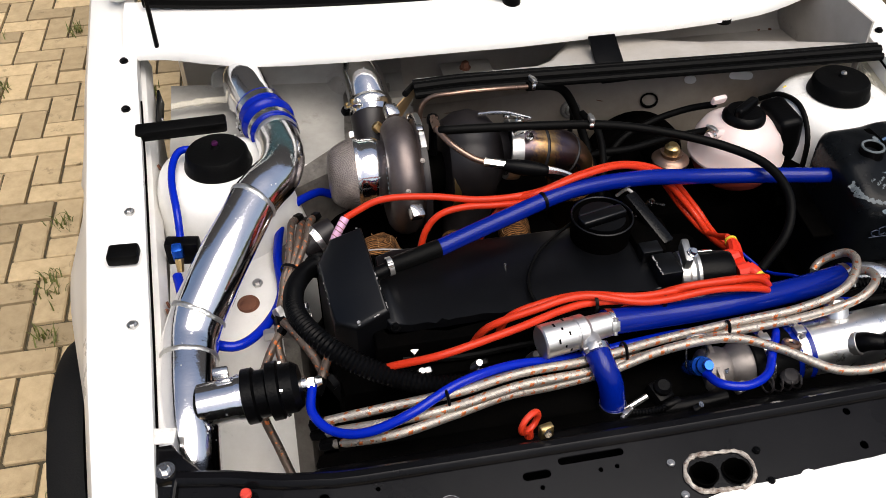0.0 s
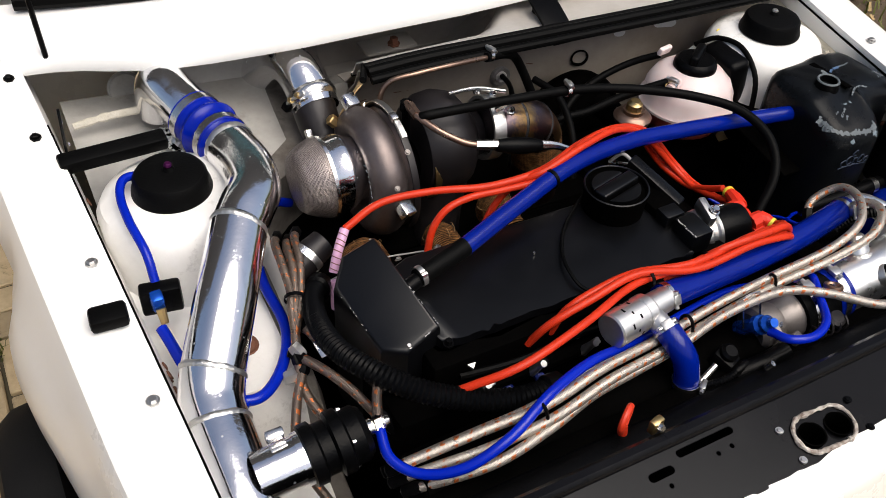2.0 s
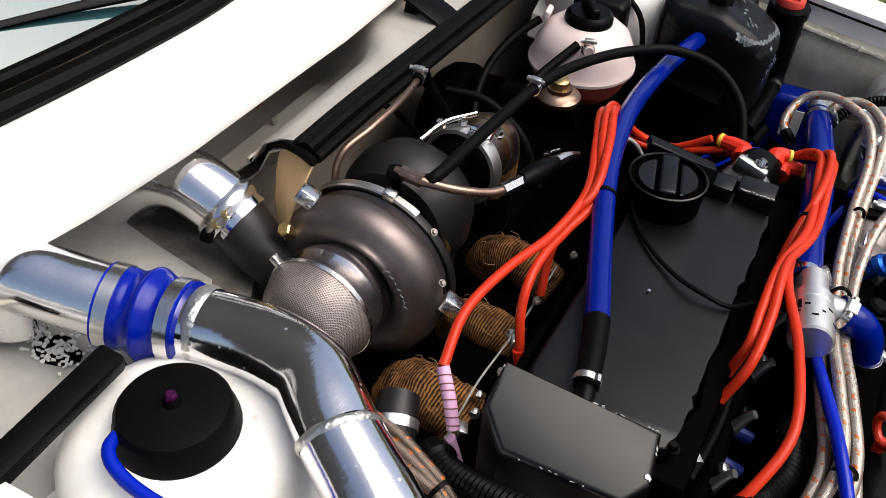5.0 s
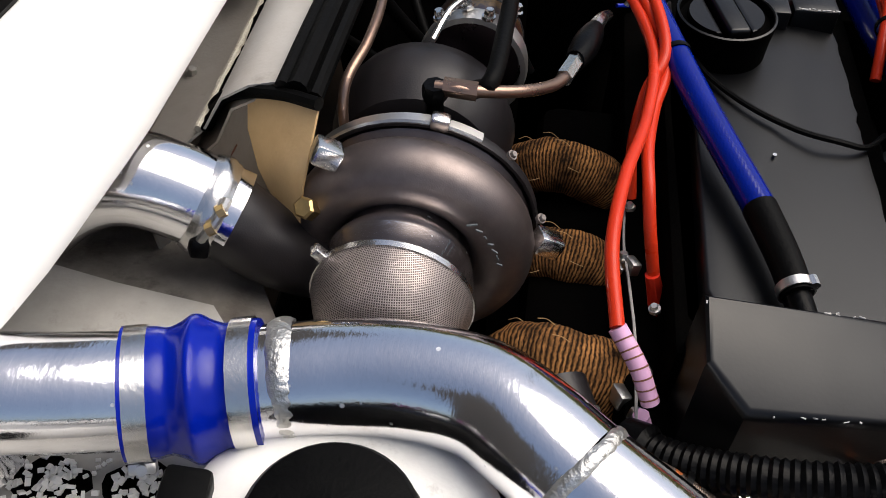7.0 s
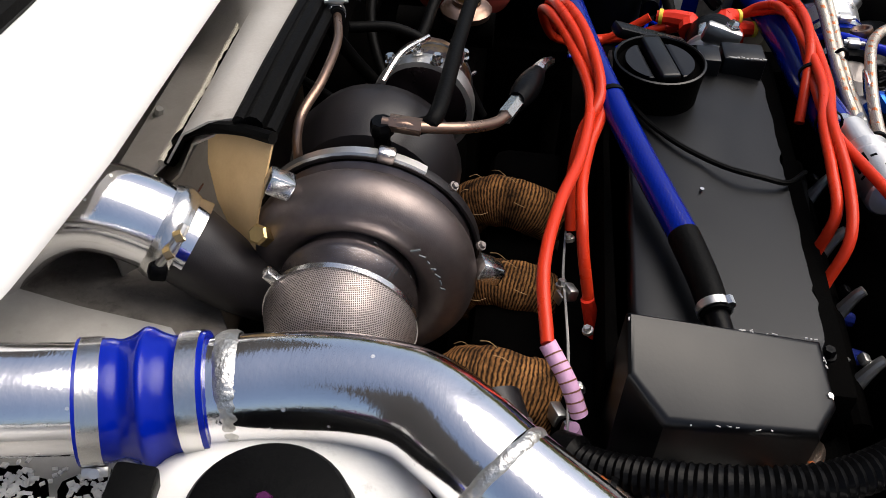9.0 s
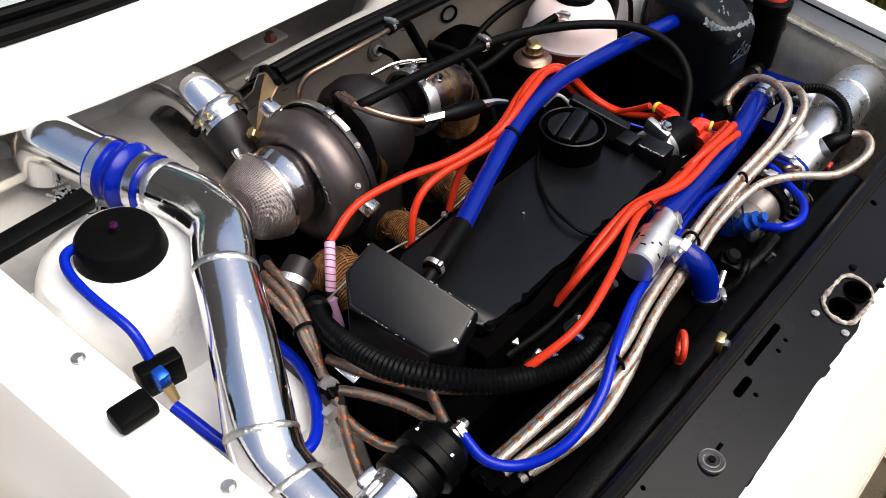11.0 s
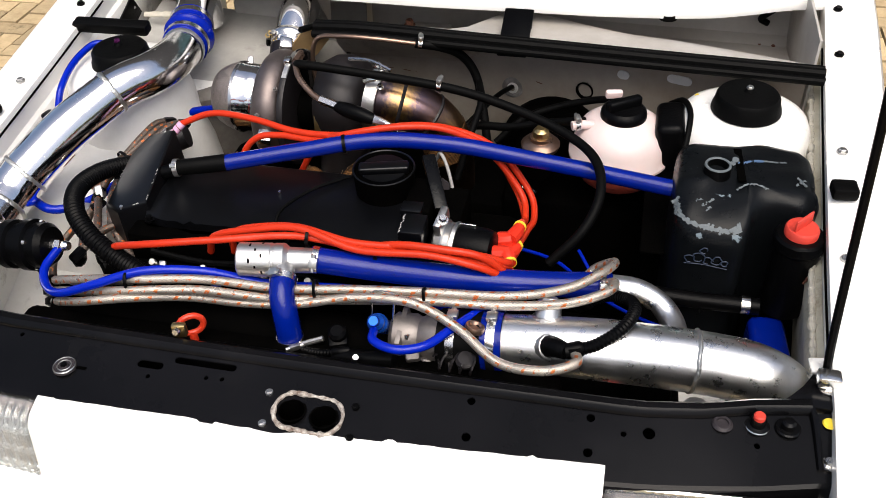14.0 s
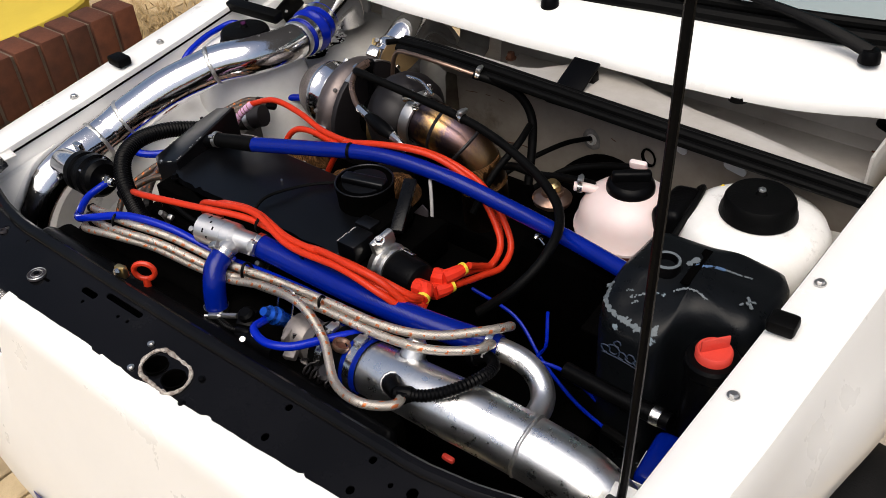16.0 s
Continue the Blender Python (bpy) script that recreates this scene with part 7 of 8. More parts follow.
hose("loom_sleeve", [(-0.395, 0.300, 0.750), (-0.416, 0.266, 0.768), (-0.433, 0.203, 0.794), (-0.432, 0.141, 0.808), (-0.406, 0.087, 0.811), (-0.367, 0.052, 0.799), (-0.318, 0.030, 0.783), (-0.266, 0.012, 0.776), (-0.21, 0.012, 0.768)], 0.0135, black_plastic, "black corrugated loom sleeve curving round the belt cover", "cable sleeve", seg=14, step=0.0015, rmod=ribs(0.006, 0.07))
hose("loom_sleeve", [(0.318, -0.043, 0.795), (0.345, -0.034, 0.800), (0.372, -0.012, 0.808), (0.386, 0.022, 0.808), (0.380, 0.055, 0.795), (0.352, 0.080, 0.775), (0.32, 0.09, 0.745)], 0.0075, black_plastic, "small black corrugated sleeve over the cold pipe", "cable sleeve", seg=10, step=0.0012, rmod=ribs(0.0048, 0.08))
hose("loom_sleeve", [(-0.043, -0.045, 0.735), (0.0, -0.055, 0.742), (0.03, -0.05, 0.745)], 0.005, black_plastic, "thin corrugated sleeve to a sensor plug", "cable sleeve", seg=10, step=0.001, rmod=ribs(0.004, 0.1))

# turbo water and oil lines
ch = hose("water_hose", [(-0.175, 0.440, 0.868), (-0.169, 0.425, 0.880), (-0.035, 0.421, 0.872), (0.088, 0.414, 0.862), (0.190, 0.390, 0.848), (0.269, 0.353, 0.836), (0.314, 0.304, 0.829), (0.326, 0.246, 0.812), (0.308, 0.201, 0.780), (0.265, 0.175, 0.735)], 0.0072, black_rubber, "black rubber water hose arching over the engine")
worm_clamp((0.058, 0.4165, 0.865), (1, -0.05, -0.08), 0.0075, ch, width=0.007)
hl = hose("water_line", [(-0.190, 0.525, 0.76), (-0.197, 0.537, 0.829), (-0.183, 0.538, 0.868), (-0.139, 0.528, 0.880), (-0.076, 0.528, 0.880), (-0.008, 0.543, 0.868)], 0.0042, bronze, "thin bronze-coloured hard water line", "pipe")
hr = hose("water_hose", [(-0.012, 0.542, 0.869), (0.030, 0.556, 0.858), (0.062, 0.572, 0.836), (0.085, 0.575, 0.80), (0.10, 0.555, 0.755), (0.115, 0.52, 0.70)], 0.0078, black_rubber, "black rubber hose dropping down the firewall")
worm_clamp((-0.004, 0.5445, 0.868), (1, 0.25, -0.2), 0.008, hr, width=0.007)
hose("water_hose", [(0.02, 0.45, 0.69), (0.06, 0.47, 0.735), (0.10, 0.49, 0.75), (0.16, 0.48, 0.76), (0.22, 0.47, 0.78), (0.285, 0.442, 0.808)], 0.0070, black_rubber, "black rubber hose to the coolant reservoir")
hose("water_hose", [(0.085, 0.40, 0.70), (0.10, 0.44, 0.76), (0.108, 0.50, 0.79), (0.095, 0.555, 0.795)], 0.0062, black_rubber, "black hose crossing behind the engine")
hose("heater_hose", [(0.330, 0.520, 0.806), (0.29, 0.545, 0.785), (0.235, 0.555, 0.762), (0.175, 0.545, 0.738), (0.13, 0.52, 0.70)], 0.0062, black_rubber, "black rubber hose behind the reservoir")
hose("control_cable", [(0.131, 0.706, 0.706), (0.11, 0.64, 0.72), (0.07, 0.56, 0.705), (0.03, 0.50, 0.67)], 0.0048, black_rubber, "black cable through the firewall grommet", "cable")
of = hose("oil_line", [(-0.187, 0.468, 0.878), (-0.187, 0.440, 0.877), (-0.170, 0.404, 0.868), (-0.141, 0.379, 0.855), (-0.118, 0.368, 0.850)], 0.0050, bronze, "bronze-coloured oil feed line on the turbo", "oil line")
fl = [(-0.125, 0.371, 0.851), (-0.094, 0.362, 0.847)]
part("hex_ferrule", tube(fl, 0.0075, 6, 2, curved=False), bright_steel, of, "bright hexagonal ferrule")
part("ferrule", tube([(-0.186, 0.462, 0.878), (-0.186, 0.436, 0.876)], 0.0075, 6, 2, curved=False), bronze, of)
part("inline_filter", tube([(-0.094, 0.362, 0.847), (-0.088, 0.360, 0.846), (-0.040, 0.348, 0.840), (-0.034, 0.347, 0.839)], [0.009, 0.0125, 0.0125, 0.009], 16, 4), black_plastic, of, "black anodised inline oil filter")
part("filter_end", tube([(-0.034, 0.347, 0.839), (-0.010, 0.340, 0.836), (0.010, 0.333, 0.828)], [0.008, 0.006, 0.005], 8, 3), bright_steel, of)

# cables over the cam cover
hose("thin_cable", [(0.0, 0.262, 0.812), (-0.041, 0.238, 0.806), (-0.078, 0.207, 0.806), (-0.104, 0.170, 0.806), (-0.115, 0.136, 0.806), (-0.110, 0.110, 0.799), (-0.085, 0.089, 0.794)], 0.0026, black_rubber, "thin black cable lying on the cam cover", "cable", seg=8)
hose("earth_lead", [(0.074, 0.312, 0.80), (0.084, 0.299, 0.820), (0.096, 0.286, 0.808), (0.107, 0.271, 0.777), (0.113, 0.256, 0.742), (0.118, 0.240, 0.712)], 0.0027, grey_lead_mat, "grey sleeved earth lead", "lead")

# small fittings at the front
dip = thing("dipstick", (-0.166, -0.07, 0.70), "orange plastic ring dipstick handle", "dipstick")
part("ring", tube([(-0.166 + 0.0130 * math.cos(a), -0.064 + 0.0088 * math.cos(a), 0.772 + 0.0145 * math.sin(a)) for a in [math.pi * 2 * i / 16 for i in range(17)]], 0.0042, 10, 2, caps=False), orange_plastic, dip)
part("neck", tube([(-0.166, -0.064, 0.760), (-0.166, -0.066, 0.746), (-0.166, -0.068, 0.70)], [0.005, 0.007, 0.004], 10, 3), orange_plastic, dip)
cl = solo("panel_clip", box((0.018, 0.010, 0.020), pose(-0.158, -0.100, 0.800, 0, 0, 12), 0.003), brass, "brass-coloured spring clip on the radiator edge", "clip")
part("clip_screw", lathe([(0, 0.005), (0.004, 0.005), (0.005, 0.0)], axis_m((-0.158, -0.106, 0.804), (0, -1, 0.3)), 8), bright_steel, cl)
pr = thing("pressure_regulator", (0.07, -0.03, 0.74), "blue anodised pressure regulator in a wire clip", "regulator")
part("body", lathe([(0.0, 0.030), (0.006, 0.030), (0.007, 0.022), (0.011, 0.018), (0.011, 0.012), (0.009, 0.010), (0.013, 0.006), (0.013, -0.002), (0.010, -0.005), (0.010, -0.04), (0, -0.04)], axis_m((0.073, -0.022, 0.775), (0, -0.6, 0.75)), 20), blue_anodised, pr)
part("wire_clip", tube([(0.060, -0.012, 0.765), (0.060, 0.002, 0.80), (0.066, 0.004, 0.806), (0.082, 0.004, 0.806), (0.088, 0.002, 0.80), (0.088, -0.012, 0.765)], 0.0015, 6, 4), bright_steel, pr)
sn = thing("sensor_plug", (0.02, -0.03, 0.73), "black electrical sensor plug with a clip", "sensor")
part("plug", box((0.026, 0.03, 0.03), pose(0.018, -0.030, 0.742, 15, 0, 20), 0.005), black_plastic, sn)
part("boss", lathe([(0, 0.012), (0.008, 0.012), (0.012, 0.008), (0.012, 0.0)], axis_m((0.02, -0.032, 0.755), (0, -0.3, 1)), 12), black_plastic, sn)
part("arm", tube([(-0.035, -0.045, 0.738), (0.0, -0.035, 0.748)], 0.004, 8, 2, curved=False), dull_alu, sn)
tee = thing("vacuum_tee", (-0.59, 0.34, 0.76), "blue and brass vacuum tee in a black clip", "fitting")
part("clip", box((0.05, 0.022, 0.04), pose(-0.588, 0.335, 0.782, 0, 0, -10), 0.004), black_plastic, tee)
part("tee_body", box((0.016, 0.018, 0.026), pose(-0.595, 0.322, 0.79, 10, 0, 0), 0.004), blue_anodised, tee)
part("brass_barb", tube([(-0.594, 0.314, 0.784), (-0.594, 0.303, 0.768)], [0.0065, 0.005], 10, 2, curved=False), brass, tee)
solo("rubber_bar", box((0.142, 0.026, 0.020), pose(-0.582, 0.549, 0.857, 8, 1, 3), 0.004, seg=2), black_rubber, "loose black rubber seal bar by the strut tower", "rubber seal")
wgt = thing("pipe_flange", (-0.40, 0.33, 0.75), "bright V-band joint beside the belt cover", "flange")
part("joint", tube([(-0.415, 0.335, 0.752), (-0.392, 0.345, 0.762), (-0.365, 0.355, 0.77)], [0.018, 0.022, 0.02], 18, 4), turbine_dark, wgt)
part("band", band((-0.392, 0.345, 0.762), (0.9, 0.4, 0.35), 0.022, 0.010), rough_alu, wgt)

for p, w in (((-0.486, 0.491, 0.752), 0.022), ((-0.530, 0.400, 0.748), 0.028), ((-0.470, 0.455, 0.75), 0.014)):
    lc = solo("loom_clip", box((w, 0.012, 0.010), pose(*p, 0, 0, 35), 0.003), black_plastic, "small black loom clip on the apron", "clip")
    part("clip_leg", box((0.006, w, 0.014), pose(p[0], p[1], p[2] + 0.002, 0, 0, 20), 0.002), black_plastic, lc)
solo("drain_fitting", tube([(0.461, 0.540, 0.79), (0.461, 0.527, 0.812), (0.456, 0.520, 0.824)], [0.007, 0.006, 0.004], 10, 3), yellow_mark, "small yellow-green fitting behind the reservoir", "fitting")
pn = solo("wire_terminal", box((0.016, 0.012, 0.014), pose(0.195, 0.433, 0.672, 20, 10, 30), 0.003), bright_steel, "bright terminal below the brake servo", "terminal")
part("terminal_pin", tube([(0.20, 0.428, 0.676), (0.216, 0.420, 0.674)], 0.003, 8, 2, curved=False), bright_steel, pn)
wp = solo("wing_plate", box((0.004, 0.062, 0.048), pose(-0.632, 0.688, 0.806, 28, 3, -5), 0.0015), black_plastic, "black riveted plate on the inner wing", "plate")
for y, z in ((0.672, 0.800), (0.705, 0.818)):
    part("rivet", lathe([(0, 0.003), (0.003, 0.002), (0.004, 0)], axis_m((-0.6295, y, z), (1, 0, 0.1)), 8), bright_steel, wp)

# ---- coolant reservoir ----
res = thing("coolant_reservoir", (0.345, 0.446, 0.715), "milky white coolant reservoir with black screw cap, pink coolant inside", "reservoir")
m = Matrix.Translation((0.345, 0.450, 0.777)) @ Matrix.Scale(1.08, 4)
part("upper_shell", lathe([(0.0, 0.044), (0.028, 0.044), (0.030, 0.040), (0.045, 0.034), (0.060, 0.022), (0.069, 0.004), (0.071, -0.014), (0.076, -0.020), (0.076, -0.024), (0.070, -0.026)], m, 40), milky_plastic, res)
part("lower_shell", lathe([(0.070, -0.026), (0.068, -0.040), (0.058, -0.060), (0.040, -0.074), (0.0, -0.078)], m, 40), red_coolant, res, "lower shell stained pink by coolant")
cap = part("screw_cap", lathe([(0.0, 0.054), (0.027, 0.053), (0.032, 0.049), (0.0335, 0.044), (0.0335, 0.036), (0.0, 0.036)], m, 28), black_plastic, res, "black ribbed screw cap")
part("cap_grip", box((0.054, 0.014, 0.018), m @ pose(0, 0, 0.058, 0, 0, 35), 0.005, seg=3), black_plastic, cap)
part("spout", tube([(0.300, 0.432, 0.808), (0.282, 0.424, 0.812), (0.268, 0.418, 0.812)], 0.0075, 12, 3), milky_plastic, res)
worm_clamp((0.276, 0.4225, 0.812), (-1, -0.4, 0), 0.0085, res, width=0.007)
part("tab", box((0.028, 0.010, 0.016), pose(0.326, 0.508, 0.822, 20, 0, 10), 0.004), milky_plastic, res)
part("strap", box((0.045, 0.085, 0.09), pose(0.422, 0.455, 0.782, 0, -8, 0), 0.012, seg=3), black_plastic, res, "black plastic reservoir bracket")
part("strap", tube([(0.418, 0.53, 0.80), (0.436, 0.50, 0.825), (0.446, 0.45, 0.83), (0.442, 0.40, 0.80), (0.435, 0.38, 0.74)], 0.0045, 10, 5), black_rubber, res)
# brake servo and master cylinder
sv = thing("brake_servo", (0.21, 0.52, 0.62), "black round brake servo with a brass-topped master cylinder", "brake servo")
part("drum", lathe([(0.0, -0.05), (0.10, -0.05), (0.115, -0.03), (0.118, 0.0), (0.110, 0.02), (0.06, 0.045), (0.035, 0.05), (0.0, 0.05)], axis_m((0.222, 0.585, 0.652), (0, -1, 0.1)) @ Matrix.Scale(0.82, 4), 36), engine_dark, sv)
part("master_cylinder", tube([(0.218, 0.52, 0.735), (0.218, 0.40, 0.735)], 0.022, 16, 2, curved=False), engine_dark, sv)
part("filler_collar", lathe([(0.030, 0.0), (0.032, 0.008), (0.026, 0.014), (0.018, 0.016), (0.018, 0.022), (0.0, 0.022)], Matrix.Translation((0.218, 0.436, 0.755)), 20), bronze, sv)
part("brass_cap", lathe([(0.0, 0.016), (0.008, 0.016), (0.010, 0.012), (0.013, 0.010), (0.014, 0.0)], Matrix.Translation((0.218, 0.436, 0.777)), 10), brass, sv)

# ---- header tank and power steering bottle ----
tank = thing("header_tank", (0.52, 0.29, 0.55), "black painted plastic tank flaking to grey-blue", "tank")
tp = [(0.425, 0.250), (0.430, 0.220), (0.443, 0.203), (0.465, 0.195), (0.510, 0.193), (0.526, 0.201), (0.533, 0.225), (0.545, 0.243), (0.566, 0.250), (0.600, 0.250), (0.616, 0.262), (0.621, 0.285), (0.621, 0.360), (0.612, 0.380), (0.590, 0.387), (0.460, 0.374), (0.436, 0.364), (0.427, 0.340)]


def tank_top(x, y):
    """The tank's upper face: level at the back, falling to the front shoulder."""
    return 0.808 + 0.030 * max(0.0, min(1.0, (y - 0.20) / 0.075)) - 0.010 * max(0.0, (x - 0.54) / 0.08) + 0.003 * noise.noise((x * 30, y * 30, 0.4))


ring0 = resample(spline([(x, y, 0) for x, y in tp + tp[:1]], 6), 0.0085)[:-1]
mid = sum(ring0, Vector()) / len(ring0)
bm = bmesh.new()
loops = []
for inset, drop in ((0.0, None), (0.0, 0.11), (0.0, 0.030), (0.0015, 0.018), (0.006, 0.0085), (0.014, 0.0028), (0.026, 0.0006), (0.046, 0.0)):
    loop = []
    for q in ring0:
        k = (mid - q)
        p = q + k.normalized() * min(inset, k.length * 0.9)
        loop.append(bm.verts.new((p.x, p.y, 0.50 if drop is None else tank_top(p.x, p.y) - drop)))
    loops.append(loop)
for lo, hi in zip(loops, loops[1:]):
    for i in range(len(lo)):
        bm.faces.new((lo[i], lo[(i + 1) % len(lo)], hi[(i + 1) % len(lo)], hi[i]))
crown = bm.verts.new((mid.x, mid.y, tank_top(mid.x, mid.y)))
for i in range(len(loops[-1])):
    bm.faces.new((loops[-1][i], loops[-1][(i + 1) % len(loops[-1])], crown))
part("shell", bm, tank_paint, tank, auto=60)
part("filler_neck", lathe([(0.0, -0.004), (0.013, -0.004), (0.014, 0.012), (0.018, 0.013), (0.019, 0.006), (0.020, -0.002)], Matrix.Translation((0.482, 0.293, 0.836)), 24), black_plastic, tank)
part("lobe", lathe([(0.0, 0.004), (0.016, 0.002), (0.026, -0.006), (0.031, -0.020), (0.030, -0.045), (0.022, -0.062), (0.0, -0.068)], Matrix.Translation((0.592, 0.284, 0.822)) @ Matrix.Scale(1.05, 4), 24), tank_paint, tank, "rounded lobe of the tank")
# scribble and scratches worn through the paint
for k, (x, z, r) in enumerate(((0.456, 0.758, 0.006), (0.468, 0.762, 0.0075), (0.481, 0.758, 0.006), (0.493, 0.760, 0.007), (0.474, 0.776, 0.005), (0.503, 0.757, 0.0045))):
    ring = [(x + r * math.cos(a) * (1 + 0.3 * math.sin(3 * a + k)), 0.1935 - 0.0006 * k, z + r * math.sin(a)) for a in [6.283 * i / 10 for i in range(9 + k % 2)]]
    part("paint_scrawl", tube(ring, 0.0009, 6, 2), wear_blue, tank)
part("paint_scrawl", tube([(0.450, 0.1955, 0.748), (0.475, 0.1932, 0.750), (0.508, 0.1925, 0.746)], 0.0009, 6, 3), wear_blue, tank)


def tank_skin(x, y):
    """Height of the shell with its rounded shoulder."""
    d = min((Vector((x, y, 0)) - q).length for q in ring0)
    return tank_top(x, y) - lerp_table(d, ((0.0, 0.030), (0.0015, 0.018), (0.006, 0.0085), (0.014, 0.0028), (0.026, 0.0006), (0.046, 0.0)))


def flakes(path, n, spread, size, material, seed, lift=0.0):
    """Ragged flakes where the top coat has come away, lying on the shell."""
    rr = random.Random(seed)
    bm = bmesh.new()
    for _ in range(n):
        q, _w = along([(x, y, 0) for x, y in path], rr.random())
        x, y = q.x + rr.gauss(0, spread), q.y + rr.gauss(0, spread)
        e = 0.002
        nz = Vector((tank_skin(x - e, y) - tank_skin(x + e, y), tank_skin(x, y - e) - tank_skin(x, y + e), 2 * e))
        m = axis_m((x, y, tank_skin(x, y) + lift), nz)
        loop = [(size * rr.uniform(0.35, 1.3) * math.cos(a), size * rr.uniform(0.35, 1.3) * math.sin(a)) for a in [6.2832 * i / 7 for i in range(7)]]
        slab(loop, -0.0004, 0.0007, 0, bm, m)
    return part("paint_flake", bm, material, tank, smooth=False)


flakes([(0.432, 0.238), (0.436, 0.224), (0.447, 0.213), (0.465, 0.207), (0.485, 0.204), (0.503, 0.203), (0.515, 0.208)], 150, 0.0009, 0.0026, wear_grey, 1)
flakes([(0.510, 0.203), (0.518, 0.211)], 30, 0.0016, 0.0034, wear_grey, 2)
flakes([(0.430, 0.246), (0.434, 0.228)], 26, 0.0014, 0.0030, wear_grey, 3)
flakes([(0.512, 0.318), (0.527, 0.325), (0.545, 0.329)], 60, 0.0007, 0.0022, wear_pale_blue, 4)
flakes([(0.545, 0.329), (0.562, 0.332), (0.580, 0.338)], 50, 0.0004, 0.0013, wear_grey, 5)
flakes([(0.503, 0.312), (0.512, 0.332)], 26, 0.0014, 0.0026, wear_grey, 6)
flakes([(0.510, 0.262), (0.521, 0.269), (0.535, 0.272), (0.552, 0.268)], 70, 0.0004, 0.0013, wear_grey, 7)
for k, (x, y) in enumerate(((0.460, 0.241), (0.468, 0.237), (0.476, 0.241), (0.473, 0.231))):
    flakes([(x - 0.003, y - 0.002 * (k % 2)), (x + 0.003, y + 0.003)], 7, 0.0008, 0.0014, wear_grey, 20 + k)
for k, pts in enumerate((((0.588, 0.281), (0.602, 0.295)), ((0.601, 0.282), (0.590, 0.297)))):
    flakes(pts, 14, 0.0006, 0.0018, wear_grey, 40 + k, 0.0042)
# shade of the tank's slot, laid on as a raised near-black strip
part("groove", box((0.011, 0.080, 0.0016), pose(0.5135, 0.315, tank_top(0.5135, 0.315) + 0.0002, 0, 0, 3), 0), engine_dark, tank, "dark strip drawn as shade beside the filler neck")
part("neck_rim", lathe([(0.0145, 0.0130), (0.0155, 0.0145), (0.0175, 0.0145), (0.0185, 0.0125)], Matrix.Translation((0.482, 0.293, 0.836)), 24), wear_grey, tank, "worn grey rim")
ps = thing("steering_bottle", (0.587, 0.196, 0.70), "black power steering bottle with a red screw cap", "bottle")
m = Matrix.Translation((0.592, 0.203, 0.813))
part("bottle", lathe([(0.0, 0.0), (0.030, 0.0), (0.033, -0.004), (0.033, -0.018), (0.030, -0.022), (0.030, -0.13), (0.0, -0.13)], m, 28), black_plastic, ps)
rc = part("cap", lathe([(0.0, 0.012), (0.020, 0.012), (0.022, 0.009), (0.022, 0.0), (0.0, 0.0)], m, 28), cap_red, ps, "red screw cap with a fin")
part("cap_fin", box((0.036, 0.003, 0.018), m @ pose(0, 0, 0.020, 0, 0, 50), 0.0012), cap_red, rc)
part("mount_tab", box((0.03, 0.016, 0.005), pose(0.622, 0.215, 0.792, 0, 0, 20), 0.002), black_plastic, ps)
bolt((0.627, 0.217, 0.796), (0, 0, 1), 0.004, 0.005, ps, bright_steel, name="tab_bolt")
bpipe = solo("black_pipe", tube([(0.40, 0.19, 0.688), (0.48, 0.185, 0.690), (0.56, 0.182, 0.694)], 0.012, 12, 3), black_plastic, "black pipe under the tank with a bright end", "pipe")
part("pipe_ring", lathe([(0.0, 0.006), (0.013, 0.006), (0.0135, -0.006), (0.0, -0.006)], axis_m((0.541, 0.183, 0.693), (1, 0, 0)), 18), bright_steel, bpipe, "bright ring")
bx = thing("blue_canister", (0.585, 0.15, 0.50), "blue canister with a white and red label low in the bay", "canister")
part("can", box((0.05, 0.09, 0.14), pose(0.575, 0.14, 0.61, 0, 0, 5), 0.012, seg=3), silicone_blue, bx)
part("label", box((0.002, 0.03, 0.05), pose(0.5485, 0.137, 0.635, 0, 0, 5), 0), white_paint, bx)
part("label_bar", box((0.002, 0.008, 0.04), pose(0.547, 0.142, 0.635, 0, 0, 5), 0), cap_red, bx)
part("label", box((0.034, 0.002, 0.046), pose(0.574, 0.0935, 0.648, 0, 0, 5), 0), white_paint, bx)
for k, z in enumerate((0.632, 0.644, 0.658)):
    part("label_bar", box((0.024 - 0.004 * k, 0.002, 0.006), pose(0.574, 0.0922, z, 0, 0, 5), 0), cap_red if k != 1 else sticker_navy, bx)
solo("grey_stub", tube([(0.49, 0.10, 0.46), (0.495, 0.10, 0.56)], 0.02, 14, 2, curved=False), dull_alu, "grey metal stub below the cold pipe", "pipe")
solo("red_plug", box((0.018, 0.008, 0.008), pose(0.37, -0.03, 0.70), 0.003), cap_red, "small red plug below the cold pipe", "plug")

# ---- ground, paving and garden ----
bm = bmesh.new()
bmesh.ops.create_grid(bm, x_segments=8, y_segments=8, size=150)
bmesh.ops.translate(bm, verts=bm.verts, vec=(0, 0, -0.042))
ground = solo("ground", bm, sand_mat, "sandy ground reaching far off", "ground", kind="structure", smooth=False)

# raised brick edging with a soldier course on top, beside the drive
edging = thing("brick_edging", (-1.75, 0.2, 0.0), "low garden wall of red-brown brick with grey mortar", "garden wall", kind="structure")
part("core", box((0.118, 2.38, 0.414), pose(-1.924, -0.16, 0.207), 0.0), mortar_mat, edging, "grey crumbling mortar", smooth=False)

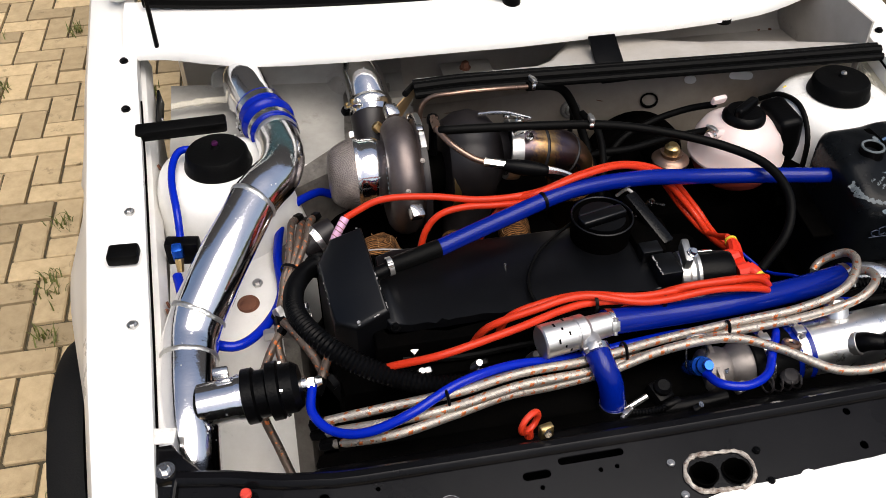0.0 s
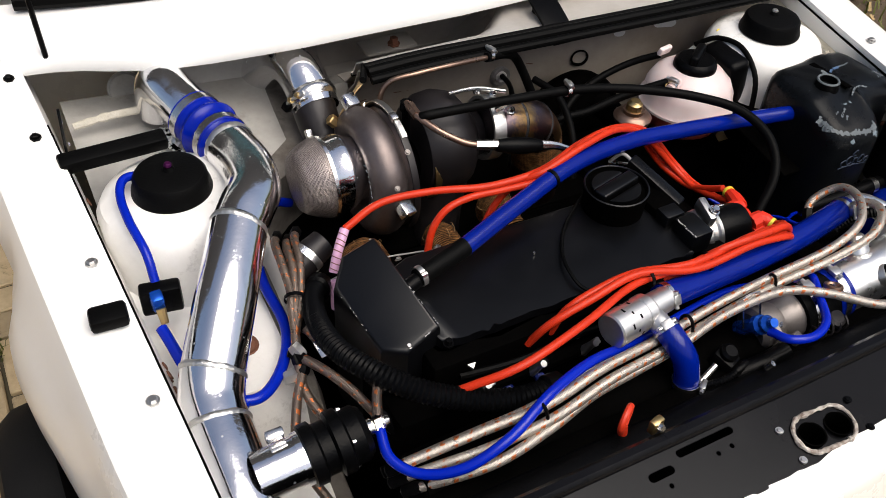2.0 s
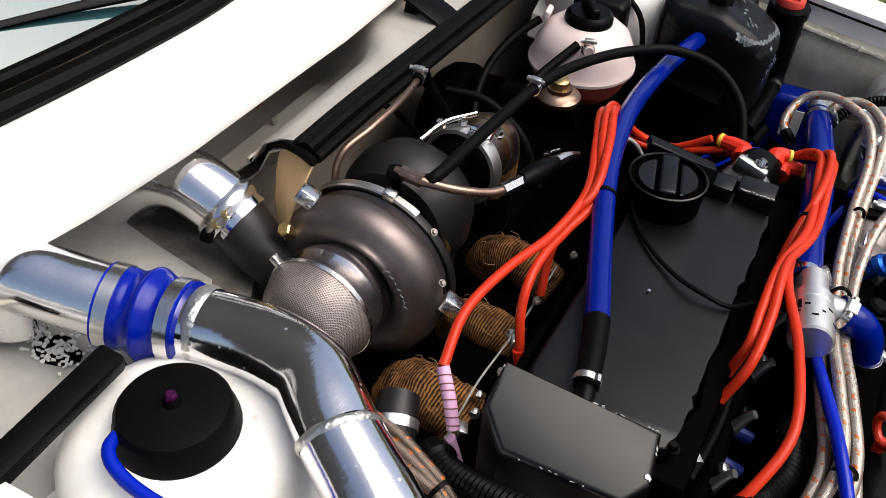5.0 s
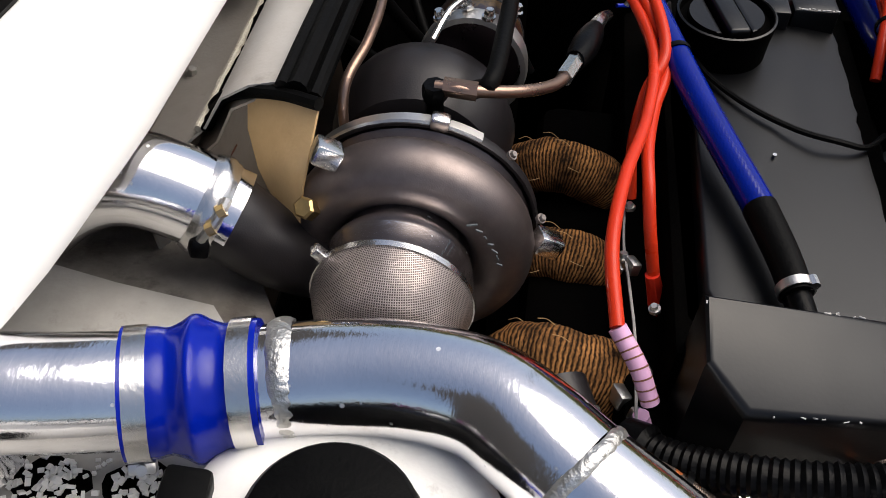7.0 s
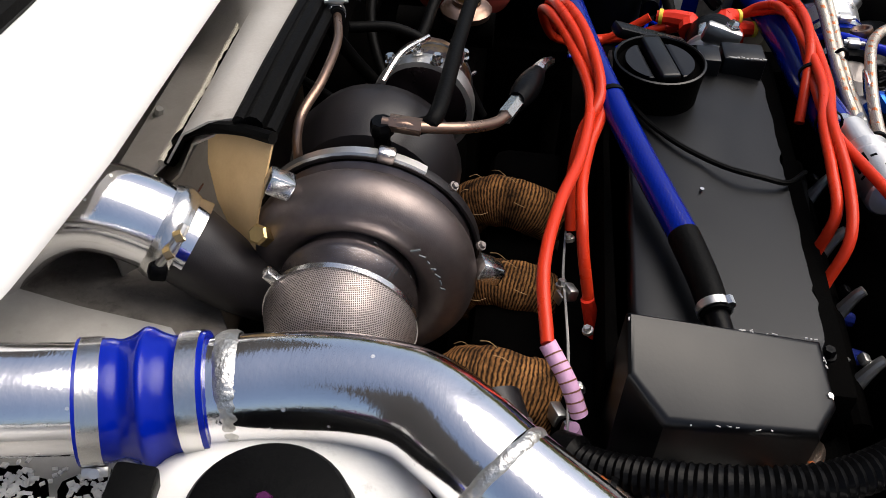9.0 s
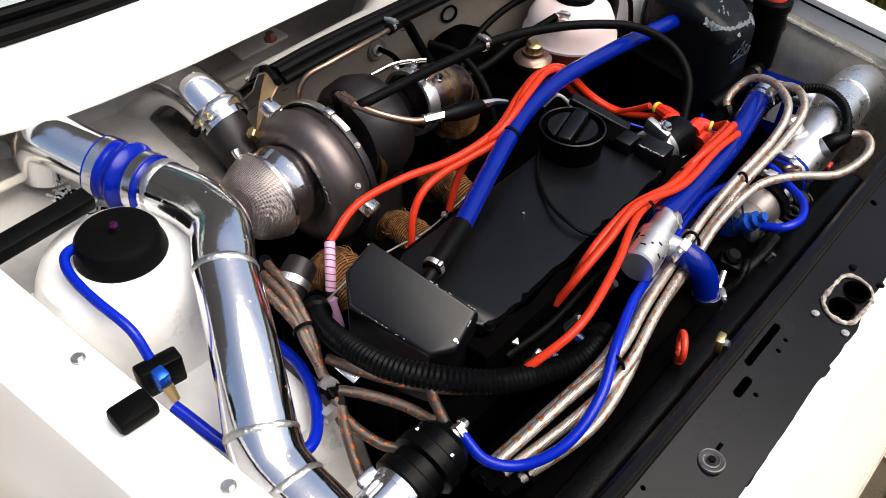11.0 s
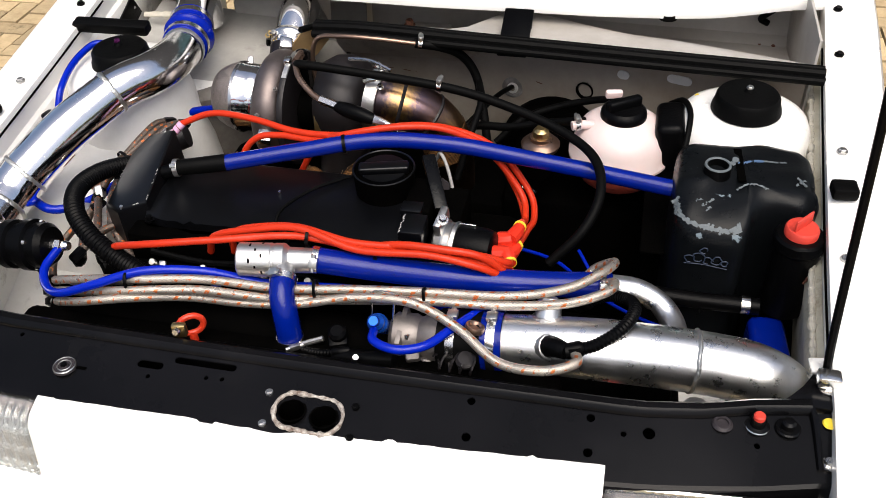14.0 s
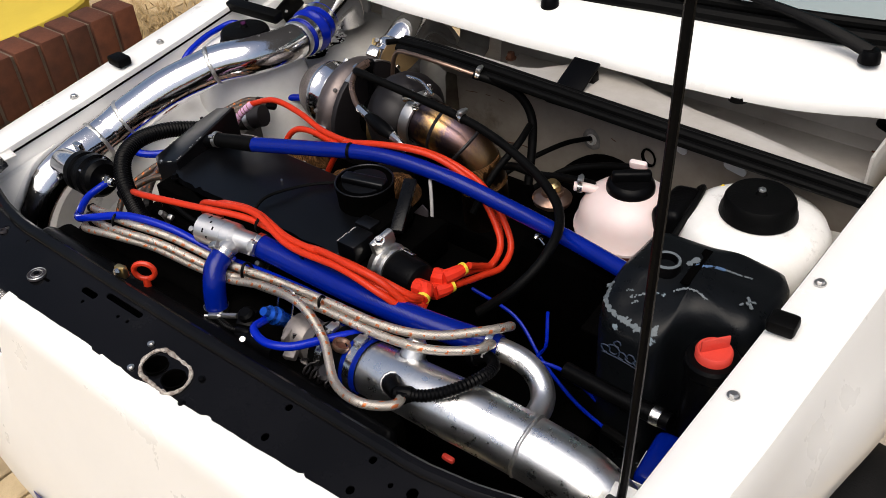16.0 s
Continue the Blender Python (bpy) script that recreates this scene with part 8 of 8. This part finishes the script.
# yellow cart standing behind the edging
cart = thing("garden_cart", (-2.25, 0.7, 0.0), "yellow plastic garden cart on a grey frame", "cart")
bm = bmesh.new()
rings = []
for z, g in ((0.16, 0.90), (0.19, 0.95), (0.34, 0.985), (0.405, 1.0), (0.415, 0.99), (0.42, 0.97)):
    rings.append([bm.verts.new((-2.46 + g * 0.455 * math.copysign(abs(math.cos(a)) ** 0.45, math.cos(a)), 0.36 + g * 0.715 * math.copysign(abs(math.sin(a)) ** 0.45, math.sin(a)), z)) for a in [2 * math.pi * i / 40 for i in range(40)]])
for a, b in zip(rings, rings[1:]):
    for j in range(40):
        bm.faces.new((a[j], a[(j + 1) % 40], b[(j + 1) % 40], b[j]))
bm.faces.new(rings[0][::-1])
bm.faces.new(rings[-1])
part("tub", bm, yellow_wall_mat, cart, "yellow plastic tub")
for y in (0.0, 0.70):
    part("axle_beam", box((0.9, 0.06, 0.06), pose(-2.46, y, 0.13), 0.01), dull_alu, cart, "grey metal beam")
    for x in (-2.06, -2.86):
        part("wheel", lathe([(0, 0.03), (0.16, 0.03), (0.19, 0.02), (0.19, -0.02), (0.16, -0.03), (0, -0.03)], axis_m((x, y, 0.13), (1, 0, 0)) @ Matrix.Scale(0.68, 4), 24), tyre_rubber, cart, "black rubber wheel")
    part("leg", box((0.04, 0.04, 0.10), pose(-2.46, y, 0.06), 0.005), dull_alu, cart)

# woven planter on a low castor frame at the far side of the drive
pl = thing("planter", (-3.0, 2.09, 0.0), "golden woven round planter on a grey castor frame", "planter")
prof = [(0.0, 0.13), (0.26, 0.13)]
for k in range(9):
    for q in range(5):
        a = radians(-70 + 35 * q)
        prof.append((0.268 + 0.004 * k + 0.014 * math.cos(a), 0.150 + 0.036 * k + 0.018 * math.sin(a)))
prof += [(0.27, 0.46), (0.0, 0.44)]
part("basket", lathe(prof, Matrix.Translation((-3.0, 2.09, 0.0)), 48), gold_weave, pl, "coiled golden basket")
for x in (-2.80, -3.20):
    part("beam", box((0.05, 0.46, 0.04), pose(x, 2.09, 0.105), 0.006), dull_alu, pl, "grey metal beam")
    for y in (1.92, 2.26):
        part("castor", lathe([(0, 0.02), (0.036, 0.02), (0.042, 0.012), (0.042, -0.012), (0.036, -0.02), (0, -0.02)], axis_m((x, y, 0.043), (1, 0.2, 0)), 18), tyre_rubber, pl, "black rubber castor")
part("cross_beam", box((0.36, 0.04, 0.03), pose(-3.0, 2.09, 0.108), 0.005), dull_alu, pl)
solo("loose_brick", box((0.10, 0.21, 0.075), pose(-2.76, 2.46, 0.0375, 0, 0, 18), 0.008), brick_mat, "red-brown brick lying on the paving", "brick")

# dry straw swept against the edging
rnd = random.Random(5)


def blades(n, area, length, width, z=0.0, lean=0.6, seed=1):
    """Many thin bent blades over an area, as one mesh."""
    rr = random.Random(seed)
    verts, faces = [], []
    for _ in range(n):
        x, y = area(rr)
        a, h = rr.uniform(0, 6.283), length * rr.uniform(0.4, 1.2)
        dx, dy = math.cos(a), math.sin(a)
        b = lean * rr.uniform(0.2, 1.3)
        i = len(verts)
        verts += [(x - dy * width, y + dx * width, z), (x + dy * width, y - dx * width, z),
                  (x + dx * h * b * 0.4 + dy * width * 0.7, y + dy * h * b * 0.4 - dx * width * 0.7, z + h * 0.6),
                  (x + dx * h * b * 0.4 - dy * width * 0.7, y + dy * h * b * 0.4 + dx * width * 0.7, z + h * 0.6),
                  (x + dx * h * b, y + dy * h * b, z + h * (1.0 - 0.35 * b))]
        faces += [(i, i + 1, i + 2, i + 3), (i + 3, i + 2, i + 4)]
    bm = bmesh.new()
    vs = [bm.verts.new(v) for v in verts]
    for f in faces:
        bm.faces.new([vs[k] for k in f])
    return bm


solo("straw", blades(900, lambda r: (r.gauss(-2.42, 0.22), r.gauss(1.45, 0.16)), 0.09, 0.003, 0.0, 2.2, 3), straw_mat, "dry straw swept against the edging", "straw", kind="stuff", smooth=False)

# flower bed on the other side
bed = solo("flower_bed", sheet([[(1.44 + 0.38 * i, -1.6 + 0.35 * j, 0.03 + 0.05 * noise.noise((i * 0.9, j * 0.9, 2.0))) for j in range(16)] for i in range(9)], 0.0), soil_mat, "brown mulch bed beside the drive", "flower bed", kind="structure")
chips_bm = bmesh.new()
for _ in range(900):
    x, y = rnd.uniform(1.5, 3.6), rnd.uniform(-0.8, 1.6)
    box((rnd.uniform(0.02, 0.06), rnd.uniform(0.008, 0.02), 0.008), pose(x, y, 0.055 + rnd.uniform(0, 0.03), rnd.uniform(-30, 30), rnd.uniform(-30, 30), rnd.uniform(0, 360)), 0, chips_bm)
solo("bark_chips", chips_bm, straw_mat, "brown bark chips over the bed", "bark", kind="stuff", smooth=False)


def flower_clump(x, y, h, seed):
    r = random.Random(seed)
    f = thing("flower_clump", (x, y, 0.03), "clump of bright yellow flowers on green stems", "flowers", group="yellow flowers by the drive")
    part("leaves", blades(160, lambda q: (q.gauss(x, 0.07), q.gauss(y, 0.07)), h * 0.9, 0.007, 0.03, 0.5, seed), grass_mat, f, smooth=False)
    bm = bmesh.new()
    for _ in range(26):
        c = Vector((r.gauss(x, 0.075), r.gauss(y, 0.075), h + r.gauss(0, 0.03)))
        tilt = Euler((r.uniform(-0.5, 0.5), r.uniform(-0.5, 0.5), r.uniform(0, 6))).to_matrix().to_4x4()
        for k in range(7):
            m = Matrix.Translation(c) @ tilt @ Matrix.Rotation(k * 0.9, 4, "Z")
            vs = [bm.verts.new(m @ Vector(p)) for p in ((0, 0, 0), (0.016, -0.011, 0.006), (0.034, 0, 0.009), (0.016, 0.011, 0.006))]
            bm.faces.new(vs)
    part("blossoms", bm, petal_mat, f, "yellow blossoms", smooth=False)
    return f


for k, (x, y) in enumerate(((2.02, 0.36), (2.12, 0.22), (1.97, 0.24), (2.25, 0.38))):
    flower_clump(x, y, 0.36 + 0.02 * k, 20 + k)

# unseen blocks round the yard, added to cut low light and darken reflections
for name, size, at in (("hedge_south", (30, 1.0, 1.2), (0, -12, 0.6)), ("hedge_east", (1.0, 24, 2.2), (10, 2, 1.1))):
    solo(name, box(size, pose(*at), 0.1), grass_mat, "plain green block added unseen to darken reflections", "hedge", kind="structure", smooth=False)

for name, size, at in (("wall_north", (19, 0.3, 9.0), (2.2, 5.6, 4.5)), ("wall_west", (0.3, 12, 1.6), (-8.5, 0.0, 0.8))):
    solo(name, box(size, pose(*at), 0.02), blocker_dark, "plain dark wall added unseen to block sky and darken reflections", "wall", kind="structure", smooth=False)

# tufts in the joints
def tufts(n, seed):
    rr = random.Random(seed)
    spots = []
    for _ in range(n):
        side = rr.choice((-1, 1))
        gx = round(rr.uniform(0.85, 1.6) / 0.1) * 0.1
        spots.append((side * gx + rr.uniform(-0.01, 0.01), rr.uniform(-0.6, 2.8)))
    return spots


spots = tufts(60, 9)
solo("joint_grass", blades(1500, lambda r: (lambda s: (r.gauss(s[0], 0.018), r.gauss(s[1], 0.02)))(r.choice(spots)), 0.035, 0.0022, 0.0, 0.9, 6), grass_mat, "small weeds and grass tufts in the paving joints", "grass", kind="stuff", smooth=False)

# soldier course and stretcher course of the edging
me = None
for k in range(29):
    y = 0.992 - 0.0925 * k
    if me is None:
        b = part("brick", box((0.140, 0.080, 0.20), pose(-1.920, y, 0.325), 0.008), brick_mat, edging)
        me, first = b.data, y
    else:
        b = new("brick", me)
        b.parent = edging
        b.location = (0, y - first, 0)
me = None
for row in range(2):
    for k in range(11):
        y = 0.92 - 0.225 * k - (0.11 if row % 2 else 0)
        if me is None:
            b = part("brick", box((0.012, 0.213, 0.072), pose(-1.851, y, 0.185), 0.004), brick_mat, edging)
            me, first = b.data, y
        else:
            b = new("brick", me)
            b.parent = edging
            b.location = (0, y - first, -0.084 * row)

# paving: sand-coloured blocks in herringbone, nearest ones singly
paving = thing("paving", (0, 0.6, 0.0), "sand-coloured block paving with weeds in the joints", "paving", kind="structure")
part("joint_bed", box((5.5, 5.4, 0.02), pose(-0.75, 1.1, -0.022), 0), joint_mat, paving, "dark sandy joints", smooth=False)
W, L, G = 0.088, 0.176, 0.009
prng = random.Random(11)
near, far = [], []
for i in range(-36, 37):
    for j in range(-18, 13):
        bx, by = i * W + j * 2 * W, i * W - j * 2 * W
        for kind in (0, 1):
            cx, cy = (bx + L / 2, by + W / 2) if kind == 0 else (bx + W / 2, by + W + L / 2)
            ax = abs(cx)
            if -1.55 < cy < 3.6 and (0.62 < ax or cy < -0.34) and ax < (3.4 if cx < 0 and cy > 1.08 else 2.0) and not (cx < -1.83 and cy < 1.08) and not cx > 1.36:
                (near if (ax < 1.22 and -0.35 < cy < 1.75) else far).append((cx, cy, kind))
me2 = {}
for cx, cy, kind in near:
    sz = (L - G, W - G) if kind == 0 else (W - G, L - G)
    if kind not in me2:
        b = part("paver", box((*sz, 0.05), pose(0, 0.6, -0.025), 0.004, seg=1), paver_mat, paving)
        me2[kind] = b.data
    else:
        b = new("paver", me2[kind])
        b.parent = paving
    b.location = (cx, cy - 0.6, prng.uniform(-0.003, 0.002))
bm = bmesh.new()
for cx, cy, kind in far:
    sz = (L - G, W - G) if kind == 0 else (W - G, L - G)
    bmesh.ops.create_cube(bm, size=1.0, matrix=pose(cx, cy, -0.026 + prng.uniform(-0.003, 0.002)) @ Matrix.Diagonal((*sz, 0.05, 1)))
solo("far_pavers", bm, paver_mat, "sand-coloured paving blocks farther off", "paving", kind="stuff", smooth=False)

# chips and rust on the wing edges
rr = random.Random(31)
for side, y, n, spread in ((-1, 0.075, 7, 0.03), (-1, 0.22, 8, 0.06), (1, 0.45, 8, 0.09), (1, 0.25, 6, 0.08), (-1, 0.5, 5, 0.06)):
    for k in range(n):
        yy = y + rr.uniform(-spread, spread)
        xx, zz = lerp_table(yy, IN_X) - 0.0125, lerp_table(yy, TOP_Z) - 0.062 - rr.uniform(0, 0.02)
        loop = [(rr.uniform(0.6, 1.3) * 0.0045 * math.cos(a), rr.uniform(0.6, 1.3) * 0.0065 * math.sin(a)) for a in [2 * math.pi * i / 9 for i in range(9)]]
        part("rust_chip", slab(loop, -0.0005, 0.0012, 0, m=axis_m((side * xx, yy, zz), (-side, 0, 0.35))), rust, car, smooth=False)

# low brick kerb between the paving and the bed
kerb = thing("brick_kerb", (1.40, 0.8, 0.0), "low kerb of brown bricks along the flower bed", "kerb", kind="structure")
me = None
for k in range(24):
    y = -1.2 + 0.222 * k
    if me is None:
        b = part("brick", box((0.065, 0.212, 0.10), pose(1.405, y, 0.02), 0.006), brick_mat, kerb)
        me, first = b.data, y
    else:
        b = new("brick", me)
        b.parent = kerb
        b.location = (0, y - first, 0)
solo("bed_grass", blades(2600, lambda r: (r.uniform(1.46, 2.6), r.uniform(0.9, 3.6)), 0.09, 0.004, 0.03, 0.8, 9), grass_mat, "long rough grass behind the kerb", "grass", kind="stuff", smooth=False)
